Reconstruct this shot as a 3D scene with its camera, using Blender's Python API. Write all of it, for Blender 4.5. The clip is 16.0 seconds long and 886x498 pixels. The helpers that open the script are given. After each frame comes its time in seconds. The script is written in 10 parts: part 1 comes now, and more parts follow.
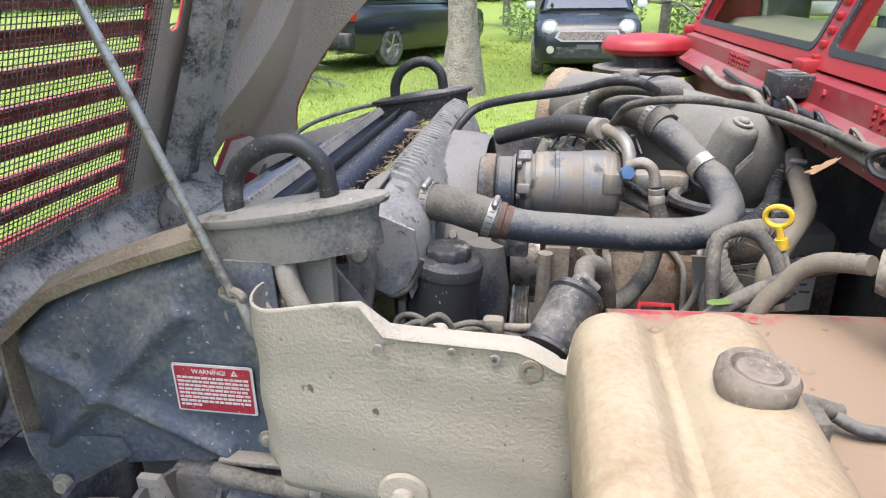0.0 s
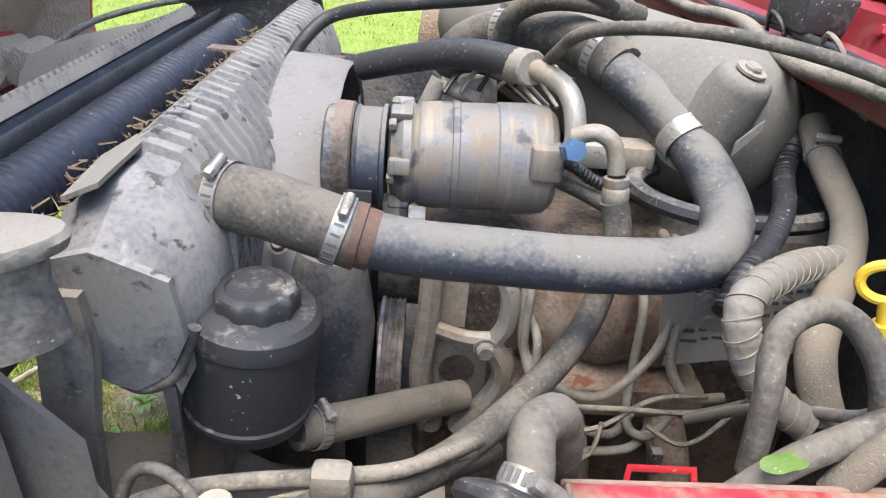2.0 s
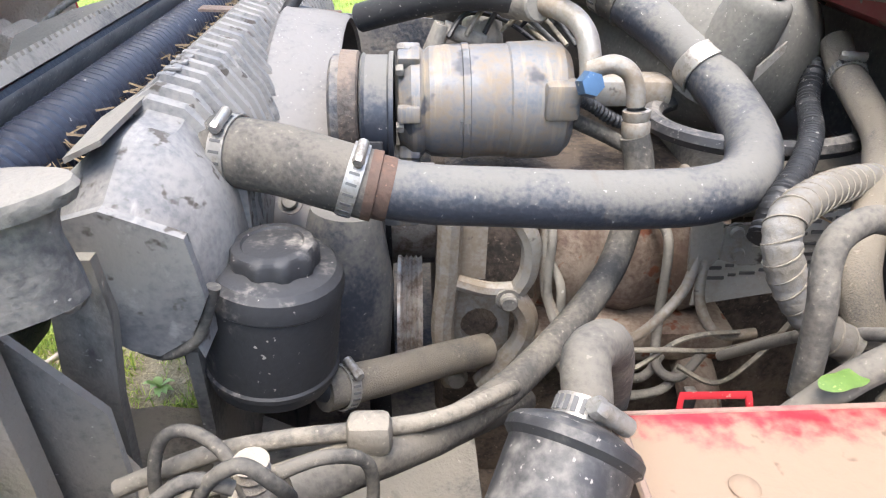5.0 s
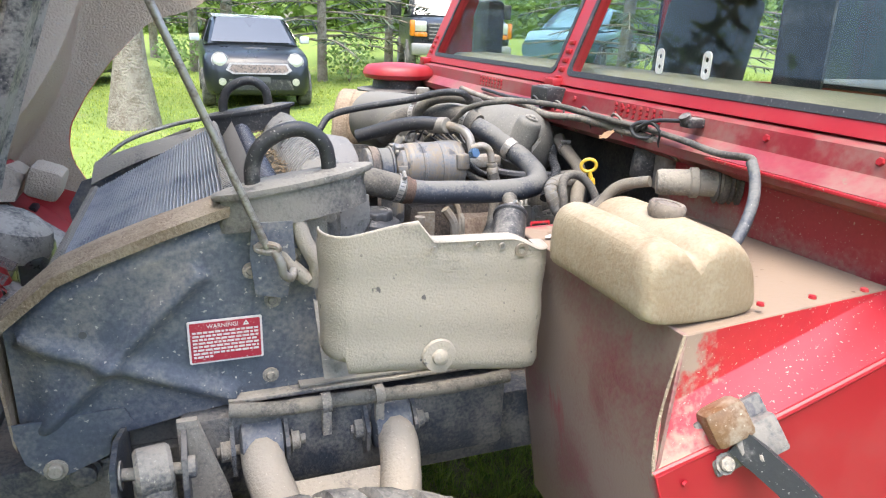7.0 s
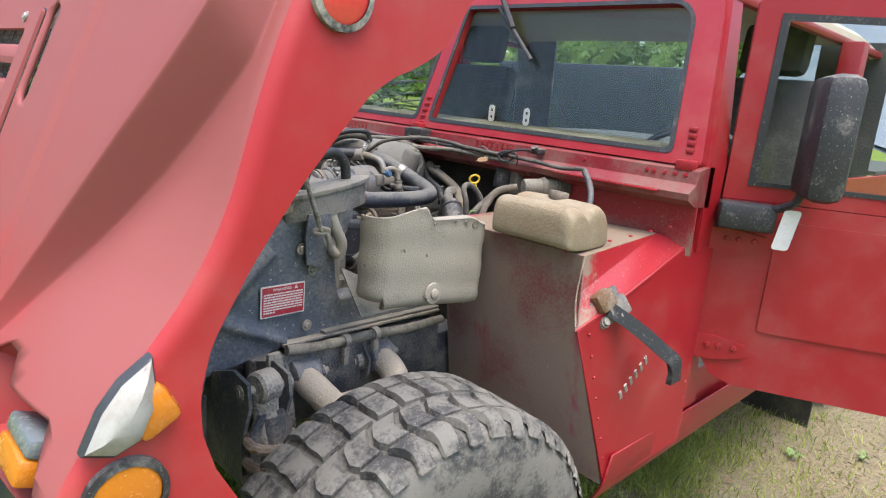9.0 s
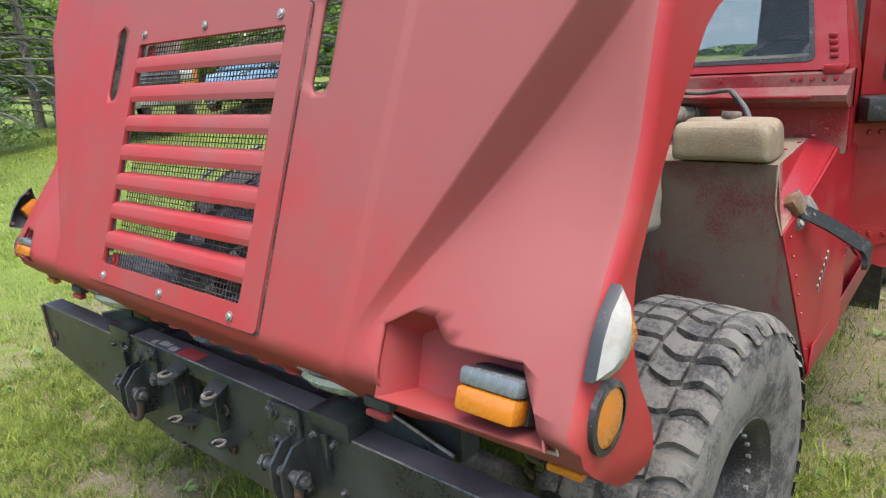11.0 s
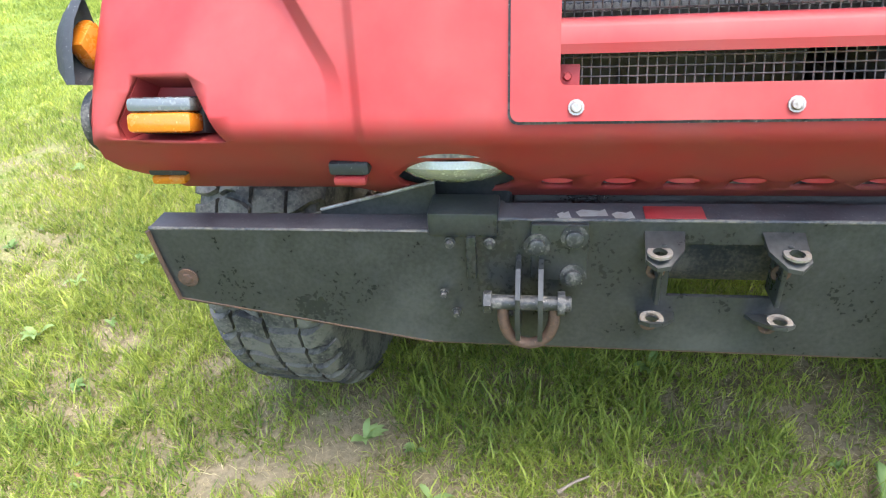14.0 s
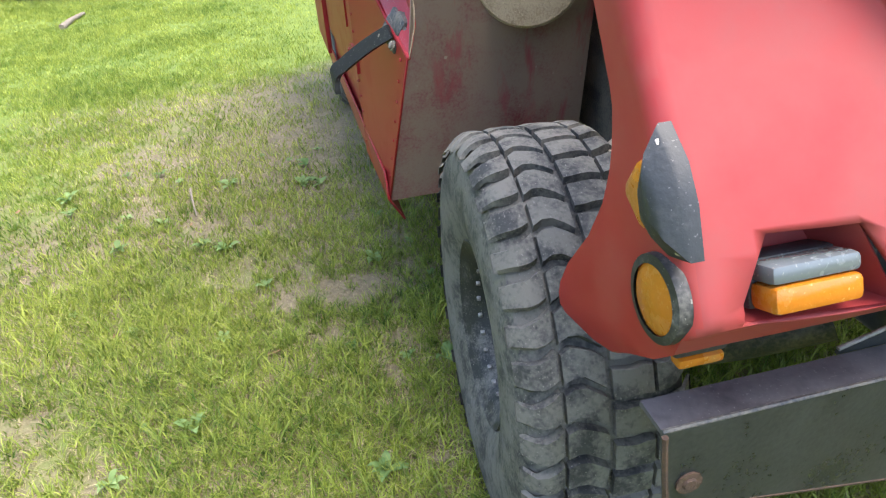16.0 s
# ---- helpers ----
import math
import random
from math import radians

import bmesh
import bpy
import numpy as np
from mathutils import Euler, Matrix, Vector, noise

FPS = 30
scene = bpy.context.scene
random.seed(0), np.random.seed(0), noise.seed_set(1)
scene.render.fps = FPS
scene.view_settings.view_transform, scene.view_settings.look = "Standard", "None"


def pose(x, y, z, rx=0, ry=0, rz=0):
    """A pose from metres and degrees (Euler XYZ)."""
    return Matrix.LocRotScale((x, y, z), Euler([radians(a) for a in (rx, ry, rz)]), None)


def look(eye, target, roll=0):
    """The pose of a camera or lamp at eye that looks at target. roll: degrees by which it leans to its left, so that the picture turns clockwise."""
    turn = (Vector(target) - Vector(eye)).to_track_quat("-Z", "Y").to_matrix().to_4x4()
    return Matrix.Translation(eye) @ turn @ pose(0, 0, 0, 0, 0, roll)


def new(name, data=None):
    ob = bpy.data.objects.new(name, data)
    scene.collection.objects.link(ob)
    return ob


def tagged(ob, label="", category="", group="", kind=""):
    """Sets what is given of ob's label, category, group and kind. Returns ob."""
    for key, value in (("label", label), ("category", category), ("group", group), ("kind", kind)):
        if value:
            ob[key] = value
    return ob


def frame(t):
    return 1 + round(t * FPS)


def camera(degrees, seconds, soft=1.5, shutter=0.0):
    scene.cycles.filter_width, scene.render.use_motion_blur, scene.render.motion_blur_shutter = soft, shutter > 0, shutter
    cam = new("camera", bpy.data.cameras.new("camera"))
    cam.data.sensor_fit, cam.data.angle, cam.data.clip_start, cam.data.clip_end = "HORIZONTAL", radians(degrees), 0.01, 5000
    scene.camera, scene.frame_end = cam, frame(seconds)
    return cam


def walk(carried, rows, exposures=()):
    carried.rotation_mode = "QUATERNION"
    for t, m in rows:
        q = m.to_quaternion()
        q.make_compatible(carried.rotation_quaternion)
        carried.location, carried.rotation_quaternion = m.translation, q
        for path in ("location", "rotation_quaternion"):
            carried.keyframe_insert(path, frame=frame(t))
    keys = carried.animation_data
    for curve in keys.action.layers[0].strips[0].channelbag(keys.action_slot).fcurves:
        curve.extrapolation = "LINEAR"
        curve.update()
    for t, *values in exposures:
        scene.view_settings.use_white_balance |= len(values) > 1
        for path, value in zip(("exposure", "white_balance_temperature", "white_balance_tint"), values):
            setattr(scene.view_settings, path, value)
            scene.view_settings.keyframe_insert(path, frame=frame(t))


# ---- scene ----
cam = camera(67.9, 16.0, 1.15)
PATH = [
    (0, (0.423, -1.192, 1.465), (0.127, 0.642, 0.725), -0.9),
    (0.5, (0.367, -1.007, 1.449), (0.289, 0.851, 0.714), 4.4),
    (1, (0.394, -0.862, 1.412), (0.466, 0.977, 0.629), 2.9),
    (1.5, (0.411, -0.788, 1.422), (0.420, 0.995, 0.515), 4.2),
    (2, (0.411, -0.737, 1.400), (0.491, 1.006, 0.423), 4.8),
    (2.5, (0.410, -0.702, 1.372), (0.554, 1.006, 0.342), 5.4),
    (3, (0.409, -0.689, 1.358), (0.545, 0.999, 0.293), 4.9),
    (3.2, (0.417, -0.685, 1.361), (0.529, 0.992, 0.276), 3.9),
    (5.3, (0.384, -0.756, 1.375), (0.462, 0.957, 0.346), 1.0),
    (5.5, (0.347, -0.827, 1.401), (0.440, 0.919, 0.432), 2.4),
    (6, (0.163, -1.064, 1.425), (0.582, 0.722, 0.627), 6.2),
    (6.5, (0.065, -1.279, 1.447), (0.672, 0.491, 0.740), 5.2),
    (7, (-0.038, -1.522, 1.456), (0.641, 0.248, 0.820), 2.3),
    (7.5, (-0.188, -1.663, 1.485), (0.635, 0.091, 0.988), 3.8),
    (8, (-0.420, -1.741, 1.457), (0.726, -0.181, 0.957), 2.8),
    (8.2, (-0.501, -1.764, 1.453), (0.752, -0.293, 0.936), 5.3),
    (10.3, (-1.220, -1.705, 1.484), (0.287, -0.447, 1.098), 1.9),
    (10.5, (-1.251, -1.631, 1.487), (0.210, -0.322, 1.099), -0.1),
    (11, (-1.313, -1.354, 1.419), (0.156, -0.112, 0.872), -3.8),
    (11.5, (-1.471, -1.063, 1.349), (0.125, -0.109, 0.610), -4.8),
    (12, (-1.603, -0.792, 1.332), (-0.008, -0.046, 0.384), -2.8),
    (12.5, (-1.547, -0.499, 1.273), (0.017, 0.147, 0.207), -8.8),
    (13, (-1.557, -0.261, 1.261), (0.061, 0.102, 0.143), -2.6),
    (13.5, (-1.587, 0.070, 1.304), (0.067, 0.260, 0.197), 1.8),
    (14, (-1.507, 0.310, 1.278), (0.167, 0.602, 0.224), -4.3),
    (14.5, (-1.463, 0.498, 1.295), (0.210, 0.443, 0.201), -1.0),
    (15, (-1.479, 0.878, 1.342), (0.226, 0.650, 0.323), -0.4),
    (15.5, (-1.319, 1.133, 1.338), (0.402, 0.878, 0.350), -2.5),
    (16, (-1.091, 1.345, 1.347), (0.591, 0.988, 0.324), -3.8),
]
# the clip's camera adapts its exposure between the dark engine bay and the bright hood
EXPOSURES = [(0.0, 2.06), (0.7, 2.02), (1.5, 2.20), (2.5, 2.33), (3.2, 2.47), (5.3, 2.54), (6.0, 2.30), (6.5, 2.33), (7.5, 2.36), (8.2, 2.12), (10.3, 1.45), (11.5, 1.58), (12.5, 2.13), (13.5, 2.37), (14.0, 2.38), (15.0, 2.32), (15.5, 2.10), (16.0, 2.0)]
walk(cam, [(t, look(eye, target, roll)) for t, eye, target, roll in PATH], EXPOSURES)

# ---- light and sky ----
world = bpy.data.worlds.new("sky")
scene.world = world
world.use_nodes = True
wn = world.node_tree
sky = wn.nodes.new("ShaderNodeTexSky")
sky.sky_type = "NISHITA"
sky.sun_disc = False
SUN_EL, SUN_AZ = radians(73), radians(212)      # azimuth from +y towards +x
sky.sun_elevation, sky.sun_rotation = SUN_EL, SUN_AZ
sky.air_density, sky.dust_density = 1.2, 3.0
wn.links.new(sky.outputs[0], wn.nodes["Background"].inputs[0])
wn.nodes["Background"].inputs[1].default_value = 0.15
sun_data = bpy.data.lights.new("sun", "SUN")
sun_data.energy, sun_data.angle, sun_data.color = 0.9, radians(40), (1.0, 0.95, 0.88)
sun = new("sun", sun_data)
to_sun = Vector((math.sin(SUN_AZ) * math.cos(SUN_EL), math.cos(SUN_AZ) * math.cos(SUN_EL), math.sin(SUN_EL)))
sun.matrix_world = Matrix.Translation(to_sun * 40) @ to_sun.to_track_quat("Z", "Y").to_matrix().to_4x4()


# ---- materials ----
def material(name, base, rough=0.6, metal=0.0, dust=None, dust_amount=0.0, dust_scale=6.0, grain=60.0,
             vary=0.25, bump=0.15, bump_dist=0.002, spot=None, spot_scale=40.0, spot_level=0.68, coat=0.0, up=0.0, random_tint=0.0, dust_rough=0.92, edge=0.27, streak=None, streak_dir=(1, 1, 0.08), streak_scale=25.0, streak_level=0.55, lie=None):
    """Painted, rubber, metal or earth surface: base colour with two scales of variation, a dust layer with its own outline and specks."""
    m = bpy.data.materials.new(name)
    m.use_nodes = True
    nt = m.node_tree
    n, l = nt.nodes, nt.links
    bsdf = n["Principled BSDF"]
    geo = n.new("ShaderNodeNewGeometry")
    big = n.new("ShaderNodeTexNoise")
    big.inputs["Scale"].default_value, big.inputs["Detail"].default_value, big.inputs["Roughness"].default_value = dust_scale, 8, 0.65
    fine = n.new("ShaderNodeTexNoise")
    fine.inputs["Scale"].default_value, fine.inputs["Detail"].default_value = grain, 6
    l.new(geo.outputs["Position"], big.inputs["Vector"])
    l.new(geo.outputs["Position"], fine.inputs["Vector"])
    tone = n.new("ShaderNodeMix")
    tone.data_type = "RGBA"
    tone.inputs["A"].default_value = (*[c * (1 - vary) for c in base], 1)
    tone.inputs["B"].default_value = (*[min(1, c * (1 + vary)) for c in base], 1)
    l.new(fine.outputs["Fac"], tone.inputs["Factor"])
    colour = tone.outputs["Result"]
    if random_tint:
        info = n.new("ShaderNodeObjectInfo")
        hsv = n.new("ShaderNodeHueSaturation")
        rng = n.new("ShaderNodeMapRange")
        rng.inputs["To Min"].default_value, rng.inputs["To Max"].default_value = 1 - random_tint, 1 + random_tint
        l.new(info.outputs["Random"], rng.inputs["Value"])
        l.new(rng.outputs[0], hsv.inputs["Value"])
        l.new(colour, hsv.inputs["Color"])
        colour = hsv.outputs[0]
    rough_out = None
    if dust:
        add = n.new("ShaderNodeMath")
        add.operation = "MULTIPLY_ADD"
        add.inputs[1].default_value = 0.35
        l.new(fine.outputs["Fac"], add.inputs[0])
        l.new(big.outputs["Fac"], add.inputs[2])
        level = add.outputs[0]
        if up:
            xyz = n.new("ShaderNodeSeparateXYZ")
            l.new(geo.outputs["Normal"], xyz.inputs[0])
            upm = n.new("ShaderNodeMath")
            upm.operation = "MULTIPLY_ADD"
            upm.inputs[1].default_value = up
            l.new(xyz.outputs["Z"], upm.inputs[0])
            l.new(level, upm.inputs[2])
            level = upm.outputs[0]
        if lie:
            # dust, and the hood's painted paleness, thicken towards one side: direction and offset in metres
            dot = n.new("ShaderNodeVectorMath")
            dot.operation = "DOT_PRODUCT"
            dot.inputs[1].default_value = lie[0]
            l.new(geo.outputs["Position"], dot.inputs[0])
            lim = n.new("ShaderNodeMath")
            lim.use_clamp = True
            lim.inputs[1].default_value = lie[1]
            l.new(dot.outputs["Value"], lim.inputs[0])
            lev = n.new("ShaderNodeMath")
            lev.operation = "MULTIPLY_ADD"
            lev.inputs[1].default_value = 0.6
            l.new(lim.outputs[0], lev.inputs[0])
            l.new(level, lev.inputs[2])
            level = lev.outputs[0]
        ramp = n.new("ShaderNodeMapRange")
        ramp.interpolation_type = "SMOOTHSTEP"
        mid = 1.18 - dust_amount
        ramp.inputs["From Min"].default_value, ramp.inputs["From Max"].default_value = mid - edge * 0.55, mid + edge * 0.45
        ramp.inputs["To Max"].default_value = 0.95
        l.new(level, ramp.inputs["Value"])
        mix = n.new("ShaderNodeMix")
        mix.data_type = "RGBA"
        mix.inputs["B"].default_value = (*dust, 1)
        l.new(ramp.outputs[0], mix.inputs["Factor"])
        l.new(colour, mix.inputs["A"])
        colour = mix.outputs["Result"]
        rr = n.new("ShaderNodeMapRange")
        rr.inputs["To Min"].default_value, rr.inputs["To Max"].default_value = rough, dust_rough
        l.new(ramp.outputs[0], rr.inputs["Value"])
        rough_out = rr.outputs[0]
    if streak:
        sv = n.new("ShaderNodeVectorMath")
        sv.operation = "MULTIPLY"
        sv.inputs[1].default_value = streak_dir
        l.new(geo.outputs["Position"], sv.inputs[0])
        sn = n.new("ShaderNodeTexNoise")
        sn.inputs["Scale"].default_value, sn.inputs["Detail"].default_value, sn.inputs["Roughness"].default_value = streak_scale, 5, 0.6
        l.new(sv.outputs[0], sn.inputs["Vector"])
        sm_ = n.new("ShaderNodeMapRange")
        sm_.inputs["From Min"].default_value, sm_.inputs["From Max"].default_value = streak_level, streak_level + 0.12
        sm_.inputs["To Max"].default_value = 0.85
        l.new(sn.outputs["Fac"], sm_.inputs["Value"])
        mix3 = n.new("ShaderNodeMix")
        mix3.data_type = "RGBA"
        mix3.inputs["B"].default_value = (*streak, 1)
        l.new(sm_.outputs[0], mix3.inputs["Factor"])
        l.new(colour, mix3.inputs["A"])
        colour = mix3.outputs["Result"]
    if dust and not spot:
        spot, spot_scale, spot_level = tuple(min(0.8, c * 1.35) for c in dust), 240.0, 0.66
    if spot:
        vor = n.new("ShaderNodeTexNoise")
        vor.inputs["Scale"].default_value, vor.inputs["Detail"].default_value = spot_scale, 3
        l.new(geo.outputs["Position"], vor.inputs["Vector"])
        sr = n.new("ShaderNodeMapRange")
        sr.inputs["From Min"].default_value, sr.inputs["From Max"].default_value = spot_level, spot_level + 0.05
        l.new(vor.outputs["Fac"], sr.inputs["Value"])
        mix2 = n.new("ShaderNodeMix")
        mix2.data_type = "RGBA"
        mix2.inputs["B"].default_value = (*spot, 1)
        l.new(sr.outputs[0], mix2.inputs["Factor"])
        l.new(colour, mix2.inputs["A"])
        colour = mix2.outputs["Result"]
    l.new(colour, bsdf.inputs["Base Color"])
    bsdf.inputs["Metallic"].default_value = metal
    if rough_out:
        l.new(rough_out, bsdf.inputs["Roughness"])
    else:
        rr = n.new("ShaderNodeMapRange")
        rr.inputs["To Min"].default_value, rr.inputs["To Max"].default_value = max(0.02, rough - 0.12), min(1, rough + 0.12)
        l.new(big.outputs["Fac"], rr.inputs["Value"])
        l.new(rr.outputs[0], bsdf.inputs["Roughness"])
    if coat:
        bsdf.inputs["Coat Weight"].default_value, bsdf.inputs["Coat Roughness"].default_value = coat, 0.15
    if bump:
        b = n.new("ShaderNodeBump")
        b.inputs["Strength"].default_value, b.inputs["Distance"].default_value = min(1.0, bump * 1.3), bump_dist * 1.2
        l.new(fine.outputs["Fac"], b.inputs["Height"])
        l.new(b.outputs[0], bsdf.inputs["Normal"])
    return m


TAN = (0.40, 0.335, 0.26)
GREYDUST = (0.32, 0.30, 0.27)
M = {}
# faded paint; sky reflection and a darker right side are put into its gradient
M["red"] = material("red_paint", (0.42, 0.017, 0.022), 0.55, 0, (0.285, 0.078, 0.073), 0.48, 1.9, 9, 0.06, 0.0, spot=(0.5, 0.30, 0.25), spot_scale=75, spot_level=0.80, dust_rough=0.68, edge=0.6, lie=((0, -0.5, 0.9), -1.05))
# less faded copy of the red; side light is put into its brightness
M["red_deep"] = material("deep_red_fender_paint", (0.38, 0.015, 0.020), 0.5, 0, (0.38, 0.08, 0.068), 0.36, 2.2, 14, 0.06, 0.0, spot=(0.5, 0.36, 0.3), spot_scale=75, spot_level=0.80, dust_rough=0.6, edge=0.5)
M["red_body"] = material("red_body_paint", (0.295, 0.009, 0.016), 0.42, 0, (0.30, 0.055, 0.048), 0.30, 3, 12, 0.08, 0.0, edge=0.5, spot=(0.45, 0.3, 0.26), spot_scale=55, spot_level=0.79, dust_rough=0.65)
M["red_cowl"] = material("grimy_red_cowl_paint", (0.20, 0.013, 0.020), 0.42, 0, (0.20, 0.095, 0.078), 0.46, 9, 90, 0.15, 0.1, 0.001, edge=0.35, spot=(0.16, 0.10, 0.07), spot_scale=40, spot_level=0.70, dust_rough=0.75)
M["red_dusty"] = material("dusty_red_paint", (0.27, 0.018, 0.025), 0.42, 0, (0.215, 0.165, 0.115), 0.52, 12, 110, 0.2, 0.3, 0.002, up=0.0, edge=0.22, spot=(0.13, 0.085, 0.055), spot_scale=55, spot_level=0.68, lie=((0, -12.0, 0), -5.85))
M["red_chamfer"] = material("scuffed_red_fender_paint", (0.34, 0.016, 0.024), 0.35, 0, (0.245, 0.19, 0.14), 0.12, 8, 80, 0.12, 0.1, 0.001, coat=0.12, dust_rough=0.8, edge=0.16, lie=((-4.5, -1.0, 1.5), 0.42))
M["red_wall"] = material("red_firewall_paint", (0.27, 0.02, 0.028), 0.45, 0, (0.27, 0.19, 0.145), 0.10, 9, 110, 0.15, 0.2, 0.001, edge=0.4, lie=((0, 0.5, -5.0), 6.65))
M["red_mud"] = material("muddy_red_splash_panel", (0.17, 0.016, 0.028), 0.35, 0, (0.225, 0.165, 0.13), 0.60, 4.5, 150, 0.25, 0.25, 0.002, edge=0.34, streak=(0.26, 0.04, 0.05), streak_dir=(1, 1, 0.22), streak_scale=13, streak_level=0.58, spot=(0.30, 0.24, 0.19), spot_scale=28, spot_level=0.72)
M["underside"] = material("hood_underside", (0.088, 0.080, 0.072), 0.6, 0, (0.52, 0.42, 0.325), 0.80, 5, 150, 0.35, 0.9, 0.006, spot=(0.45, 0.40, 0.34), spot_scale=60, spot_level=0.66, streak=(0.05, 0.05, 0.055), streak_dir=(1, 1, 0.3), streak_scale=9, streak_level=0.64)
M["underside_black"] = material("hood_underside_black", (0.035, 0.037, 0.042), 0.6, 0, (0.40, 0.36, 0.31), 0.52, 9, 110, 0.3, 0.4, 0.003)
M["bumper"] = material("black_bumper_steel", (0.017, 0.020, 0.022), 0.24, 0.0, (0.070, 0.074, 0.073), 0.44, 6, 130, 0.3, 0.2, 0.001, dust_rough=0.5, edge=0.6, streak=(0.13, 0.125, 0.12), streak_dir=(1, 0.5, 1), streak_scale=60, streak_level=0.72, spot=(0.16, 0.15, 0.14), spot_scale=46, spot_level=0.79)
M["rust"] = material("rusty_edge", (0.085, 0.052, 0.038), 0.75, 0.0, (0.13, 0.075, 0.05), 0.45, 30, 160, 0.4, 0.4)
M["boltdark"] = material("black_painted_bolt", (0.038, 0.041, 0.044), 0.42, 0.1, (0.20, 0.19, 0.175), 0.40, 60, 200, 0.3, 0.4, 0.001)
M["steel"] = material("bare_steel", (0.42, 0.40, 0.38), 0.42, 0.7, (0.24, 0.20, 0.17), 0.45, 40, 200, 0.3, 0.3)
M["chrome"] = material("bright_clamp_steel", (0.33, 0.32, 0.30), 0.38, 0.6, (0.20, 0.175, 0.145), 0.42, 60, 200, 0.2, 0.2)
# dusty black lip, with the sky's purplish sheen put into its colour
M["bumper_lip"] = material("dusty_bumper_lip_sky_sheen", (0.040, 0.037, 0.043), 0.35, 0, (0.115, 0.105, 0.110), 0.48, 7, 120, 0.3, 0.2, 0.001, edge=0.5, streak=(0.20, 0.18, 0.18), streak_dir=(1, 0.3, 1), streak_scale=50, streak_level=0.66)
M["rubber"] = material("tyre_rubber", (0.045, 0.044, 0.044), 0.75, 0, (0.185, 0.172, 0.150), 0.52, 14, 120, 0.25, 0.3, 0.002)
M["hose"] = material("dusty_hose_rubber", (0.055, 0.052, 0.047), 0.75, 0, (0.140, 0.126, 0.105), 0.46, 18, 240, 0.3, 0.5, 0.001, up=0.08)
M["black_rubber"] = material("black_rubber", (0.022, 0.023, 0.026), 0.55, 0, (0.16, 0.15, 0.14), 0.3, 20, 150, 0.25, 0.2)
M["tube"] = material("blue_black_charge_pipe", (0.036, 0.042, 0.056), 0.42, 0.1, (0.155, 0.150, 0.138), 0.42, 10, 210, 0.25, 0.3, 0.001, spot=(0.32, 0.31, 0.29), spot_scale=210, spot_level=0.70, up=0.20, streak=(0.12, 0.085, 0.06), streak_dir=(1, 0.25, 0.25), streak_scale=16, streak_level=0.66)
M["greyblue"] = material("blue_grey_splash_shield", (0.085, 0.098, 0.125), 0.6, 0, (0.30, 0.275, 0.24), 0.38, 6, 140, 0.3, 0.35, 0.002, spot=(0.42, 0.39, 0.34), spot_scale=120, spot_level=0.67, edge=0.42)
M["grime"] = material("grimy_grey_metal", (0.090, 0.087, 0.084), 0.62, 0.1, (0.235, 0.218, 0.19), 0.56, 9, 190, 0.3, 0.45, 0.002, spot=(0.40, 0.38, 0.34), spot_scale=150, spot_level=0.70, up=0.08, streak=(0.07, 0.066, 0.062), streak_dir=(1, 1, 0.5), streak_scale=22, streak_level=0.58)
M["alu"] = material("dull_aluminium", (0.30, 0.29, 0.27), 0.48, 0.4, (0.25, 0.205, 0.155), 0.50, 13, 210, 0.2, 0.4, 0.001, spot=(0.09, 0.08, 0.075), spot_scale=50, spot_level=0.70)
M["compressor"] = material("stained_compressor_case", (0.135, 0.145, 0.158), 0.48, 0.2, (0.215, 0.172, 0.125), 0.46, 11, 180, 0.3, 0.22, 0.001, spot=(0.07, 0.072, 0.08), spot_scale=26, spot_level=0.60, streak=(0.30, 0.25, 0.18), streak_dir=(1, 0.12, 0.12), streak_scale=42, streak_level=0.58)
M["shroud"] = material("grey_fan_shroud", (0.10, 0.10, 0.103), 0.6, 0.1, (0.21, 0.20, 0.19), 0.55, 8, 160, 0.2, 0.3, 0.001, up=0.12)
M["tank"] = material("silver_radiator_tank", (0.155, 0.155, 0.155), 0.55, 0.1, (0.26, 0.25, 0.235), 0.52, 16, 200, 0.35, 0.3, 0.0012, spot=(0.08, 0.07, 0.06), spot_scale=48, spot_level=0.62, streak=(0.36, 0.345, 0.32), streak_dir=(1, 0.25, 1), streak_scale=45, streak_level=0.60)
M["fins"] = material("black_radiator_fins", (0.026, 0.031, 0.048), 0.45, 0.2, (0.16, 0.158, 0.155), 0.32, 12, 180, 0.3, 0.3, 0.002, spot=(0.50, 0.48, 0.45), spot_scale=110, spot_level=0.72)
M["finedge"] = material("dusty_fin_edges", (0.085, 0.10, 0.145), 0.5, 0.1, (0.27, 0.28, 0.30), 0.56, 10, 160, 0.3, 0.2, 0.001, spot=(0.42, 0.41, 0.39), spot_scale=90, spot_level=0.70)
M["blackplastic"] = material("black_plastic", (0.026, 0.026, 0.028), 0.52, 0, (0.20, 0.185, 0.165), 0.36, 12, 160, 0.25, 0.25, 0.001, up=0.12)
M["duct"] = material("dusty_grey_intake_duct", (0.062, 0.060, 0.055), 0.5, 0, (0.165, 0.158, 0.140), 0.50, 5, 220, 0.2, 0.15, 0.0008, up=0.22, edge=0.5)
M["reservoir"] = material("black_reservoir", (0.028, 0.029, 0.032), 0.6, 0, (0.30, 0.275, 0.24), 0.30, 14, 180, 0.25, 0.3, 0.001, spot=(0.36, 0.34, 0.3), spot_scale=190, spot_level=0.70, up=0.08)
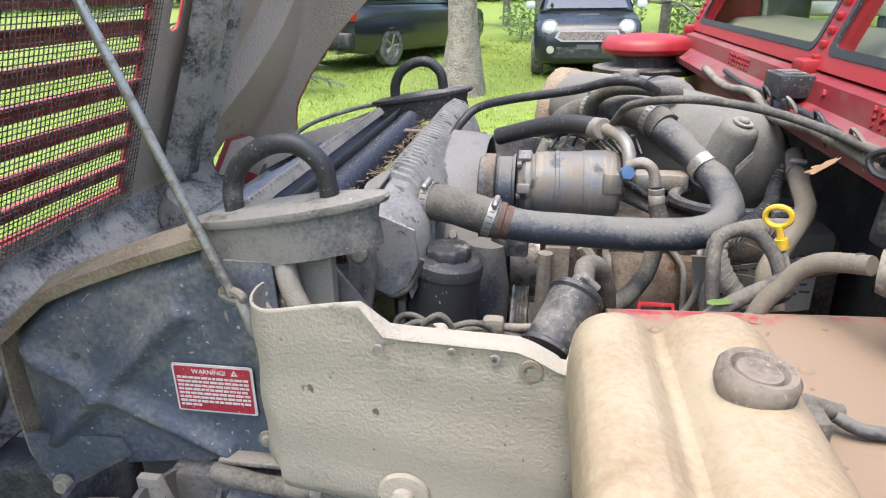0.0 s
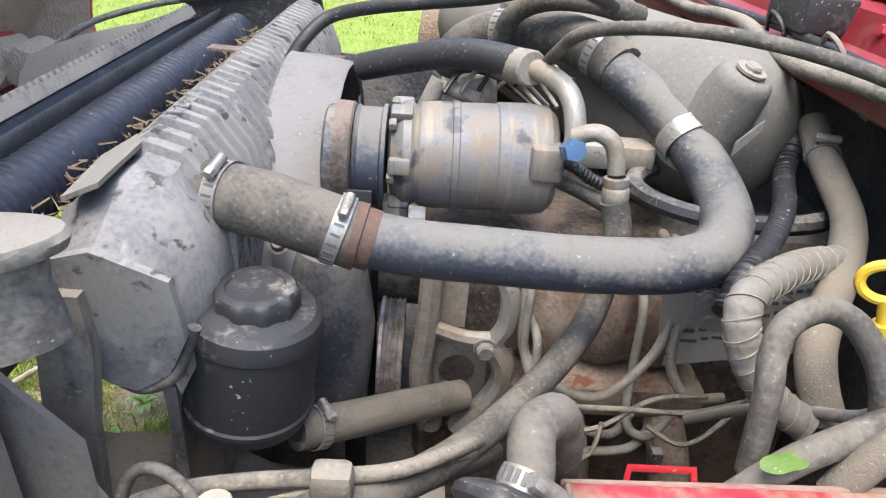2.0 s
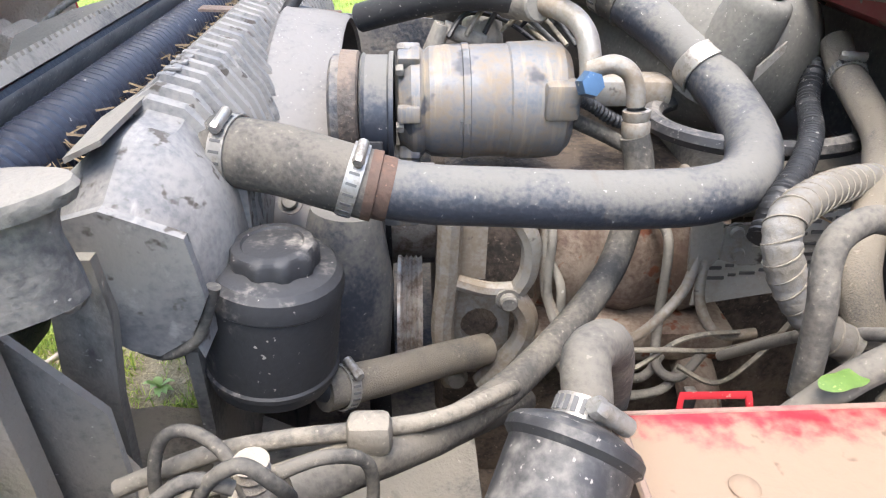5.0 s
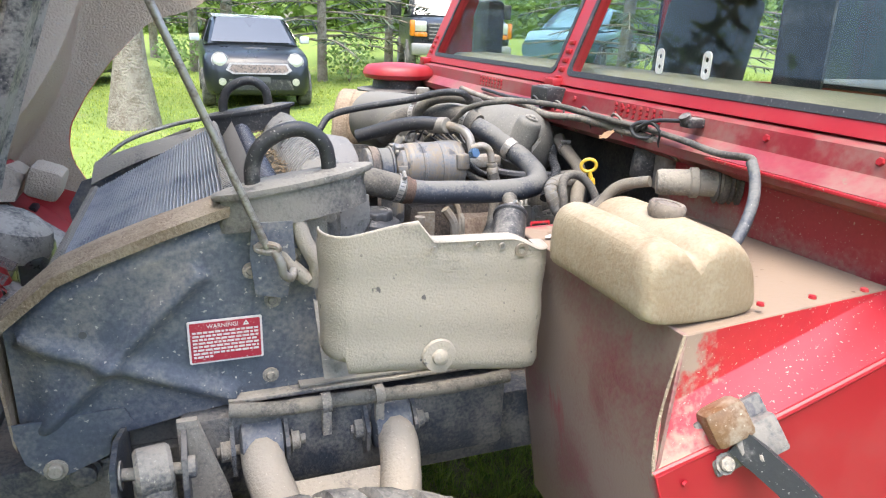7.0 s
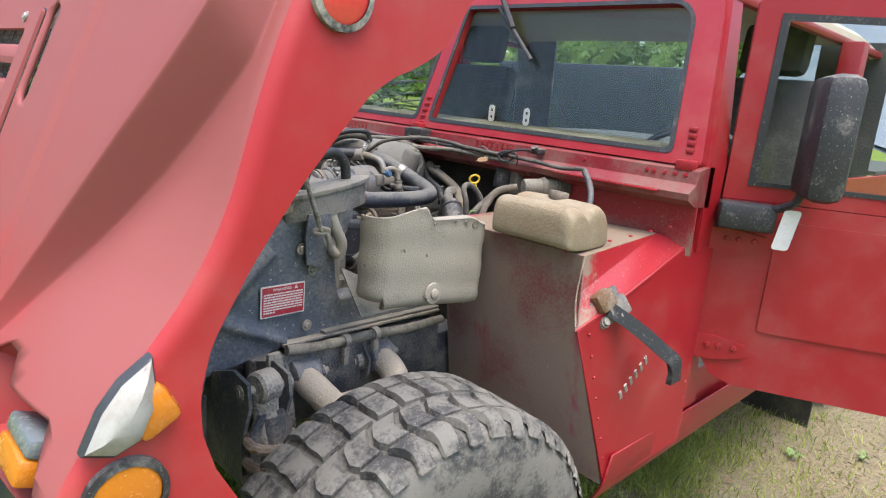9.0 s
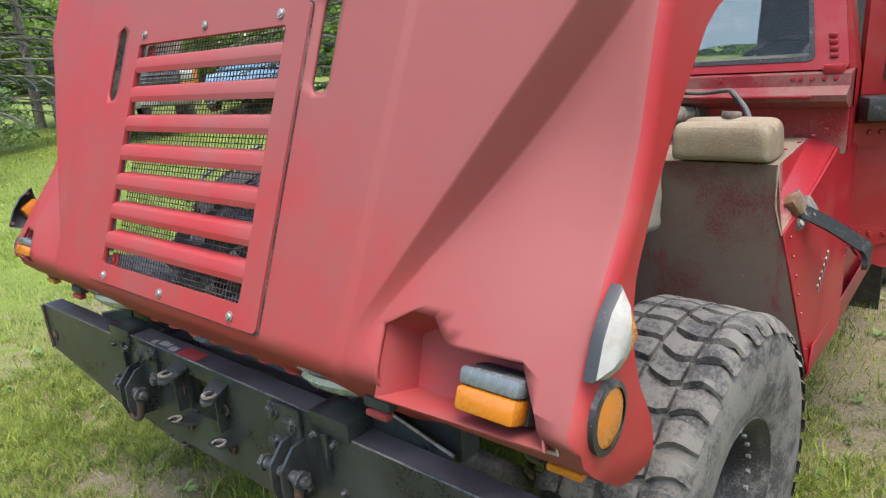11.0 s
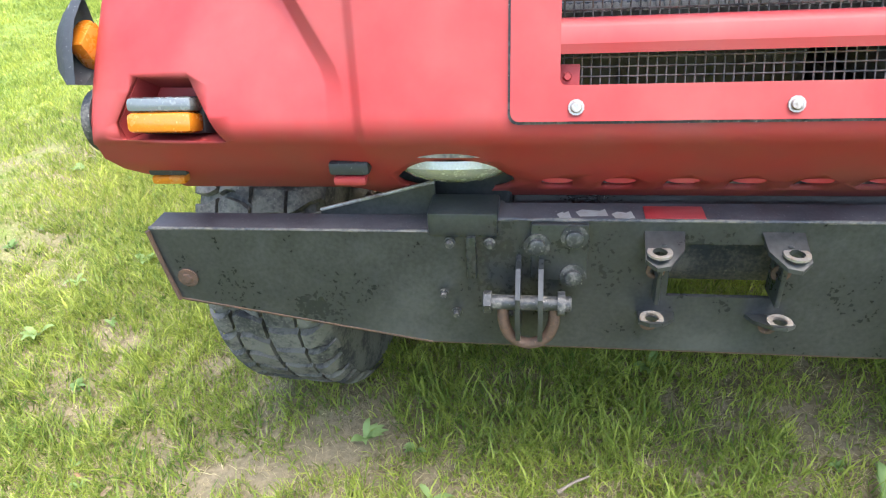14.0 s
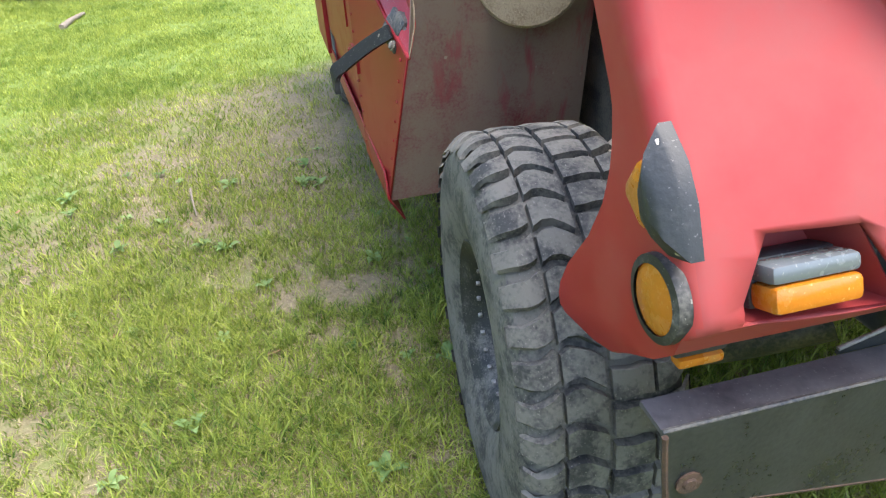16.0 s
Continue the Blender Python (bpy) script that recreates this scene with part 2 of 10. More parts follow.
M["tan"] = material("mud_caked_tan_shield", (0.20, 0.182, 0.155), 0.85, 0, (0.315, 0.28, 0.23), 0.64, 9, 260, 0.30, 0.6, 0.0018, spot=(0.09, 0.085, 0.08), spot_scale=62, spot_level=0.70)
M["tanarm"] = material("mud_caked_suspension_arm", (0.08, 0.082, 0.09), 0.6, 0, (0.36, 0.315, 0.255), 0.56, 7, 150, 0.25, 0.6, 0.003, up=0.1)
M["tanedge"] = material("brown_caked_flange", (0.23, 0.17, 0.115), 0.85, 0, (0.33, 0.26, 0.185), 0.5, 16, 190, 0.3, 0.8, 0.003)
M["jug"] = material("yellowed_washer_tank_plastic", (0.31, 0.255, 0.175), 0.55, 0, (0.25, 0.185, 0.115), 0.52, 7, 170, 0.14, 0.45, 0.002, streak=(0.17, 0.11, 0.06), streak_dir=(1, 1, 0.35), streak_scale=13, streak_level=0.64, spot=(0.26, 0.19, 0.13), spot_scale=60, spot_level=0.74)
M["frame"] = material("black_frame_steel", (0.042, 0.048, 0.060), 0.5, 0, (0.21, 0.19, 0.165), 0.48, 8, 140, 0.3, 0.5, 0.003, spot=(0.24, 0.22, 0.19), spot_scale=80, spot_level=0.70)
M["dark_engine"] = material("oily_engine_block", (0.050, 0.042, 0.037), 0.6, 0.1, (0.19, 0.15, 0.12), 0.52, 16, 160, 0.3, 0.5, 0.003)
M["rusty_engine"] = material("brown_exhaust_shield", (0.16, 0.11, 0.085), 0.62, 0.2, (0.30, 0.25, 0.20), 0.50, 18, 190, 0.3, 0.5, 0.002, spot=(0.2, 0.08, 0.045), spot_scale=36, spot_level=0.62)
M["yellow"] = material("yellow_plastic", (0.62, 0.40, 0.035), 0.45, 0, (0.5, 0.38, 0.16), 0.3, 30, 150, 0.12, 0.1)
M["blue"] = material("blue_anodised_bolt", (0.075, 0.15, 0.27), 0.35, 0.3, (0.35, 0.36, 0.36), 0.2, 60, 200, 0.1, 0.1)
M["amber_block"] = material("amber_stained_block", (0.13, 0.068, 0.028), 0.5, 0, (0.25, 0.21, 0.16), 0.45, 22, 160, 0.3, 0.3)
M["capbrown"] = material("dusty_brown_cap", (0.10, 0.082, 0.07), 0.7, 0, (0.20, 0.165, 0.13), 0.5, 40, 200, 0.25, 0.3)
M["wirewrap"] = material("dusty_wire_wrap", (0.10, 0.092, 0.08), 0.8, 0, (0.23, 0.205, 0.165), 0.55, 30, 220, 0.25, 0.4)
M["whitehose"] = material("grey_white_split_conduit", (0.19, 0.188, 0.183), 0.75, 0, (0.15, 0.135, 0.112), 0.55, 26, 200, 0.2, 0.4)
M["braid"] = material("woven_heat_sleeve", (0.10, 0.092, 0.08), 0.9, 0, (0.175, 0.152, 0.118), 0.6, 14, 700, 0.4, 0.7, 0.001)
M["labelred"] = material("red_warning_label", (0.42, 0.028, 0.05), 0.5, 0, (0.45, 0.28, 0.26), 0.25, 20, 150, 0.1, 0.1)
M["white"] = material("white_print", (0.72, 0.68, 0.65), 0.6, 0, (0.5, 0.42, 0.38), 0.3, 40, 150, 0.1, 0.0)
M["paper"] = material("aged_paper_label", (0.38, 0.37, 0.34), 0.7, 0, (0.33, 0.30, 0.26), 0.45, 25, 150, 0.1, 0.1)
M["print"] = material("dark_print", (0.10, 0.10, 0.10), 0.7)
M["amber"] = material("amber_lens", (0.56, 0.175, 0.012), 0.25, 0, (0.48, 0.23, 0.06), 0.35, 14, 160, 0.10, 0.3, 0.001, coat=0.35)
M["redlens"] = material("red_lens", (0.62, 0.05, 0.045), 0.2, 0, None, 0, 30, 160, 0.12, 0.3, 0.001, coat=0.6)
M["smoke"] = material("dull_clear_lens", (0.15, 0.17, 0.18), 0.22, 0.1, (0.22, 0.215, 0.20), 0.35, 12, 120, 0.1, 0.1, coat=0.3)
M["headlens"] = material("fluted_headlamp_glass", (0.50, 0.50, 0.43), 0.12, 0.25, (0.5, 0.47, 0.38), 0.35, 40, 260, 0.2, 0.4, 0.001, coat=0.8)
M["lampgrey"] = material("dark_grey_lamp_housing", (0.035, 0.038, 0.043), 0.5, 0, (0.10, 0.10, 0.10), 0.3, 18, 140, 0.2, 0.2)
M["mesh"] = material("black_wire_mesh", (0.05, 0.048, 0.048), 0.6, 0.2, (0.26, 0.20, 0.17), 0.52, 30, 150, 0.3, 0.0)
M["interior"] = material("dark_cab_interior", (0.06, 0.06, 0.06), 0.8, 0, (0.14, 0.135, 0.12), 0.4, 6, 120, 0.25, 0.3)
M["interior_tan"] = material("tan_cab_trim", (0.16, 0.15, 0.11), 0.8, 0, (0.22, 0.20, 0.16), 0.4, 6, 120, 0.15, 0.3)
M["leafgreen"] = material("green_leaf", (0.085, 0.15, 0.03), 0.5, 0, (0.17, 0.22, 0.06), 0.4, 80, 200, 0.2, 0.2)
M["leafbrown"] = material("dry_oak_leaf", (0.24, 0.135, 0.062), 0.7, 0, (0.33, 0.215, 0.115), 0.4, 90, 200, 0.2, 0.3)
M["debris"] = material("dry_plant_litter", (0.12, 0.085, 0.05), 0.9, 0, (0.22, 0.165, 0.10), 0.5, 60, 250, 0.4, 0.3)
M["wood"] = material("weathered_stick", (0.28, 0.23, 0.18), 0.85, 0, (0.16, 0.12, 0.09), 0.4, 30, 160, 0.3, 0.5)
M["bark"] = material("grey_tree_bark", (0.20, 0.165, 0.13), 0.95, 0, (0.30, 0.265, 0.215), 0.5, 7, 34, 0.4, 1.0, 0.03)
M["carblack"] = material("black_car_paint", (0.015, 0.017, 0.021), 0.30, 0.0, None, 0, 5, 60, 0.1, 0.0, coat=0.25)
M["cargrey"] = material("charcoal_car_paint", (0.028, 0.032, 0.038), 0.16, 0.3, None, 0, 5, 60, 0.1, 0.0, coat=0.8)
M["trailer"] = material("dark_blue_trailer_panel", (0.018, 0.026, 0.036), 0.6, 0, (0.05, 0.06, 0.07), 0.35, 2, 20, 0.15, 0.0)
M["carblue"] = material("light_blue_car_paint", (0.16, 0.28, 0.36), 0.2, 0.3, None, 0, 5, 60, 0.1, 0.0, coat=0.7)
M["carwhite"] = material("pale_roof_paint", (0.62, 0.63, 0.64), 0.25, 0.0, None, 0, 5, 60, 0.08, 0.0, coat=0.6)
M["tail"] = material("tail_lamp_red", (0.60, 0.03, 0.03), 0.2, 0, None, 0, 20, 100, 0.1, 0.0, coat=0.6)
M["tarp"] = material("blue_grey_tarpaulin", (0.14, 0.17, 0.22), 0.55, 0, (0.24, 0.26, 0.30), 0.4, 3, 20, 0.2, 0.3, 0.01)
M["roofcream"] = material("faded_cream_roof", (0.50, 0.42, 0.33), 0.6, 0, (0.55, 0.3, 0.26), 0.35, 3, 60, 0.15, 0.1)


def glass_material(name, colour, rough=0.0, share=0.05):
    """Thin window glass: mostly clear, with a real mirror share."""
    m = bpy.data.materials.new(name)
    m.use_nodes = True
    n, l = m.node_tree.nodes, m.node_tree.links
    n.remove(n["Principled BSDF"])
    out = n["Material Output"]
    tr = n.new("ShaderNodeBsdfTransparent")
    tr.inputs[0].default_value = (*colour, 1)
    gl = n.new("ShaderNodeBsdfGlossy")
    gl.inputs["Roughness"].default_value = rough
    mx = n.new("ShaderNodeMixShader")
    mx.inputs[0].default_value = share
    l.new(tr.outputs[0], mx.inputs[1])
    l.new(gl.outputs[0], mx.inputs[2])
    l.new(mx.outputs[0], out.inputs[0])
    return m


M["glass"] = glass_material("window_glass", (0.90, 0.93, 0.90), 0.0, 0.025)
M["darkglass"] = glass_material("tinted_glass", (0.30, 0.34, 0.33), 0.0, 0.22)


def foliage_material(name, colour, colour2, translucent=0.35, mottle=20.0):
    m = bpy.data.materials.new(name)
    m.use_nodes = True
    n, l = m.node_tree.nodes, m.node_tree.links
    bsdf = n["Principled BSDF"]
    geo = n.new("ShaderNodeNewGeometry")
    noi = n.new("ShaderNodeTexNoise")
    noi.inputs["Scale"].default_value = 1.3
    l.new(geo.outputs["Position"], noi.inputs["Vector"])
    add = n.new("ShaderNodeMath")
    add.operation = "MULTIPLY_ADD"
    add.inputs[1].default_value = 0.65
    l.new(geo.outputs["Random Per Island"], add.inputs[0])
    l.new(noi.outputs["Fac"], add.inputs[2])
    fine = n.new("ShaderNodeTexNoise")
    fine.inputs["Scale"].default_value = mottle
    l.new(geo.outputs["Position"], fine.inputs["Vector"])
    more = n.new("ShaderNodeMath")
    more.operation = "MULTIPLY_ADD"
    more.inputs[1].default_value = 1.1
    l.new(fine.outputs["Fac"], more.inputs[0])
    l.new(add.outputs[0], more.inputs[2])
    rmp = n.new("ShaderNodeMapRange")
    rmp.inputs["From Min"].default_value, rmp.inputs["From Max"].default_value = 0.85, 1.85
    l.new(more.outputs[0], rmp.inputs["Value"])
    mix = n.new("ShaderNodeMix")
    mix.data_type = "RGBA"
    mix.inputs["A"].default_value, mix.inputs["B"].default_value = (*colour, 1), (*colour2, 1)
    l.new(rmp.outputs[0], mix.inputs["Factor"])
    l.new(mix.outputs["Result"], bsdf.inputs["Base Color"])
    bsdf.inputs["Roughness"].default_value = 0.6
    tl = n.new("ShaderNodeBsdfTranslucent")
    l.new(mix.outputs["Result"], tl.inputs[0])
    ms = n.new("ShaderNodeMixShader")
    ms.inputs[0].default_value = translucent
    l.new(bsdf.outputs[0], ms.inputs[1])
    l.new(tl.outputs[0], ms.inputs[2])
    l.new(ms.outputs[0], n["Material Output"].inputs[0])
    return m


M["grass"] = foliage_material("grass_blades", (0.045, 0.115, 0.010), (0.46, 0.52, 0.095), 0.30)
M["weed"] = foliage_material("weed_leaves", (0.11, 0.21, 0.05), (0.30, 0.42, 0.15))
M["straw"] = foliage_material("dry_grass", (0.20, 0.155, 0.075), (0.56, 0.48, 0.27), 0.2)
M["litter"] = foliage_material("leaf_litter", (0.10, 0.065, 0.035), (0.42, 0.30, 0.18), 0.1)
M["leaves"] = foliage_material("tree_leaves", (0.07, 0.15, 0.028), (0.20, 0.33, 0.065), 0.45)
M["wood_leaves"] = foliage_material("distant_wood_leaves", (0.17, 0.27, 0.06), (0.30, 0.42, 0.10), 0.5)
# brighter copy of the grass colours: open-lawn sunlight put into them
M["fargrass_sun"] = foliage_material("far_grass_sun_tinted", (0.10, 0.20, 0.02), (0.52, 0.56, 0.11), 0.35, 9.0)
M["spruce"] = foliage_material("spruce_needles", (0.028, 0.048, 0.030), (0.07, 0.105, 0.055), 0.15)


def ground_material():
    m = bpy.data.materials.new("lawn_soil")
    m.use_nodes = True
    n, l = m.node_tree.nodes, m.node_tree.links
    bsdf = n["Principled BSDF"]
    geo = n.new("ShaderNodeNewGeometry")
    a, b, c = (n.new("ShaderNodeTexNoise") for _ in range(3))
    for t, s, d in ((a, 0.9, 6), (b, 9.0, 8), (c, 60.0, 6)):
        t.inputs["Scale"].default_value, t.inputs["Detail"].default_value = s, d
        l.new(geo.outputs["Position"], t.inputs["Vector"])
    soil = n.new("ShaderNodeMix")
    soil.data_type = "RGBA"
    soil.inputs["A"].default_value, soil.inputs["B"].default_value = (0.080, 0.066, 0.036, 1), (0.34, 0.280, 0.175, 1)
    l.new(c.outputs["Fac"], soil.inputs["Factor"])
    green = n.new("ShaderNodeMix")
    green.data_type = "RGBA"
    green.inputs["A"].default_value, green.inputs["B"].default_value = (0.07, 0.12, 0.014, 1), (0.24, 0.30, 0.05, 1)
    l.new(b.outputs["Fac"], green.inputs["Factor"])
    add = n.new("ShaderNodeMath")
    add.operation = "MULTIPLY_ADD"
    add.inputs[1].default_value = 0.6
    l.new(b.outputs["Fac"], add.inputs[0])
    l.new(a.outputs["Fac"], add.inputs[2])
    xyz = n.new("ShaderNodeSeparateXYZ")
    l.new(geo.outputs["Position"], xyz.inputs[0])
    masks = []
    for axis, lo, hi, top in (("Y", -0.7, -1.7, 0.5), ("X", -0.9, 0.3, 1.0), ("Y", 1.4, 4.0, -0.5), ("X", -1.7, -3.2, -0.7), ("X", 3.6, 5.5, -0.9), ("Y", -2.6, -4.2, -0.9)):
        mr = n.new("ShaderNodeMapRange")
        mr.inputs["From Min"].default_value, mr.inputs["From Max"].default_value, mr.inputs["To Max"].default_value = lo, hi, top
        l.new(xyz.outputs[axis], mr.inputs["Value"])
        masks.append(mr.outputs[0])
    worn = n.new("ShaderNodeMath")
    worn.operation = "MULTIPLY_ADD"
    l.new(masks[0], worn.inputs[0])
    l.new(masks[1], worn.inputs[1])
    l.new(masks[2], worn.inputs[2])
    for mask in masks[3:]:
        far = n.new("ShaderNodeMath")
        l.new(worn.outputs[0], far.inputs[0])
        l.new(mask, far.inputs[1])
        worn = far
    total = n.new("ShaderNodeMath")
    l.new(worn.outputs[0], total.inputs[0])
    l.new(add.outputs[0], total.inputs[1])
    add = total
    rmp = n.new("ShaderNodeMapRange")
    rmp.inputs["From Min"].default_value, rmp.inputs["From Max"].default_value = 0.40, 0.66
    l.new(add.outputs[0], rmp.inputs["Value"])
    mix = n.new("ShaderNodeMix")
    mix.data_type = "RGBA"
    l.new(rmp.outputs[0], mix.inputs["Factor"])
    l.new(green.outputs["Result"], mix.inputs["A"])
    l.new(soil.outputs["Result"], mix.inputs["B"])
    l.new(mix.outputs["Result"], bsdf.inputs["Base Color"])
    bsdf.inputs["Roughness"].default_value = 0.95
    bp = n.new("ShaderNodeBump")
    bp.inputs["Strength"].default_value, bp.inputs["Distance"].default_value = 0.6, 0.02
    l.new(c.outputs["Fac"], bp.inputs["Height"])
    l.new(bp.outputs[0], bsdf.inputs["Normal"])
    return m


M["ground"] = ground_material()


# ---- mesh helpers ----
def part(name, bm, mat, parent=None, label="", sharp=38):
    """Link a bmesh as one mesh object, under its thing or part."""
    bmesh.ops.recalc_face_normals(bm, faces=bm.faces)
    for f in bm.faces:
        f.smooth = True
    lim = radians(sharp)
    for e in bm.edges:
        if len(e.link_faces) == 2 and e.calc_face_angle(0) > lim:
            e.smooth = False
    me = bpy.data.meshes.new(name)
    bm.to_mesh(me)
    bm.free()
    mats = mat if isinstance(mat, (list, tuple)) else [mat]
    for k in mats:
        me.materials.append(M[k])
    ob = new(name, me)
    ob.parent = parent
    if label:
        ob["label"] = label
    return ob


def stiffen(bm, thick):
    """Give a sheet its thickness."""
    bmesh.ops.recalc_face_normals(bm, faces=bm.faces)
    bm.normal_update()
    bmesh.ops.solidify(bm, geom=list(bm.faces), thickness=thick)


def bolts(name, mat, parent, places, r=0.006, h=0.003, washer=0.0, label=""):
    """Single bolts or rivets on one shared mesh."""
    first = None
    for at, axis in places:
        m = Matrix.Translation(at) @ Vector(axis).to_track_quat("Z", "Y").to_matrix().to_4x4()
        if first is None:
            bm = bmesh.new()
            hexbolt(bm, (0, 0, 0), (0, 0, 1), r, h, washer)
            first = o = part(name, bm, mat, parent, label)
        else:
            o = first.copy()
            scene.collection.objects.link(o)
        o.matrix_basis = m


def thing(name, label, category, group="", kind=""):
    return tagged(new(name), label, category, group, kind)


def box(bm, a, b, bevel=0.0, m=None, seg=2):
    """Axis box between two corners, with rounded edges, put through m."""
    r = bmesh.ops.create_cube(bm, size=1)
    vs = r["verts"]
    for v in vs:
        v.co = Vector([(a[i] + b[i]) / 2 + v.co[i] * (b[i] - a[i]) for i in range(3)])
    if bevel:
        es = list({e for v in vs for e in v.link_edges})
        out = bmesh.ops.bevel(bm, geom=es, offset=bevel, segments=seg, affect="EDGES", profile=0.5)
        vs = list({v for f in out["faces"] for v in f.verts} | {v for v in vs if v.is_valid})
    if m is not None:
        bmesh.ops.transform(bm, matrix=m, verts=[v for v in vs if v.is_valid])
    return vs


def frame_of(axis):
    axis = Vector(axis).normalized()
    side = axis.orthogonal().normalized()
    return axis, side, axis.cross(side)


def lathe(bm, profile, origin, axis, n=24, close=True):
    """Turn a profile of (radius, height) round an axis."""
    o = Vector(origin)
    ax, s, t = frame_of(axis)
    rings = []
    for r, h in profile:
        if r < 1e-5:
            rings.append([bm.verts.new(o + ax * h)])
        else:
            rings.append([bm.verts.new(o + ax * h + (s * math.cos(k * math.tau / n) + t * math.sin(k * math.tau / n)) * r) for k in range(n)])
    for p, q in zip(rings, rings[1:]):
        if len(p) == 1 and len(q) == 1:
            continue
        for k in range(n):
            j = (k + 1) % n
            if len(p) == 1:
                bm.faces.new((p[0], q[k], q[j]))
            elif len(q) == 1:
                bm.faces.new((p[k], p[j], q[0]))
            else:
                bm.faces.new((p[k], p[j], q[j], q[k]))
    if close:
        for r in (rings[0], rings[-1]):
            if len(r) > 1:
                bm.faces.new(r)
    return rings


def rod(bm, a, b, r, n=12, r2=None, bevel=0.0):
    a, b = Vector(a), Vector(b)
    h = (b - a).length
    r2 = r if r2 is None else r2
    k = min(bevel, r * 0.5, h * 0.3)
    prof = [(0, 0), (r - k, 0), (r, k), (r2, h - k), (r2 - k, h), (0, h)] if k else [(0, 0), (r, 0), (r2, h), (0, h)]
    return lathe(bm, prof, a, b - a, n, False)


def spline(pts, sub=8, closed=False):
    pts = [Vector(p) for p in pts]
    if len(pts) == 2 and not closed:
        return [pts[0].lerp(pts[1], k / sub) for k in range(sub + 1)]
    out = []
    n = len(pts)
    for i in range(n if closed else n - 1):
        p = [pts[(i + k) % n] if closed else pts[min(max(i + k, 0), n - 1)] for k in (-1, 0, 1, 2)]
        for s in range(sub):
            t = s / sub
            out.append(0.5 * ((2 * p[1]) + (p[2] - p[0]) * t + (2 * p[0] - 5 * p[1] + 4 * p[2] - p[3]) * t * t + (3 * p[1] - p[0] - 3 * p[2] + p[3]) * t ** 3))
    if not closed:
        out.append(pts[-1])
    return out


def tube(bm, pts, r, n=10, sub=8, rib=0.0, rib_len=0.006, closed=False, r_end=None, wobble=0.0):
    """Sweep a circle along a smooth line; rib: depth of the rings of a corrugated hose."""
    path = spline(pts, sub, closed)
    if rib:
        fine = []
        for a, b in zip(path, path[1:]):
            k = max(1, int((b - a).length / (rib_len / 4)))
            fine += [a.lerp(b, j / k) for j in range(k)]
        path = fine + [path[-1]]
    rings, prev, dist = [], None, 0.0
    m = len(path)
    for i, p in enumerate(path):
        a, b = (path[i - 1] if i or closed else p), (path[(i + 1) % m] if i < m - 1 or closed else p)
        d = (b - a).normalized()
        side = d.orthogonal().normalized() if prev is None else (prev - d * prev.dot(d)).normalized()
        prev = side
        up = d.cross(side)
        if i:
            dist += (p - path[i - 1]).length
        rr = r if r_end is None else r + (r_end - r) * i / (m - 1)
        if rib:
            rr += rib * (1 if math.sin(dist / rib_len * math.tau) > 0 else -1) * 0.5
        if wobble:
            rr *= 1 + wobble * noise.noise(p * 60)
        rings.append([bm.verts.new(p + (side * math.cos(k * math.tau / n) + up * math.sin(k * math.tau / n)) * rr) for k in range(n)])
    for i in range(len(rings) - (0 if closed else 1)):
        p, q = rings[i], rings[(i + 1) % len(rings)]
        for k in range(n):
            bm.faces.new((p[k], p[(k + 1) % n], q[(k + 1) % n], q[k]))
    if not closed:
        bm.faces.new(rings[0])
        bm.faces.new(rings[-1])
    return path


def slab(bm, outline, place, thick, n_holes=()):
    """A flat plate from a 2D outline (with holes), put in space by place(u, v, w)."""
    loops = [list(outline)] + [list(h) for h in n_holes]
    from3 = [[Vector((u, v, 0)) for u, v in lp] for lp in loops]
    tris = mathutils_tess(from3)
    flat = [p for lp in loops for p in lp]
    top = [bm.verts.new(place(u, v, 0)) for u, v in flat]
    bot = [bm.verts.new(place(u, v, -thick)) for u, v in flat]
    for t in tris:
        try:
            bm.faces.new([top[i] for i in t])
            bm.faces.new([bot[i] for i in reversed(t)])
        except ValueError:
            pass
    k = 0
    for lp in loops:
        for i in range(len(lp)):
            a, b = k + i, k + (i + 1) % len(lp)
            bm.faces.new((top[a], top[b], bot[b], bot[a]))
        k += len(lp)


def mathutils_tess(loops):
    from mathutils.geometry import tessellate_polygon
    return tessellate_polygon(loops)


def ellipse(cu, cv, a, b, n=20):
    return [(cu + a * math.cos(k * math.tau / n), cv + b * math.sin(k * math.tau / n)) for k in range(n)]


def rounded(u0, u1, v0, v1, r, n=4):
    out = []
    for cu, cv, s in ((u1 - r, v1 - r, 0), (u0 + r, v1 - r, 1), (u0 + r, v0 + r, 2), (u1 - r, v0 + r, 3)):
        for k in range(n + 1):
            a = (s + k / n) * math.pi / 2
            out.append((cu + r * math.cos(a), cv + r * math.sin(a)))
    return out


def grid_faces(bm, rows, wrap=False, mat=0):
    """Quads over rows of points."""
    vr = [[bm.verts.new(p) for p in r] for r in rows]
    for a, b in zip(vr, vr[1:]):
        m = len(a)
        for k in range(m if wrap else m - 1):
            f = bm.faces.new((a[k], a[(k + 1) % m], b[(k + 1) % m], b[k]))
            f.material_index = mat
    return vr


def hexbolt(bm, at, axis, r=0.011, h=0.008, washer=0.0):
    """Six-sided head, on its washer where it has one, as one solid."""
    at, ax = Vector(at), Vector(axis).normalized()
    if washer:
        lathe(bm, [(0, 0), (washer, 0), (washer, 0.003), (r, 0.003), (r, h), (r * 0.8, h + 0.002), (0, h + 0.002)], at, ax, 12, False)
    else:
        lathe(bm, [(0, 0), (r, 0), (r, h), (r * 0.8, h + 0.002), (0, h + 0.002)], at, ax, 6, False)


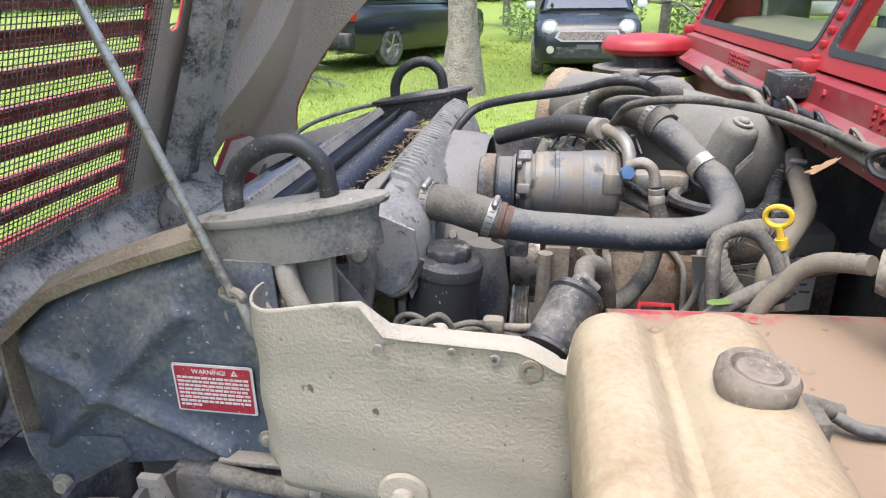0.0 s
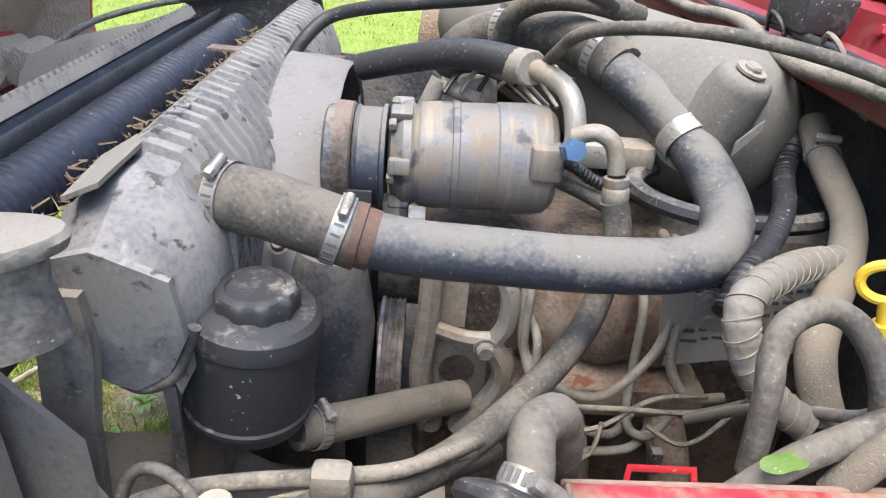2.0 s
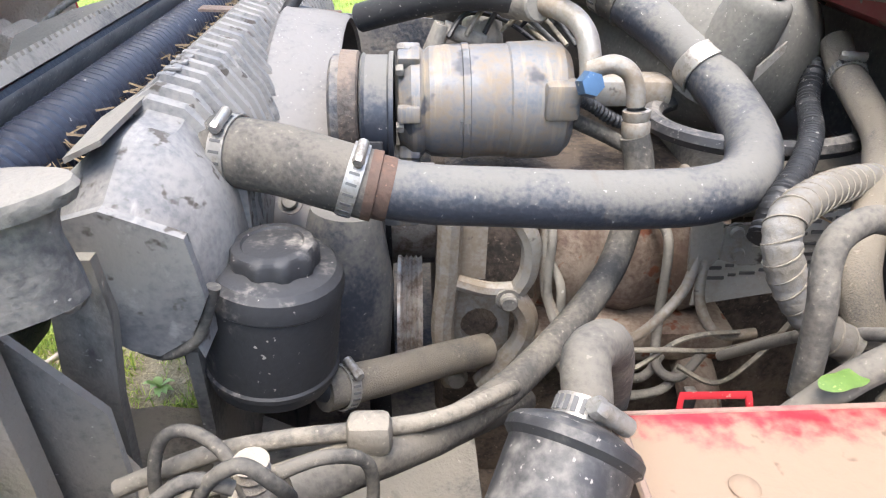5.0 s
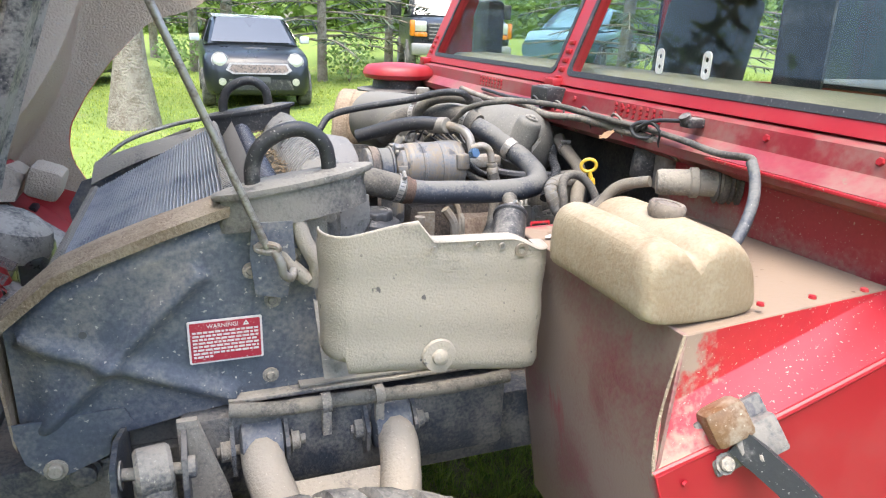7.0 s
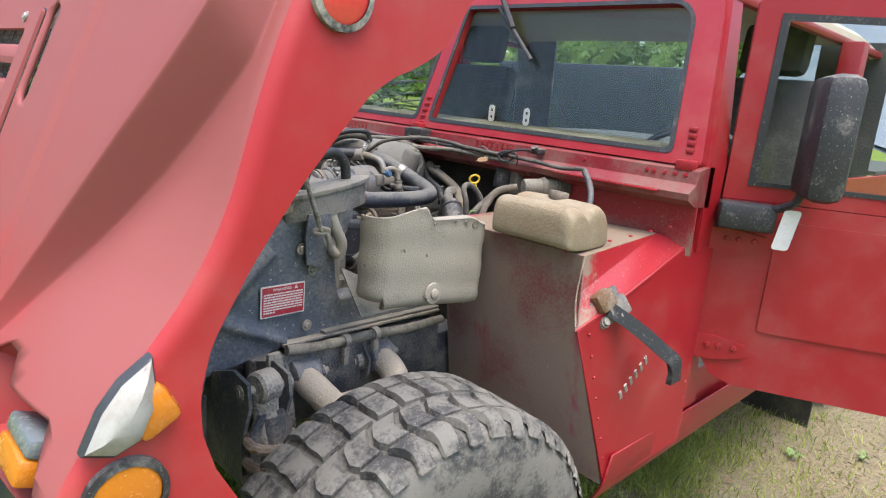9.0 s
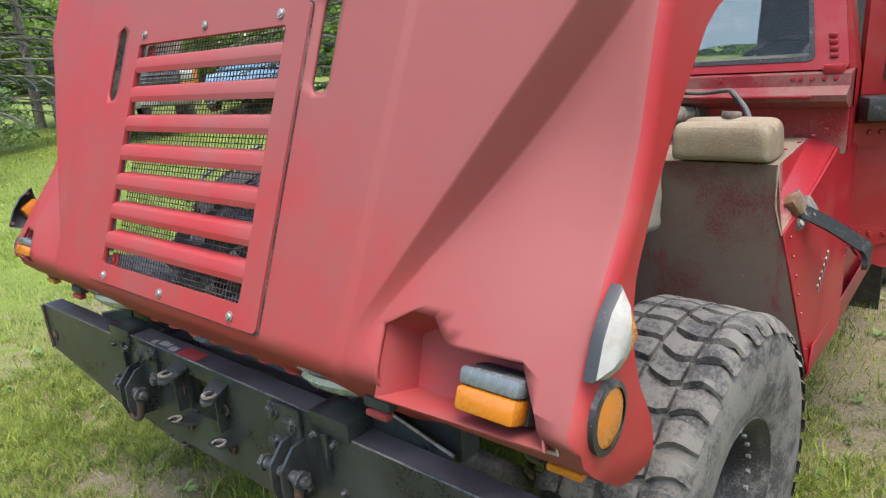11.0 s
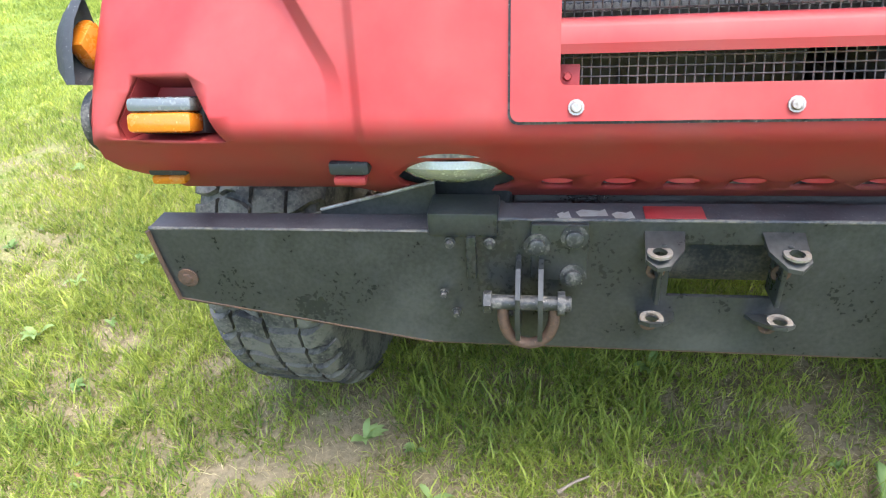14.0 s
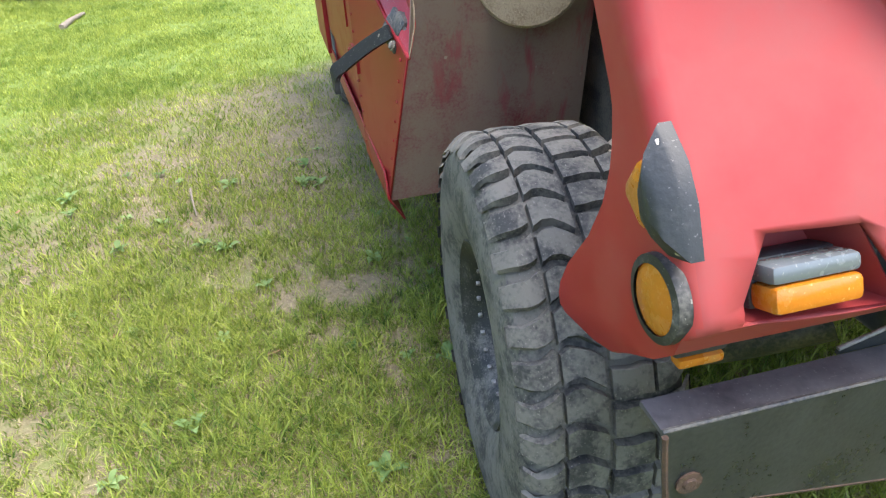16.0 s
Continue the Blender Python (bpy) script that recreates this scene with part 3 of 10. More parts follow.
def clamp(parent, at, axis, r, width=0.012, screw=(0, 0, 1)):
    """Worm-drive hose clamp: band with slots and a screw housing."""
    ax = Vector(axis).normalized()
    at = Vector(at)
    bm = bmesh.new()
    lathe(bm, [(r, -width / 2), (r + 0.0015, -width / 2), (r + 0.0015, width / 2), (r, width / 2)], at, ax, 28, False)
    band = part("hose_clamp", bm, "chrome", parent, "steel worm-drive band")
    bm = bmesh.new()
    _, e1, e2 = frame_of(ax)
    for k in range(22):
        a = k * math.tau / 22
        d = e1 * math.cos(a) + e2 * math.sin(a)
        q = Matrix((ax, ax.cross(d), d)).transposed().to_4x4()
        box(bm, (-width * 0.33, -0.0011, -0.0004), (width * 0.33, 0.0011, 0.0004), 0.0, Matrix.Translation(at + d * (r + 0.0016)) @ q)
    tagged(part("slot_row", bm, "print", band), "worm-drive slots", kind="stuff")
    s = Vector(screw)
    s = (s - ax * s.dot(ax)).normalized()
    t = ax.cross(s)
    bm = bmesh.new()
    c = at + s * (r + 0.005)
    rod(bm, c - t * 0.009, c + t * 0.009, 0.0045, 10)
    hexbolt(bm, c + t * 0.009, t, 0.005, 0.004)
    part("screw", bm, "chrome", band)
    return band

# ---- the truck: hood, bumper, wheels, body ----
truck = thing("off_road_truck", "dusty red off-road truck, hood tipped forward, parked on grass", "truck")

# the tipped hood: u across, v up the panel, w out of it
HA = radians(21.0)
H0, HD, HN = Vector((-0.672, 0, 0.960)), Vector((math.sin(HA), 0, math.cos(HA))), Vector((-math.cos(HA), 0, math.sin(HA)))


def hood_at(u, v, w):
    return H0 + HD * v + HN * w + Vector((0, u, 0))


def lerp_table(table, x):
    for (a, p), (b, q) in zip(table, table[1:]):
        if x <= b:
            return p + (q - p) * max(0.0, (x - a)) / (b - a)
    return table[-1][1]


HOOD_R, HOOD_SIDE = 0.03, 12      # edge radius, columns of the side wall
SKIRT = [(-0.13, -0.318), (-0.10, -0.345), (-0.05, -0.335), (0.0, -0.295), (0.05, -0.235), (0.10, -0.195), (0.15, -0.175), (0.22, -0.166), (0.33, -0.180), (0.40, -0.195), (0.47, -0.212), (0.56, -0.242), (0.62, -0.265), (0.66, -0.292), (0.70, -0.335), (0.75, -0.372), (0.86, -0.395), (0.872, -0.20), (0.92, -0.14), (1.0, -0.11), (1.5, -0.10)]
WIDTH = [(-0.13, 0.968), (-0.08, 0.988), (0.0, 0.990), (0.10, 0.986), (0.20, 0.981), (0.40, 0.985), (0.86, 0.990), (0.95, 0.945), (1.45, 0.86)]


def smooth01(x):
    x = min(1.0, max(0.0, x))
    return x * x * (3 - 2 * x)


def hood_step(v):
    return min(max(0.548 + 0.590 * v, 0.580 + 0.06 * v), lerp_table(WIDTH, v) - 0.058)


def step_width(v):
    return min(0.030 + 0.014 * min(1.0, max(0.0, v)), lerp_table(WIDTH, v) - HOOD_R - 0.012 - hood_step(v))


def ramp(x, r=0.18):
    """Straight ramp from 0 to 1 with short rounded ends."""
    x = min(1.0, max(0.0, x))
    if x < r:
        return x * x / (2 * r * (1 - r))
    if x > 1 - r:
        return 1 - (1 - x) ** 2 / (2 * r * (1 - r))
    return (x - r / 2) / (1 - r)


def hood_height(u, v):
    """Shape of the top: flat middle, a fold, and lower fenders beyond a slanting step."""
    a = abs(u)
    fold = 0.572 + 0.06 * v
    step = hood_step(v)
    w = 0.0
    if a > fold:
        w -= 0.05 * (a - fold) * min(1.0, max(0.0, v) * 4)
    drop = 0.075 * smooth01((v + 0.04) / 0.48)
    w -= drop * ramp((a - step) / step_width(v))
    w -= 0.030 * smooth01((a - 0.80) / 0.2) * (1 - smooth01((v - 0.25) / 0.4))
    crown = 0.010 * ramp((fold - a) / 0.018)
    return w + crown - 0.010


def hood_row(v, off=0.0):
    wd = lerp_table(WIDTH, v) - off
    sk = lerp_table(SKIRT, v)
    edge = wd - HOOD_R
    fold, step = 0.572 + 0.06 * v, hood_step(v)
    sw = step_width(v)
    marks = [(0.0, 12), (fold - 0.019, 6), (fold + 0.001, 8), (step, 4), (step + 0.2 * sw, 3), (step + 0.8 * sw, 4), (step + sw, 10), (edge, 0)]
    half = []
    for (a, n_), (b, _) in zip(marks, marks[1:]):
        half += [(a + (b - a) * k / n_, hood_height(a + (b - a) * k / n_, v) - off) for k in range(n_)]
    we = hood_height(edge, v) - off
    sk = min(sk, hood_height(edge, v) - HOOD_R - 0.025)
    for k in range(0, 7):
        a = k / 6 * math.pi / 2
        half.append((edge + HOOD_R * math.sin(a), we - HOOD_R + HOOD_R * math.cos(a)))
    for k in range(1, 6):
        half.append((wd, we - HOOD_R + (sk - (we - HOOD_R)) * k / 5))
    return half


def hood_shell():
    bm = bmesh.new()
    rows_o, rows_i = [], []
    vs = [0.0, 0.008, 0.02, 0.035] + [0.05 + 0.0228 * k for k in range(61)]
    for off, rows in ((0.0, rows_o), (0.008, rows_i)):
        # the nose face that points down when the hood is tipped, between side walls that run on below it
        face = [(-0.132, -0.262), (-0.118, -0.22), (-0.102, -0.17), (-0.084, -0.12), (-0.062, -0.075)]
        turn = [(1 - k / 6) * math.pi / 2 for k in range(1, 6)]
        for fv, fw, flat in [(fv, fw, 0.15) for fv, fw in face] + [(-0.042 * math.sin(a), -0.045 * (1 - math.cos(a)), 1.0) for a in turn]:
            ref = hood_row(fv, off)
            n_top = len(ref) - HOOD_SIDE
            low = [fv * (1 - 0.10 * smooth01((u - 0.56) / 0.10)) + off for u, w in ref]
            rows.append([(u, lv, fw + w * flat) for (u, w), lv in zip(ref[:n_top], low)] + [(u, lv, min(w, fw + ref[n_top - 1][1] * flat)) for (u, w), lv in zip(ref[n_top:], low[n_top:])])
        for v in vs:
            rows.append([(u, v, w) for u, w in hood_row(v, off)])
    full = []
    for rows, mat in ((rows_o, 0), (rows_i, 1)):
        pts = []
        for r in rows:
            left = [hood_at(-u, v, w) for u, v, w in reversed(r[1:])]
            right = [hood_at(u + 0.015 * smooth01((u - 0.9) / 0.08) * (1 - smooth01((v - 0.4) / 0.4)), v, w + 0.018 * smooth01((u - 0.96) / 0.02) * min(0.0, (w + 0.12) / 0.06)) for u, v, w in r]
            pts.append(left + right)
        full.append(grid_faces(bm, pts, False, mat))
    o, i = full
    rim_o = o[0] + [r[-1] for r in o[1:]] + list(reversed(o[-1][:-1])) + [r[0] for r in reversed(o[1:-1])]
    rim_i = i[0] + [r[-1] for r in i[1:]] + list(reversed(i[-1][:-1])) + [r[0] for r in reversed(i[1:-1])]
    for k in range(len(rim_o)):
        j = (k + 1) % len(rim_o)
        bm.faces.new((rim_o[k], rim_o[j], rim_i[j], rim_i[k]))
    return bm


def prism(outline, w0, w1, at=hood_at):
    bm = bmesh.new()
    slab(bm, outline, lambda u, v, w: at(u, v, w + w1), w1 - w0)
    bmesh.ops.recalc_face_normals(bm, faces=bm.faces)
    return bm


def carve(ob, cutters):
    """Cut openings through a shell and keep the result as plain mesh."""
    made = []
    for bm in cutters:
        me = bpy.data.meshes.new("cut")
        bm.to_mesh(me)
        bm.free()
        me.materials.append(ob.data.materials[0])
        c = new("cut", me)
        mod = ob.modifiers.new("cut", "BOOLEAN")
        mod.operation, mod.solver, mod.object = "DIFFERENCE", "EXACT", c
        made.append(c)
    dg = bpy.context.evaluated_depsgraph_get()
    me = bpy.data.meshes.new_from_object(ob.evaluated_get(dg))
    ob.modifiers.clear()
    old = ob.data
    ob.data = me
    bpy.data.meshes.remove(old)
    for c in made:
        d = c.data
        bpy.data.objects.remove(c)
        bpy.data.meshes.remove(d)
    return ob


# lamp pockets: the battered left one reaches farther in
POCKETS = {1: ((0.768, -0.030), (0.817, 0.063), (0.914, 0.066), (0.948, 0.0), (0.945, -0.026)),
           -1: ((0.650, -0.043), (0.640, 0.073), (0.69, 0.104), (0.732, 0.103), (0.769, 0.066), (0.893, 0.068), (0.928, 0.0), (0.940, -0.04))}
LAMPS = {1: (0.870, 0.010, 0.052, 0.026), -1: (0.850, 0.012, 0.052, 0.033)}
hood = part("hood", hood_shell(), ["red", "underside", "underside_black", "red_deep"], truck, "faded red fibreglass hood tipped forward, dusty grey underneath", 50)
cuts = [prism(rounded(-0.292, 0.292, 0.035, 0.585, 0.01), -0.06, 0.06)]
for s in (-1, 1):
    cuts.append(prism([(s * (0.405 + u * 0.92), 0.54 + v + 0.0) for u, v in rounded(-0.027, 0.027, -0.095, 0.095, 0.0265, 6)], -0.08, 0.06))
    pocket = [(s * u, v) for u, v in POCKETS[s]]
    cuts.append(prism(pocket if s > 0 else pocket[::-1], -0.30, 0.08))
    cuts.append(prism(ellipse(s * 0.445, -0.16, 0.095, 0.085), -0.3, 0.3, lambda u, v, w: hood_at(u, w, v)))
for k in range(7):
    cuts.append(prism(rounded(-0.285 + k * 0.095 - 0.025, -0.285 + k * 0.095 + 0.025, -0.212, -0.150, 0.02), -0.3, 0.0, lambda u, v, w: hood_at(u, w, v)))
carve(hood, cuts)
for p in hood.data.polygons:
    p.use_smooth = True
    if (p.center - H0).dot(HD) < -0.002:
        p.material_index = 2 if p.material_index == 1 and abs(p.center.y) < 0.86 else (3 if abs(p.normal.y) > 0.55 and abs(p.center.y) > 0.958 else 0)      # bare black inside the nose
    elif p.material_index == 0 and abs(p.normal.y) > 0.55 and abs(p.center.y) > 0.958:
        p.material_index = 3      # skirts: less faded red, its colour lifted for light on the side faces

# grille panel let into the hood
bm = bmesh.new()
slab(bm, rounded(-0.352, 0.352, -0.006, 0.622, 0.012), lambda u, v, w: hood_at(u, v, w + 0.0075), 0.006, [list(reversed(rounded(-0.288, 0.288, 0.04, 0.582, 0.008)))])
grille = part("grille_panel", bm, "red", hood)
bm = bmesh.new()
slab(bm, rounded(-0.3555, 0.3555, -0.0095, 0.6255, 0.013), lambda u, v, w: hood_at(u, v, w + 0.0012), 0.002, [list(reversed(rounded(-0.345, 0.345, 0.0, 0.615, 0.01)))])
part("panel_gap", bm, "blackplastic", hood, "dark gap round the grille panel")
for k in range(7):
    v = 0.101 + k * 0.0722
    bm = bmesh.new()
    prof = [(0.0, 0.0075), (0.020, 0.0075), (0.026, 0.004), (0.036, -0.020), (0.033, -0.022), (0.022, 0.001), (0.0, 0.003), (-0.010, 0.0), (-0.012, 0.004)]
    grid_faces(bm, [[hood_at(u, v - 0.010 + a, b) for a, b in prof + prof[:1]] for u in (-0.289, -0.1, 0.1, 0.289)])
    for u in (-0.289, 0.289):
        bm.faces.new([bm.verts.new(hood_at(u, v - 0.010 + a, b)) for a, b in prof])
    part("grille_slat", bm, "red", hood)
bm = bmesh.new()
for k in range(50):
    u = -0.295 + k * 0.59 / 49
    rod(bm, hood_at(u, 0.025, -0.030), hood_at(u, 0.60, -0.030), 0.0012, 5)
for k in range(48):
    v = 0.028 + k * 0.57 / 47
    rod(bm, hood_at(-0.30, v, -0.0285), hood_at(0.30, v, -0.0285), 0.0012, 5)
part("wire_mesh", bm, "mesh", hood, "fine black wire mesh behind the slats", 80)
for u in (-0.267, 0.0, 0.267):
    for v in (0.012, 0.605):
        bm = bmesh.new()
        hexbolt(bm, hood_at(u, v, 0.0075), HN, 0.0075, 0.004, 0.0105)
        part("grille_bolt", bm, "steel", hood)
for u, v in ((-0.278, 0.052), (0.278, 0.052), (-0.278, 0.571), (0.278, 0.571)):
    bm = bmesh.new()
    box(bm, (-0.016, -0.016, -0.002), (0.016, 0.016, 0.002), 0.001, Matrix.Translation(hood_at(u, v, -0.020)) @ HN.to_track_quat("Z", "Y").to_matrix().to_4x4())
    hexbolt(bm, hood_at(u, v, -0.018), HN, 0.006, 0.003)
    part("mesh_tab", bm, "red", hood)

# inner lining and ribs of the hood
for s in (-1, 1):
    bm = bmesh.new()
    box(bm, (-0.03, -0.02, -0.02), (0.03, 0.02, 1.2), 0.008, Matrix.Translation(hood_at(s * 0.475, 0.08, -0.045)) @ Matrix.Rotation(HA, 4, "Y"))
    part("hood_rib", bm, "underside_black", hood, "black inner stiffening rib")
    bm = bmesh.new()
    rows = []
    for k in range(13):
        v = 0.06 + k * 0.10
        base_w = hood_height(0.62, v) - 0.02
        rows.append([hood_at(s * (0.42 + du), v, base_w + dw) for du, dw in ((0, -0.006), (0.02, -0.05), (0.10, -0.055), (0.13, -0.04), (0.17, -0.06))])
    grid_faces(bm, rows)
    part("hood_channel", bm, "underside_black", hood)
    bm = bmesh.new()
    box(bm, (-0.05, -0.07, -0.05), (0.05, 0.07, 0.05), 0.02, Matrix.Translation(hood_at(s * 0.83, 0.055, -0.172)) @ Matrix.Rotation(HA, 4, "Y"))
    part("lamp_bucket", bm, "underside", hood)

def nose_w(u, v):
    """Height of the outer skin, with the nose curve below v = 0."""
    k = min(1.0, max(0.0, -v / 0.042)) if u > 0 else 0.0
    return hood_height(u, max(v, 0.0)) - 0.045 * (1 - math.sqrt(1 - k * k))


# red throats behind the slots of the nose
for k in range(7):
    uc = -0.285 + k * 0.095
    bm = bmesh.new()
    rings = []
    for grow, depth in ((0.0035, -0.088), (0.0, -0.070), (-0.004, -0.040)):
        rings.append([hood_at(u, depth - 0.35 * (-0.181 - w) * -1.0, w + (depth + 0.088) * 0.4) for u, w in rounded(uc - 0.025 - grow, uc + 0.025 + grow, -0.212 - grow, -0.150 + grow, 0.02)])
    grid_faces(bm, [r + r[:1] for r in rings])
    stiffen(bm, 0.003)
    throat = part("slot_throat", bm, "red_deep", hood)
    bm = bmesh.new()
    for j in range(9):
        a = -0.028 + j * 0.007
        rod(bm, hood_at(uc + a, -0.035, -0.215), hood_at(uc + a, -0.035 + 0.018, -0.135), 0.0011, 5)
        rod(bm, hood_at(uc - 0.028, -0.034 + 0.002 * j, -0.211 + j * 0.009), hood_at(uc + 0.028, -0.034 + 0.002 * j, -0.211 + j * 0.009), 0.0011, 5)
    part("slot_mesh", bm, "mesh", throat, "wire mesh behind the slot")

# lamps of the hood
for s in (-1, 1):
    # pocket liner
    lip = [(s * u, v) for u, v in POCKETS[s]]
    mu, mv = sum(u for u, v in lip) / len(lip), 0.02
    mid = [(mu + (u - mu) * 1.035, mv + (v - mv) * 1.05) for u, v in lip]
    back = [(mu + (u - mu) * 0.90, mv + (v - mv) * 0.80) for u, v in lip]
    for sink in (0.0, 0.007):
        def grow(c, m, f=1 + sink * 9):
            return m + (c - m) * f

        bm = bmesh.new()
        rings_p = [[bm.verts.new(hood_at(grow(u, mu), grow(v, mv), nose_w(u, v) - 0.0085 - sink * 3)) for u, v in mid],
                   [bm.verts.new(hood_at(grow(u, mu), grow(v, mv), nose_w(u, v) - 0.022 - sink * 3)) for u, v in lip],
                   [bm.verts.new(hood_at(grow(u, mu), grow(v, mv), -0.105 - sink)) for u, v in back]]
        n_l = len(lip)
        for p_, q_ in zip(rings_p, rings_p[1:]):
            for k in range(n_l):
                j = (k + 1) % n_l
                bm.faces.new((p_[k], p_[j], q_[j], q_[k]))
        bm.faces.new(rings_p[-1])
        stiffen(bm, 0.003)
        part("lamp_pocket" if sink == 0 else "pocket_back", bm, "red" if sink == 0 else "underside", hood)
    bm = bmesh.new()
    lathe(bm, [(0.108, -0.004), (0.112, 0.03), (0.10, 0.075), (0.06, 0.10), (0.0, 0.105)], hood_at(s * 0.445, -0.052, -0.16), HD, 28, False)
    part("headlamp_bucket", bm, "underside_black", hood, "black headlamp bucket, dusty")
    # turn signal
    lu, lv, hw, hh = LAMPS[s]
    q = Matrix.Translation(hood_at(s * lu, lv, -0.060)) @ Matrix((Vector((0, 1, 0)), HD, HN)).transposed().to_4x4()
    bm = bmesh.new()
    box(bm, (-hw - 0.002, -hh - 0.002, -0.04), (hw + 0.002, hh + 0.002, 0.0), 0.006, q)
    lamp = part("turn_signal", bm, "lampgrey", hood, "grey and amber turn signal")
    bm = bmesh.new()
    box(bm, (-hw, -hh, -0.004), (hw, hh * 0.16, 0.040), 0.008, q)
    part("lens", bm, "amber", lamp, "amber ribbed lens")
    bm = bmesh.new()
    box(bm, (-hw, hh * 0.17, -0.004), (hw, hh, 0.037), 0.007, q)
    part("clear_lens", bm, "smoke", lamp, "dull grey clear lens")
    # headlamp under the nose
    bm = bmesh.new()
    prof = [(0.092, 0.0), (0.092, 0.012), (0.085, 0.018), (0.072, 0.026), (0.05, 0.033), (0.025, 0.037), (0.0, 0.038)]
    lathe(bm, prof, hood_at(s * 0.445, -0.062, -0.16), -HD, 40, False)
    hl = part("headlamp", bm, "headlens", hood, "round fluted glass headlamp facing the ground")
    bm = bmesh.new()
    lathe(bm, [(0.088, -0.05), (0.101, -0.05), (0.101, -0.004), (0.094, -0.001), (0.088, -0.004)], hood_at(s * 0.445, -0.060, -0.16), -HD, 40, False)
    part("bezel", bm, "red", hl)
    # small marker low in the corner and a reflector pad
    bm = bmesh.new()
    box(bm, (-0.035, -0.012, -0.010), (0.035, 0.012, 0.010), 0.005, Matrix.Translation(Vector((-0.561, s * 0.933, 0.836 if s > 0 else 0.846))) @ Matrix.Rotation(radians(90), 4, "Z"))
    m1 = part("low_marker", bm, "lampgrey", hood)
    bm = bmesh.new()
    box(bm, (-0.030, -0.011, -0.014), (0.030, 0.011, 0.0), 0.004, Matrix.Translation(Vector((-0.566, s * 0.933, 0.826 if s > 0 else 0.836))) @ Matrix.Rotation(radians(90), 4, "Z"))
    part("lens", bm, "amber", m1)
    bm = bmesh.new()
    box(bm, (-0.032, -0.012, -0.02), (0.032, 0.012, 0.002), 0.006, Matrix.Translation(hood_at(s * 0.60, -0.062, -0.085)) @ Matrix.Rotation(radians(90), 4, "Z"))
    pad = part("tow_pad", bm, "lampgrey", hood, "grey-green pad under the nose")
    bm = bmesh.new()
    box(bm, (-0.026, -0.010, -0.014), (0.026, 0.010, 0.0), 0.005, Matrix.Translation(hood_at(s * 0.60, -0.084, -0.088)) @ Matrix.Rotation(radians(90), 4, "Z"))
    part("red_cup", bm, "red", pad)
    # side marker
    side = Vector((0, s, 0))

    def side_at(x, z, out, s=s):
        fwd = s > 0 and x < -0.5
        return Vector((x - (0.026 if fwd else 0.0), s * ((1.006 if fwd else 0.991) + out), z))

    bm = bmesh.new()
    outl = [(-0.522, 1.115), (-0.560, 1.088), (-0.585, 1.055), (-0.607, 1.005), (-0.570, 0.992), (-0.535, 1.005), (-0.515, 1.05)]
    ctr = (-0.557, 1.052)
    rows = [[side_at(ctr[0] + (x - ctr[0]) * f, ctr[1] + (z - ctr[1]) * f, o) for x, z in outl + outl[:1]] for f, o in ((1.0, -0.01), (1.0, 0.004), (0.93, 0.008), (0.62, 0.024), (0.35, 0.030), (0.0, 0.031))]
    grid_faces(bm, rows[:3])
    sm = part("side_marker", bm, "lampgrey", hood, "dark grey marker lamp housing")
    bm = bmesh.new()
    grid_faces(bm, rows[2:])
    part("marker_lens", bm, "paper" if s < 0 else "lampgrey", sm, "scuffed white lens" if s < 0 else "dark grey moulded cover")
    bm = bmesh.new()
    box(bm, (-0.030, -0.016, -0.03), (0.030, 0.016, 0.03), 0.012, Matrix.Translation(side_at(-0.526, 1.042, 0.004)) @ Matrix.Rotation(radians(-30), 4, "Y"))
    part("lens", bm, "amber", sm)
    for x, z in ((-0.532, 1.098), (-0.592, 1.012)):
        bm = bmesh.new()
        hexbolt(bm, side_at(x, z, 0.006), side, 0.006, 0.004)
        part("screw", bm, "steel", sm)
    # round amber reflector and round red one
    for x, z, r, mat, nm in ((-0.556, 0.930, 0.044 if s < 0 else 0.040, "amber", "round_reflector"), (-0.262, 1.575, 0.040, "redlens", "rear_reflector")):
        bm = bmesh.new()
        lathe(bm, [(r, -0.012), (r + 0.011, -0.012), (r + 0.010, 0.003), (r, 0.005)], side_at(x, z, 0.003), side, 32, False)
        ring = part(nm, bm, "blackplastic" if x < -0.5 else "underside_black", hood, "round reflector in a black rim")
        bm = bmesh.new()
        lathe(bm, [(r, -0.002), (r, 0.002), (r * 0.7, 0.006), (0, 0.008)], side_at(x, z, 0.003), side, 32, False)
        part("lens", bm, mat, ring)
    # hinge bracket on the upper corner of the fender
    bm = bmesh.new()
    m_b = Matrix.Translation(Vector((-0.120, s * 0.940, 1.712))) @ Matrix.Rotation(radians(8), 4, "Y")
    box(bm, (-0.075, -0.050, -0.006), (0.055, 0.050, 0.004), 0.003, m_b)
    box(bm, (-0.070, -0.050, -0.004), (0.050, -0.043, 0.060), 0.003, m_b)
    box(bm, (-0.070, 0.043, -0.004), (0.050, 0.050, 0.060), 0.003, m_b)
    hb = part("hinge_bracket", bm, "grime", hood, "dusty grey steel hinge bracket")
    bolts("bracket_bolt", "steel", hb, [(m_b @ Vector((x, y, 0.004)), (0.14, 0, 1)) for x in (-0.05, 0.03) for y in (-0.025, 0.025)], 0.008, 0.006, 0.012)
    # latch bracket near the top corner of the fender
    bm = bmesh.new()
    box(bm, (-0.004, -0.05, -0.045), (0.004, 0.05, 0.045), 0.002, Matrix.Translation(hood_at(s * 0.875, 0.925, -0.30)) @ Matrix.Rotation(HA, 4, "Y"))
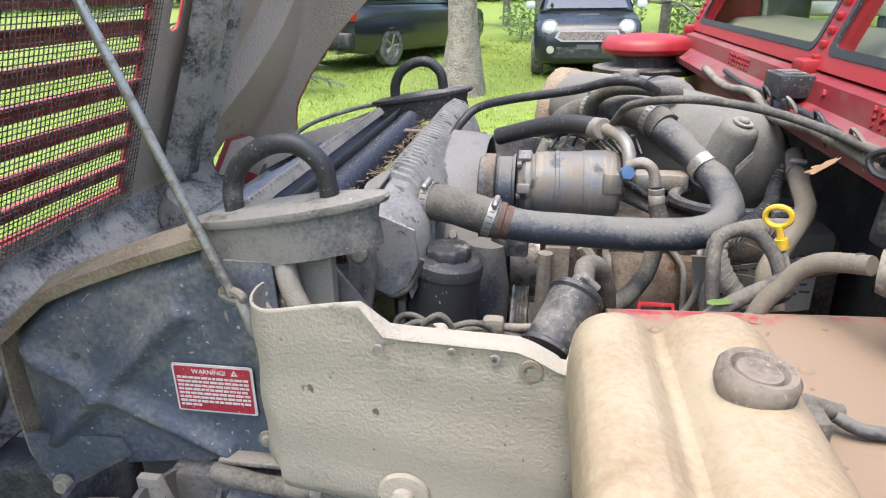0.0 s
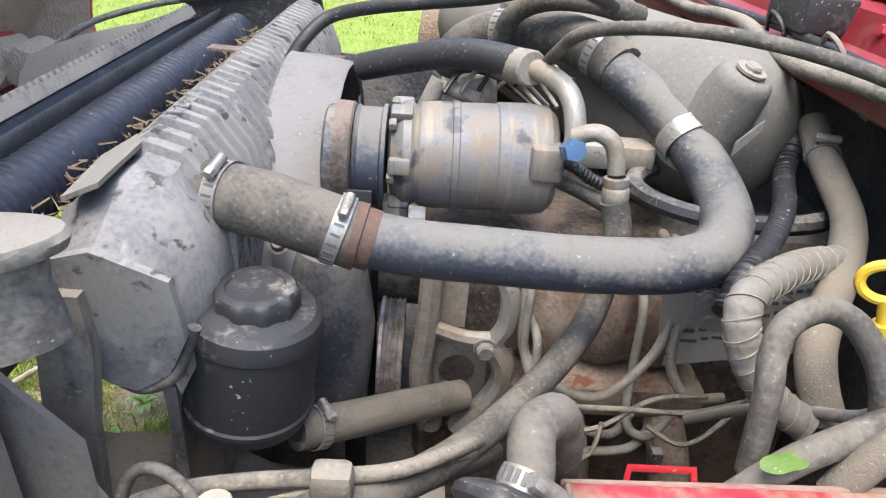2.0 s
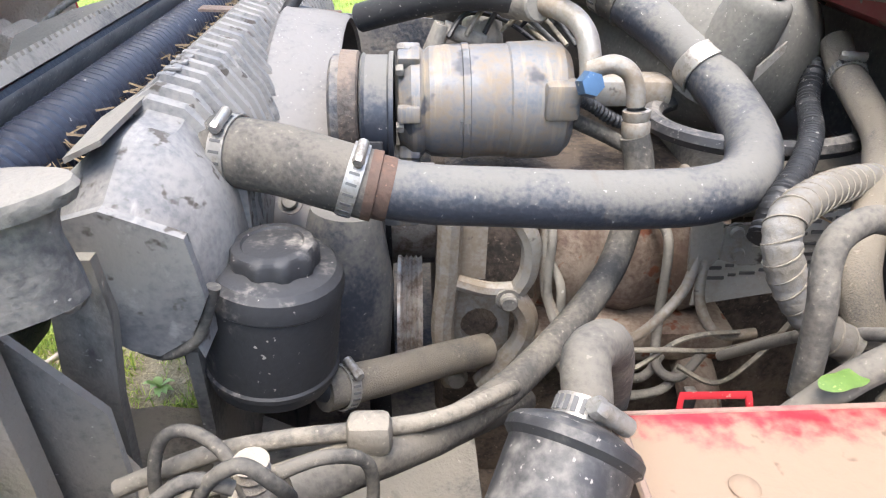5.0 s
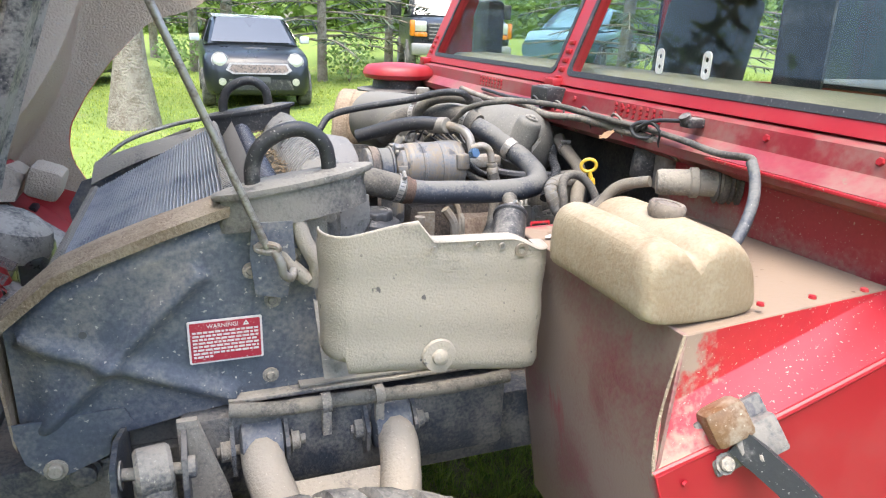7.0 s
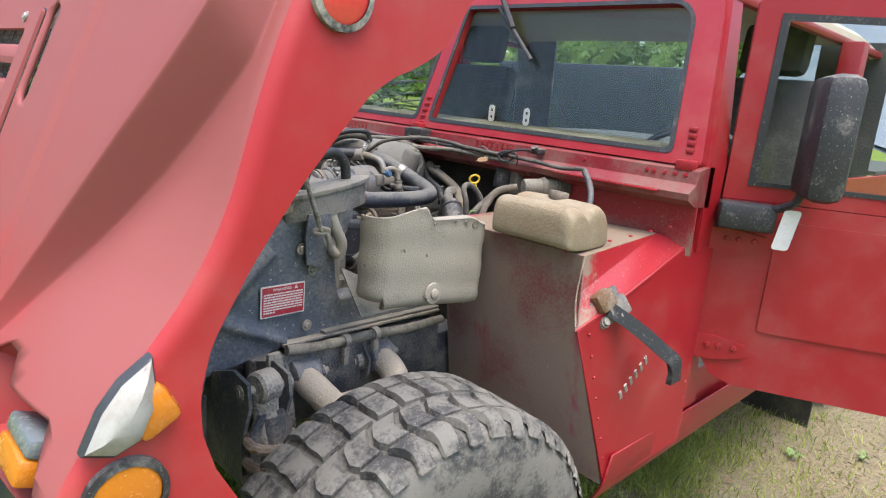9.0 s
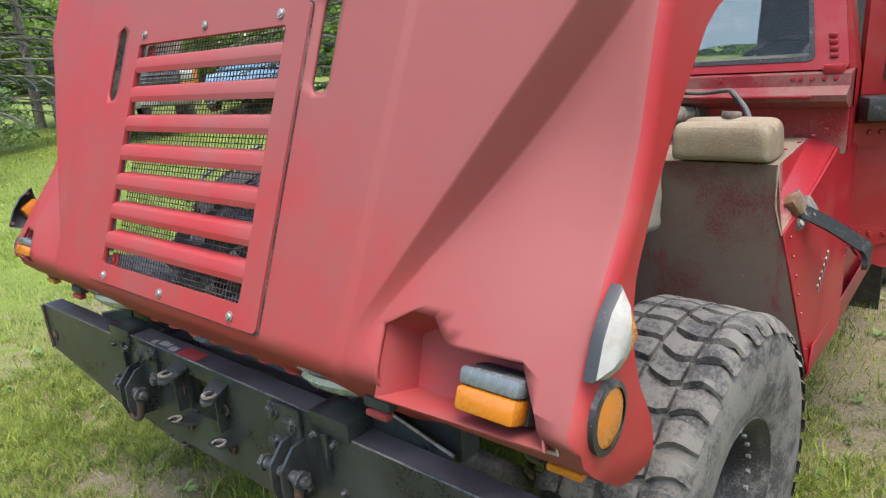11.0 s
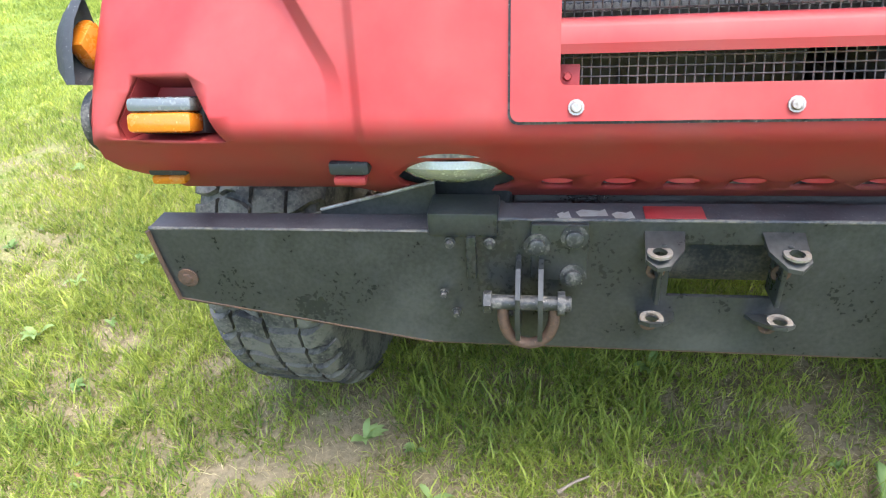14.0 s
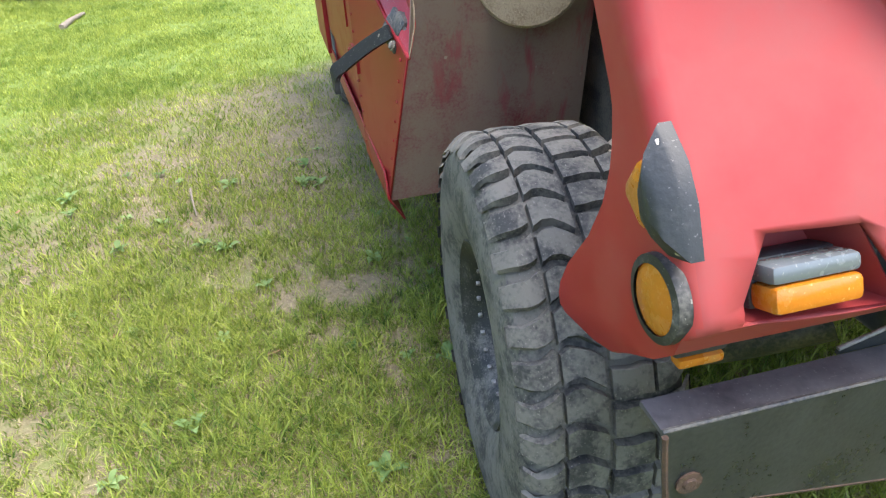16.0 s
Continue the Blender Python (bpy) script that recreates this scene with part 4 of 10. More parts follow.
    box(bm, (-0.03, -0.045, -0.004), (0.03, 0.045, 0.004), 0.002, Matrix.Translation(hood_at(s * 0.875, 0.89, -0.32)) @ Matrix.Rotation(HA, 4, "Y"))
    lb = part("latch_bracket", bm, "steel", hood, "bare steel latch bracket")
    bolts("latch_bolt", "steel", lb, [(hood_at(s * 0.875, 0.925 + dv, -0.295 + dw), HN) for dv, dw in ((0.0, 0.0), (0.03, 0.02), (-0.02, -0.02))], 0.007, 0.005)

# bumper
BX, BC = -0.598, 0.0
bm = bmesh.new()
outer = [(-0.985, 0.735), (-0.965, 0.590), (-0.50, 0.508), (0.50, 0.508), (0.965, 0.590), (0.985, 0.735), (0.490, 0.738), (0.485, 0.760), (-0.485, 0.760), (-0.490, 0.738)]
slab(bm, [(y + BC, z) for y, z in outer], lambda u, v, w: Vector((BX - w, u, v)), 0.008, [[(y + BC, z) for y, z in ((-0.055, 0.622), (0.105, 0.622), (0.105, 0.722), (-0.055, 0.722))][::-1]])
bumper = part("bumper", bm, "bumper", truck, "scuffed black steel winch bumper", 25)
for a, b, nm in (((-0.485, 0.485), 0.758, "bumper_top"), ((-0.985, -0.49), 0.734, "bumper_top"), ((0.49, 0.985), 0.734, "bumper_top")):
    bm = bmesh.new()
    rows = []
    for k in range(13):
        y = a[0] + (a[1] - a[0]) * k / 12 + BC
        x0 = BX
        rows.append([Vector((x0 + dx, y, b + dz)) for dx, dz in ((0.0, -0.006), (0.004, 0.002), (0.012, 0.004), (0.058, 0.004), (0.058, -0.004), (0.012, -0.004))])
    vr = grid_faces(bm, rows, True)
    bm.faces.new(vr[0])
    bm.faces.new(vr[-1])
    part(nm, bm, "bumper_lip", bumper)
for s in (-1, 1):
    bm = bmesh.new()
    tube(bm, [(BX - 0.004, s * 0.985, 0.735), (BX - 0.004, s * 0.976, 0.66), (BX - 0.004, s * 0.965, 0.590)], 0.0042, 6, 4, wobble=0.3)
    part("worn_end", bm, "rust", bumper, "scraped rusty end edge")
bm = bmesh.new()
for s in (-1, 1):
    tube(bm, [(BX + 0.003, s * 0.965, 0.589), (BX + 0.003, s * 0.73, 0.548), (BX + 0.003, s * 0.50, 0.507)], 0.0042, 6)
tube(bm, [(BX + 0.005, BC - 0.5, 0.506), (BX + 0.004, BC, 0.506), (BX + 0.005, BC + 0.5, 0.506)], 0.0036, 6)
part("lower_edge", bm, "rust", bumper, "rust-brown lower edge")
for y0, y1, z in ((-0.985, -0.49, 0.737), (-0.485, 0.485, 0.761), (0.49, 0.985, 0.737)):
    bm = bmesh.new()
    tube(bm, [(BX + 0.003, y0 + (y1 - y0) * k / 8, z) for k in range(9)], 0.0034, 6, 3, wobble=0.3)
    part("worn_edge", bm, "frame", bumper, "pale worn top edge")
for s in (-1, 1):
    bm = bmesh.new()
    box(bm, (BX - 0.006, min(s * 0.377, s * 0.49), 0.733), (BX + 0.065, max(s * 0.377, s * 0.49), 0.775), 0.004)
    part("corner_plate", bm, "bumper", bumper)
    bm = bmesh.new()
    box(bm, (BX - 0.010, BC + s * 0.290 - 0.055, 0.655), (BX, BC + s * 0.290 + 0.035, 0.760), 0.003)
    part("bolt_plate", bm, "bumper", bumper)
    bm = bmesh.new()
    box(bm, (BX - 0.012, BC + s * 0.421 - 0.008, 0.655), (BX, BC + s * 0.421 + 0.008, 0.735), 0.002)
    part("hook_strip", bm, "bumper", bumper)
    for y, z, r in ((0.257, 0.738, 0.014), (0.315, 0.722, 0.014), (0.257, 0.665, 0.014), (0.39, 0.725, 0.006), (0.455, 0.725, 0.006), (0.45, 0.585, 0.006), (0.36, 0.59, 0.006), (0.47, 0.625, 0.005)):
        bm = bmesh.new()
        hexbolt(bm, (BX - 0.010, BC + s * y, z), (-1, 0, 0), r, 0.010, r * 1.55)
        part("bolt", bm, "boltdark", bumper)
    bm = bmesh.new()
    hexbolt(bm, (BX - 0.001, s * 0.938, 0.637), (-1, 0, 0), 0.010, 0.004, 0.019)
    part("end_bolt", bm, "rust", bumper)
    # tow shackle
    yc = s * 0.327
    bm = bmesh.new()
    for dy in (-0.015, 0.021):
        slab(bm, [(0, 0.697), (-0.034, 0.692), (-0.068, 0.655), (-0.070, 0.600), (-0.060, 0.566), (0, 0.560)], lambda u, v, w, dy=dy: Vector((BX + u, yc + dy + w, v)), 0.008)
    sh = part("shackle_bracket", bm, "bumper", bumper, "black tow shackle bracket")
    bm = bmesh.new()
    rod(bm, (BX - 0.045, yc - 0.068, 0.634), (BX - 0.045, yc + 0.068, 0.634), 0.0125, 14, bevel=0.002)
    hexbolt(bm, (BX - 0.045, yc + 0.060, 0.634), (0, 1, 0), 0.019, 0.012)
    rod(bm, (BX - 0.045, yc - 0.058, 0.634), (BX - 0.045, yc - 0.046, 0.634), 0.020, 12)
    part("pin", bm, "boltdark", sh)
    bm = bmesh.new()
    tube(bm, [(BX - 0.045, yc - 0.040, 0.634), (BX - 0.048, yc - 0.041, 0.600), (BX - 0.048, yc - 0.029, 0.566), (BX - 0.048, yc, 0.552), (BX - 0.048, yc + 0.029, 0.566), (BX - 0.048, yc + 0.041, 0.600), (BX - 0.045, yc + 0.040, 0.634)], 0.0098, 10)
    part("bow", bm, "rust", sh, "rusty shackle bow")
# fairlead ears
for y, z, out in ((0.128, 0.715, 1), (-0.060, 0.715, -1), (0.128, 0.610, 1), (-0.060, 0.610, -1)):
    bm = bmesh.new()
    up = z > 0.66
    outl = [(0.0, -0.022), (0.0, 0.038), (-0.030, 0.034), (-0.056, 0.012), (-0.060, -0.008), (-0.046, -0.024)]
    hole = ellipse(-0.038, -0.003, 0.011, 0.011, 14)[::-1]
    slab(bm, outl, lambda u, v, w, y=y, z=z, out=out, up=up: Vector((BX + u, BC + y + v * out * -1, z + w + (0.03 if up else -0.02) * (1 + u / 0.06) - 0.0)), 0.007, [hole])
    ear = part("fairlead_ear", bm, "bumper", bumper)
    bm = bmesh.new()
    lathe(bm, [(0.011, 0.0), (0.019, 0.0), (0.019, 0.004), (0.011, 0.004)], (BX - 0.038, BC + y + 0.003 * out, z + (0.012 if up else -0.008)), (0, 0, 1), 18, False)
    part("eye_ring", bm, "alu", ear, "worn bright eye")
    bm = bmesh.new()
    lathe(bm, [(0.008, 0), (0.015, 0), (0.015, 0.004), (0.008, 0.004)], (BX - 0.003, BC + y, z - 0.040), (-1, 0, 0), 16, False)
    part("mount_hole", bm, "rust", bumper)
for y in (0.124, -0.058):
    bm = bmesh.new()
    box(bm, (BX - 0.026, BC + y - 0.004, 0.622), (BX + 0.03, BC + y + 0.004, 0.735), 0.002)
    part("fairlead_plate", bm, "bumper", bumper)
bm = bmesh.new()
box(bm, (BX + 0.006, 0.06, 0.7622), (BX + 0.045, 0.15, 0.7645), 0.001)
part("top_plate", bm, "red", bumper, "worn red paint patch")
for y0, y1, dx in ((0.165, 0.20, 0.010), (0.205, 0.255, 0.016), (0.262, 0.285, 0.008)):
    bm = bmesh.new()
    slab(bm, [(y0, dx), (y1 - 0.006, dx - 0.003), (y1, dx + 0.012), (y1 - 0.01, dx + 0.020), (y0 + 0.012, dx + 0.016), (y0 + 0.004, dx + 0.022)], lambda u, v, w: Vector((BX + v, u, 0.7622 + w)), 0.0012)
    part("paint_scuff", bm, "paper", bumper, "pale scuffed paint")

# frame, radiator support and front suspension
for s in (-1, 1):
    bm = bmesh.new()
    box(bm, (-0.53, s * 0.41 - 0.04, 0.60), (3.3, s * 0.41 + 0.04, 0.745), 0.006)
    part("frame_rail", bm, "frame", truck, "black dusty steel frame rail")
    bm = bmesh.new()
    box(bm, (-0.50, s * 0.52 - 0.16, 0.70), (-0.44, s * 0.52 + 0.05, 0.84), 0.01)
    part("frame_horn", bm, "bumper", truck)
for x in (0.35, 1.4):
    bm = bmesh.new()
    box(bm, (x, -0.369, 0.62), (x + 0.08, 0.369, 0.70), 0.006)
    part("cross_member", bm, "frame", truck)
bm = bmesh.new()
box(bm, (-0.50, -0.36, 0.66), (-0.42, 0.36, 0.735), 0.01)
part("cross_member", bm, "bumper", truck)
bm = bmesh.new()
box(bm, (-0.47, -0.33, 0.55), (-0.30, 0.33, 0.72), 0.04)
part("skid_housing", bm, "frame", truck)
for s in (-1, 1):
    bm = bmesh.new()
    slab(bm, [(s * 0.485, 0.735), (s * 0.69, 0.735), (s * 0.69, 0.742), (s * 0.485, 0.796)], lambda u, v, w: Vector((BX + 0.066 + w, u, v)), 0.005)
    gus = part("gusset", bm, "bumper", bumper)
    bm = bmesh.new()
    rod(bm, (BX + 0.063, s * 0.690, 0.744), (BX + 0.063, s * 0.485, 0.798), 0.0035, 8)
    part("cut_edge", bm, "steel", gus, "bright bare cut edge")
    bm = bmesh.new()
    pts = [Vector((-0.13 + 0.062 * math.cos(k * 0.45), s * 0.655 + 0.062 * math.sin(k * 0.45), 0.46 + k * 0.0033)) for k in range(84)]
    tube(bm, pts, 0.011, 8, 1)
    part("coil_spring", bm, "rusty_engine", truck, "rusty front coil spring")
    # upper control arm: two eyes and a bowed yoke
    bm = bmesh.new()
    for x in (0.03, 0.262):
        tube(bm, [(x, s * 0.475, 0.755), (x, s * 0.56, 0.742), (x + (0.03 if x < 0.1 else -0.03), s * 0.66, 0.69), (0.13 + (x - 0.146) * 0.3, s * 0.76, 0.655)], 0.036, 12, 6, wobble=0.05)
    arm = part("control_arm", bm, "tanarm", truck, "mud-caked upper control arm")
    bm = bmesh.new()
    slab(bm, [(0.045, 0.575), (0.247, 0.575), (0.215, 0.70), (0.165, 0.75), (0.127, 0.75), (0.077, 0.70)], lambda u, v, w: Vector((u, s * v, 0.722 - (v - 0.575) * 0.40 + w)), 0.012, [ellipse(0.146, 0.640, 0.045, 0.030, 20)[::-1]])
    part("arm_web", bm, "tanarm", arm, "caked web plate with an oval hole")
    for x in (0.03, 0.262):
        bm = bmesh.new()
        lathe(bm, [(0.0, -0.037), (0.030, -0.037), (0.044, -0.033), (0.046, -0.028), (0.043, -0.022), (0.043, 0.022), (0.046, 0.028), (0.044, 0.033), (0.030, 0.037), (0.0, 0.037)], (x, s * 0.495, 0.757), (1, 0, 0), 24, False)
        part("bushing", bm, "greyblue", arm, "scraped blue-grey bushing housing")
        for dx in (-0.045, 0.045):
            bm = bmesh.new()
            slab(bm, [(0.43, 0.70), (0.43, 0.80), (0.50, 0.80), (0.535, 0.765), (0.53, 0.72), (0.49, 0.69)], lambda u, v, w, x=x, dx=dx: Vector((x + dx + w, s * u, v)), 0.007)
            part("arm_bracket", bm, "frame", arm)
        bm = bmesh.new()
        rod(bm, (x - 0.075, s * 0.495, 0.752), (x + 0.075, s * 0.495, 0.752), 0.012, 12)
        hexbolt(bm, (x - 0.05, s * 0.495, 0.752), (-1, 0, 0), 0.021, 0.018, 0.026)
        hexbolt(bm, (x + 0.05, s * 0.495, 0.752), (1, 0, 0), 0.019, 0.014, 0.024)
        part("arm_bolt", bm, "tanarm", arm)
    bm = bmesh.new()
    lathe(bm, [(0.0, -0.026), (0.030, -0.026), (0.036, -0.020), (0.036, 0.020), (0.030, 0.026), (0, 0.026)], (-0.135, s * 0.605, 0.815), (1, 0.15, 0), 20, False)
    tube(bm, [(-0.135, s * 0.605, 0.805), (-0.134, s * 0.61, 0.75), (-0.133, s * 0.63, 0.68)], 0.030, 12, 4)
    part("shock_eye", bm, "tanarm", truck, "caked shock absorber eye")
    bm = bmesh.new()
    rod(bm, (-0.195, s * 0.600, 0.812), (-0.075, s * 0.612, 0.812), 0.010, 10)
    hexbolt(bm, (-0.178, s * 0.602, 0.812), (-1, 0, 0), 0.017, 0.014, 0.022)
    hexbolt(bm, (-0.090, s * 0.610, 0.812), (1, 0, 0), 0.017, 0.014, 0.022)
    part("shock_bolt", bm, "tanarm", truck)
    bm = bmesh.new()
    for x in (-0.182, -0.086):
        slab(bm, [(0.44, 0.60), (0.44, 0.80), (0.57, 0.85), (0.63, 0.84), (0.64, 0.79), (0.61, 0.70), (0.62, 0.60)], lambda u, v, w, x=x: Vector((x + w, s * u, v)), 0.008)
    slab(bm, [(-0.182, 0.58), (-0.082, 0.58), (-0.082, 0.73), (-0.105, 0.765), (-0.160, 0.765), (-0.182, 0.73)], lambda u, v, w: Vector((u, s * (0.635 + w), v)), 0.008)
    part("shock_tower", bm, "frame", truck, "black dusty shock tower bracket")
    for x, z in ((-0.26, 0.80), (-0.255, 0.73)):
        bm = bmesh.new()
        hexbolt(bm, (x, s * 0.455, z), (0, s, 0), 0.020, 0.016, 0.028)
        part("frame_bolt", bm, "frame", truck)
    bm = bmesh.new()
    slab(bm, [(-0.10, 0.86), (-0.07, 0.86), (-0.03, 0.72), (-0.01, 0.60), (-0.12, 0.60), (-0.10, 0.72)], lambda u, v, w: Vector((u, s * (0.56 + w), v)), 0.012)
    part("shock_bracket", bm, "tanarm", truck)
    bm = bmesh.new()
    rod(bm, (-0.125, s * 0.62, 0.75), (-0.13, s * 0.68, 0.45), 0.030, 14)
    part("shock_absorber", bm, "frame", truck)
    bm = bmesh.new()
    box(bm, (-0.10, s * 0.47 - 0.03, 0.66), (0.50, s * 0.47 + 0.02, 0.82), 0.012)
    part("frame_bracket", bm, "frame", truck)
    bm = bmesh.new()
    rod(bm, (0.02, s * 0.70, 0.50), (0.02, s * 0.90, 0.47), 0.06, 16)
    rod(bm, (0.02, s * 0.30, 0.55), (0.02, s * 0.78, 0.49), 0.03, 12)
    part("hub", bm, "frame", truck)
    bm = bmesh.new()
    tube(bm, [(-0.26, s * 0.40, 0.52), (-0.15, s * 0.60, 0.42), (0.02, s * 0.78, 0.34)], 0.035, 10)
    tube(bm, [(0.10, s * 0.40, 0.52), (0.0, s * 0.60, 0.42), (0.02, s * 0.78, 0.34)], 0.035, 10)
    part("lower_arm", bm, "frame", truck)
bm = bmesh.new()
tube(bm, [(-0.02, -0.505, 0.835), (0.06, -0.515, 0.83), (0.16, -0.52, 0.832), (0.26, -0.52, 0.828), (0.36, -0.515, 0.82), (0.50, -0.50, 0.815)], 0.013, 10, wobble=0.15)
har = part("wire_harness", bm, "wirewrap", truck, "dust-covered wiring harness")
for x in (0.14, 0.235):
    bm = bmesh.new()
    lathe(bm, [(0.014, -0.008), (0.018, -0.008), (0.018, 0.008), (0.014, 0.008)], (x, -0.52, 0.831), (1, 0, 0.05), 14, False)
    box(bm, (x - 0.008, -0.53, 0.77), (x + 0.008, -0.515, 0.82), 0.002)
    part("clip", bm, "tanarm", har)

# wheels
AXX, TR, TW = 0.085, 0.470, 0.165
WS, WY = 0.965, 0.93


def tyre_mesh():
    bm = bmesh.new()
    prof = [(0.215, -0.120), (0.225, -0.142), (0.26, -0.158), (0.32, -0.167), (0.38, -0.166), (0.415, -0.160), (0.436, -0.148), (0.447, -0.128), (0.452, -0.06), (0.453, 0.0)]
    full = prof + [(r, -h) for r, h in reversed(prof[:-1])]
    lathe(bm, full, (0, 0, 0), (0, 1, 0), 72, False)
    bmesh.ops.scale(bm, vec=(1, WY, 1), verts=bm.verts)
    return bm


def tread_mesh():
    """Rows of wavy blocks: two shoulders that reach over the edge, two rows between."""
    bm = bmesh.new()
    n = 42
    st = math.tau / n

    def wave(y):
        return 0.030 * math.sin(y / 0.165 * math.pi * 1.5) + 0.016 * math.cos(y / 0.165 * math.pi * 3)

    def block(t, ys, gap0, gap1, seed):
        lo, hi = [], []
        m = len(ys)
        for j, y in enumerate(ys):
            gap = gap0 + (gap1 - gap0) * j / (m - 1)
            a0, a1 = t + wave(y) + st * gap / 2, t + wave(y) + st * (1 - gap / 2)
            if seed % 2 and j == m // 2:
                a0 += st * 0.07
            over = max(0.0, abs(y) - 0.128)
            rr = TR - 0.004 * (abs(y) / 0.165) ** 2 - over * 0.55 - over ** 2 * 9
            r0 = 0.450 if abs(y) < 0.15 else 0.432
            edge = 0.003 if j in (0, m - 1) else 0.0
            lo.append([(r0, a0 - 0.006, y), (r0, a1 + 0.006, y)])
            hi.append([(rr - edge, a0 + 0.004, y), (rr - edge, a1 - 0.004, y)])
        def put(p):
            return bm.verts.new((p[0] * math.sin(p[1]), p[2], p[0] * math.cos(p[1])))
        L = [[put(p) for p in q] for q in lo]
        H = [[put(p) for p in q] for q in hi]
        for j in range(m - 1):
            bm.faces.new((H[j][0], H[j][1], H[j + 1][1], H[j + 1][0]))
            bm.faces.new((L[j][0], H[j][0], H[j + 1][0], L[j + 1][0]))
            bm.faces.new((L[j][1], H[j][1], H[j + 1][1], L[j + 1][1]))
        for j in (0, m - 1):
            bm.faces.new((L[j][0], L[j][1], H[j][1], H[j][0]))

    for k in range(n):
        t = k * st
        for s in (-1, 1):
            shift = st * 0.45 if s > 0 else 0.0
            block(t + shift, [s * y for y in (0.090, 0.106, 0.122, 0.140, 0.154 + 0.006 * (k % 2), 0.163 + 0.004 * (k % 2))], 0.26, 0.52 if k % 2 else 0.40, k)
            block(t + shift * 0.6 + st * 0.2, [s * y for y in (0.006, 0.024, 0.044, 0.064, 0.082)], 0.20, 0.24, k + 1)
    bmesh.ops.scale(bm, vec=(1, WY, 1), verts=bm.verts)
    return bm


def rim_mesh():
    bm = bmesh.new()
    prof = [(0.0, -0.055), (0.075, -0.060), (0.08, -0.045), (0.10, -0.030), (0.135, -0.020), (0.160, -0.035), (0.170, -0.075), (0.185, -0.110), (0.206, -0.122), (0.220, -0.134), (0.226, -0.128), (0.218, -0.10), (0.20, -0.05), (0.195, 0.10), (0.22, 0.13)]
    lathe(bm, prof, (0, 0, 0), (0, 1, 0), 48, False)
    return bm


wheel_proto = None
for x in (AXX, AXX + 3.30):
    for s in (-1, 1):
        ws = WS if s < 0 else WS + 0.015
        c = Vector((x - 0.012 - (0.018 if s > 0 else 0), s * 0.885 + (0.012 if s > 0 else 0), TR * ws - 0.058))
        wheel = new("wheel")
        wheel.parent = truck
        if wheel_proto is None:
            tyre = part("tyre", tyre_mesh(), "rubber", wheel, "worn block-tread off-road tyre", 30)
            tread = part("tread", tread_mesh(), "rubber", wheel, "", 30)
            tagged(tread, "worn chunky tread blocks", kind="stuff")
            rim = part("rim", rim_mesh(), "blackplastic", wheel, "dull black steel rim")
            bolts("wheel_nut", "steel", wheel, [((0.105 * math.cos(a), -0.030, 0.105 * math.sin(a)), (0, -1, 0)) for a in [k * math.tau / 8 for k in range(8)]], 0.011, 0.016, 0.016)
            bolts("rim_bolt", "steel", wheel, [((0.178 * math.cos(a), -0.090, 0.178 * math.sin(a)), (0, -1, 0)) for a in [k * math.tau / 24 for k in range(24)]], 0.007, 0.008)
            wheel_proto = list(wheel.children)
        else:
            for src in wheel_proto:
                o = src.copy()
                scene.collection.objects.link(o)
                o.parent = wheel
        wheel.matrix_basis = Matrix.Translation(c) @ Matrix.Rotation(radians(-4 if x < 1 else 0), 4, "Z") @ (Matrix.Rotation(math.pi, 4, "Z") if s > 0 else Matrix.Identity(4)) @ Matrix.Rotation(0.3 * s + x, 4, "Y") @ Matrix.Diagonal((ws, 1.0, ws, 1.0))


# body behind the engine bay; it sits a little to the right of the nose
BODY_Y = 0.045
before_body = set(truck.children)
def face_body(name, quads, mat, thick=0.006, label="", parent=truck):
    bm = bmesh.new()
    for q in quads:
        bm.faces.new([bm.verts.new(p) for p in q])
    bmesh.ops.remove_doubles(bm, verts=bm.verts, dist=0.0005)
    bmesh.ops.recalc_face_normals(bm, faces=bm.faces)
    stiffen(bm, thick)
    es = [e for e in bm.edges if len(e.link_faces) == 2 and e.calc_face_angle(0) > 0.5]
    bmesh.ops.bevel(bm, geom=es, offset=min(0.002, thick * 0.3), segments=1, affect="EDGES")
    return part(name, bm, mat, parent, label)


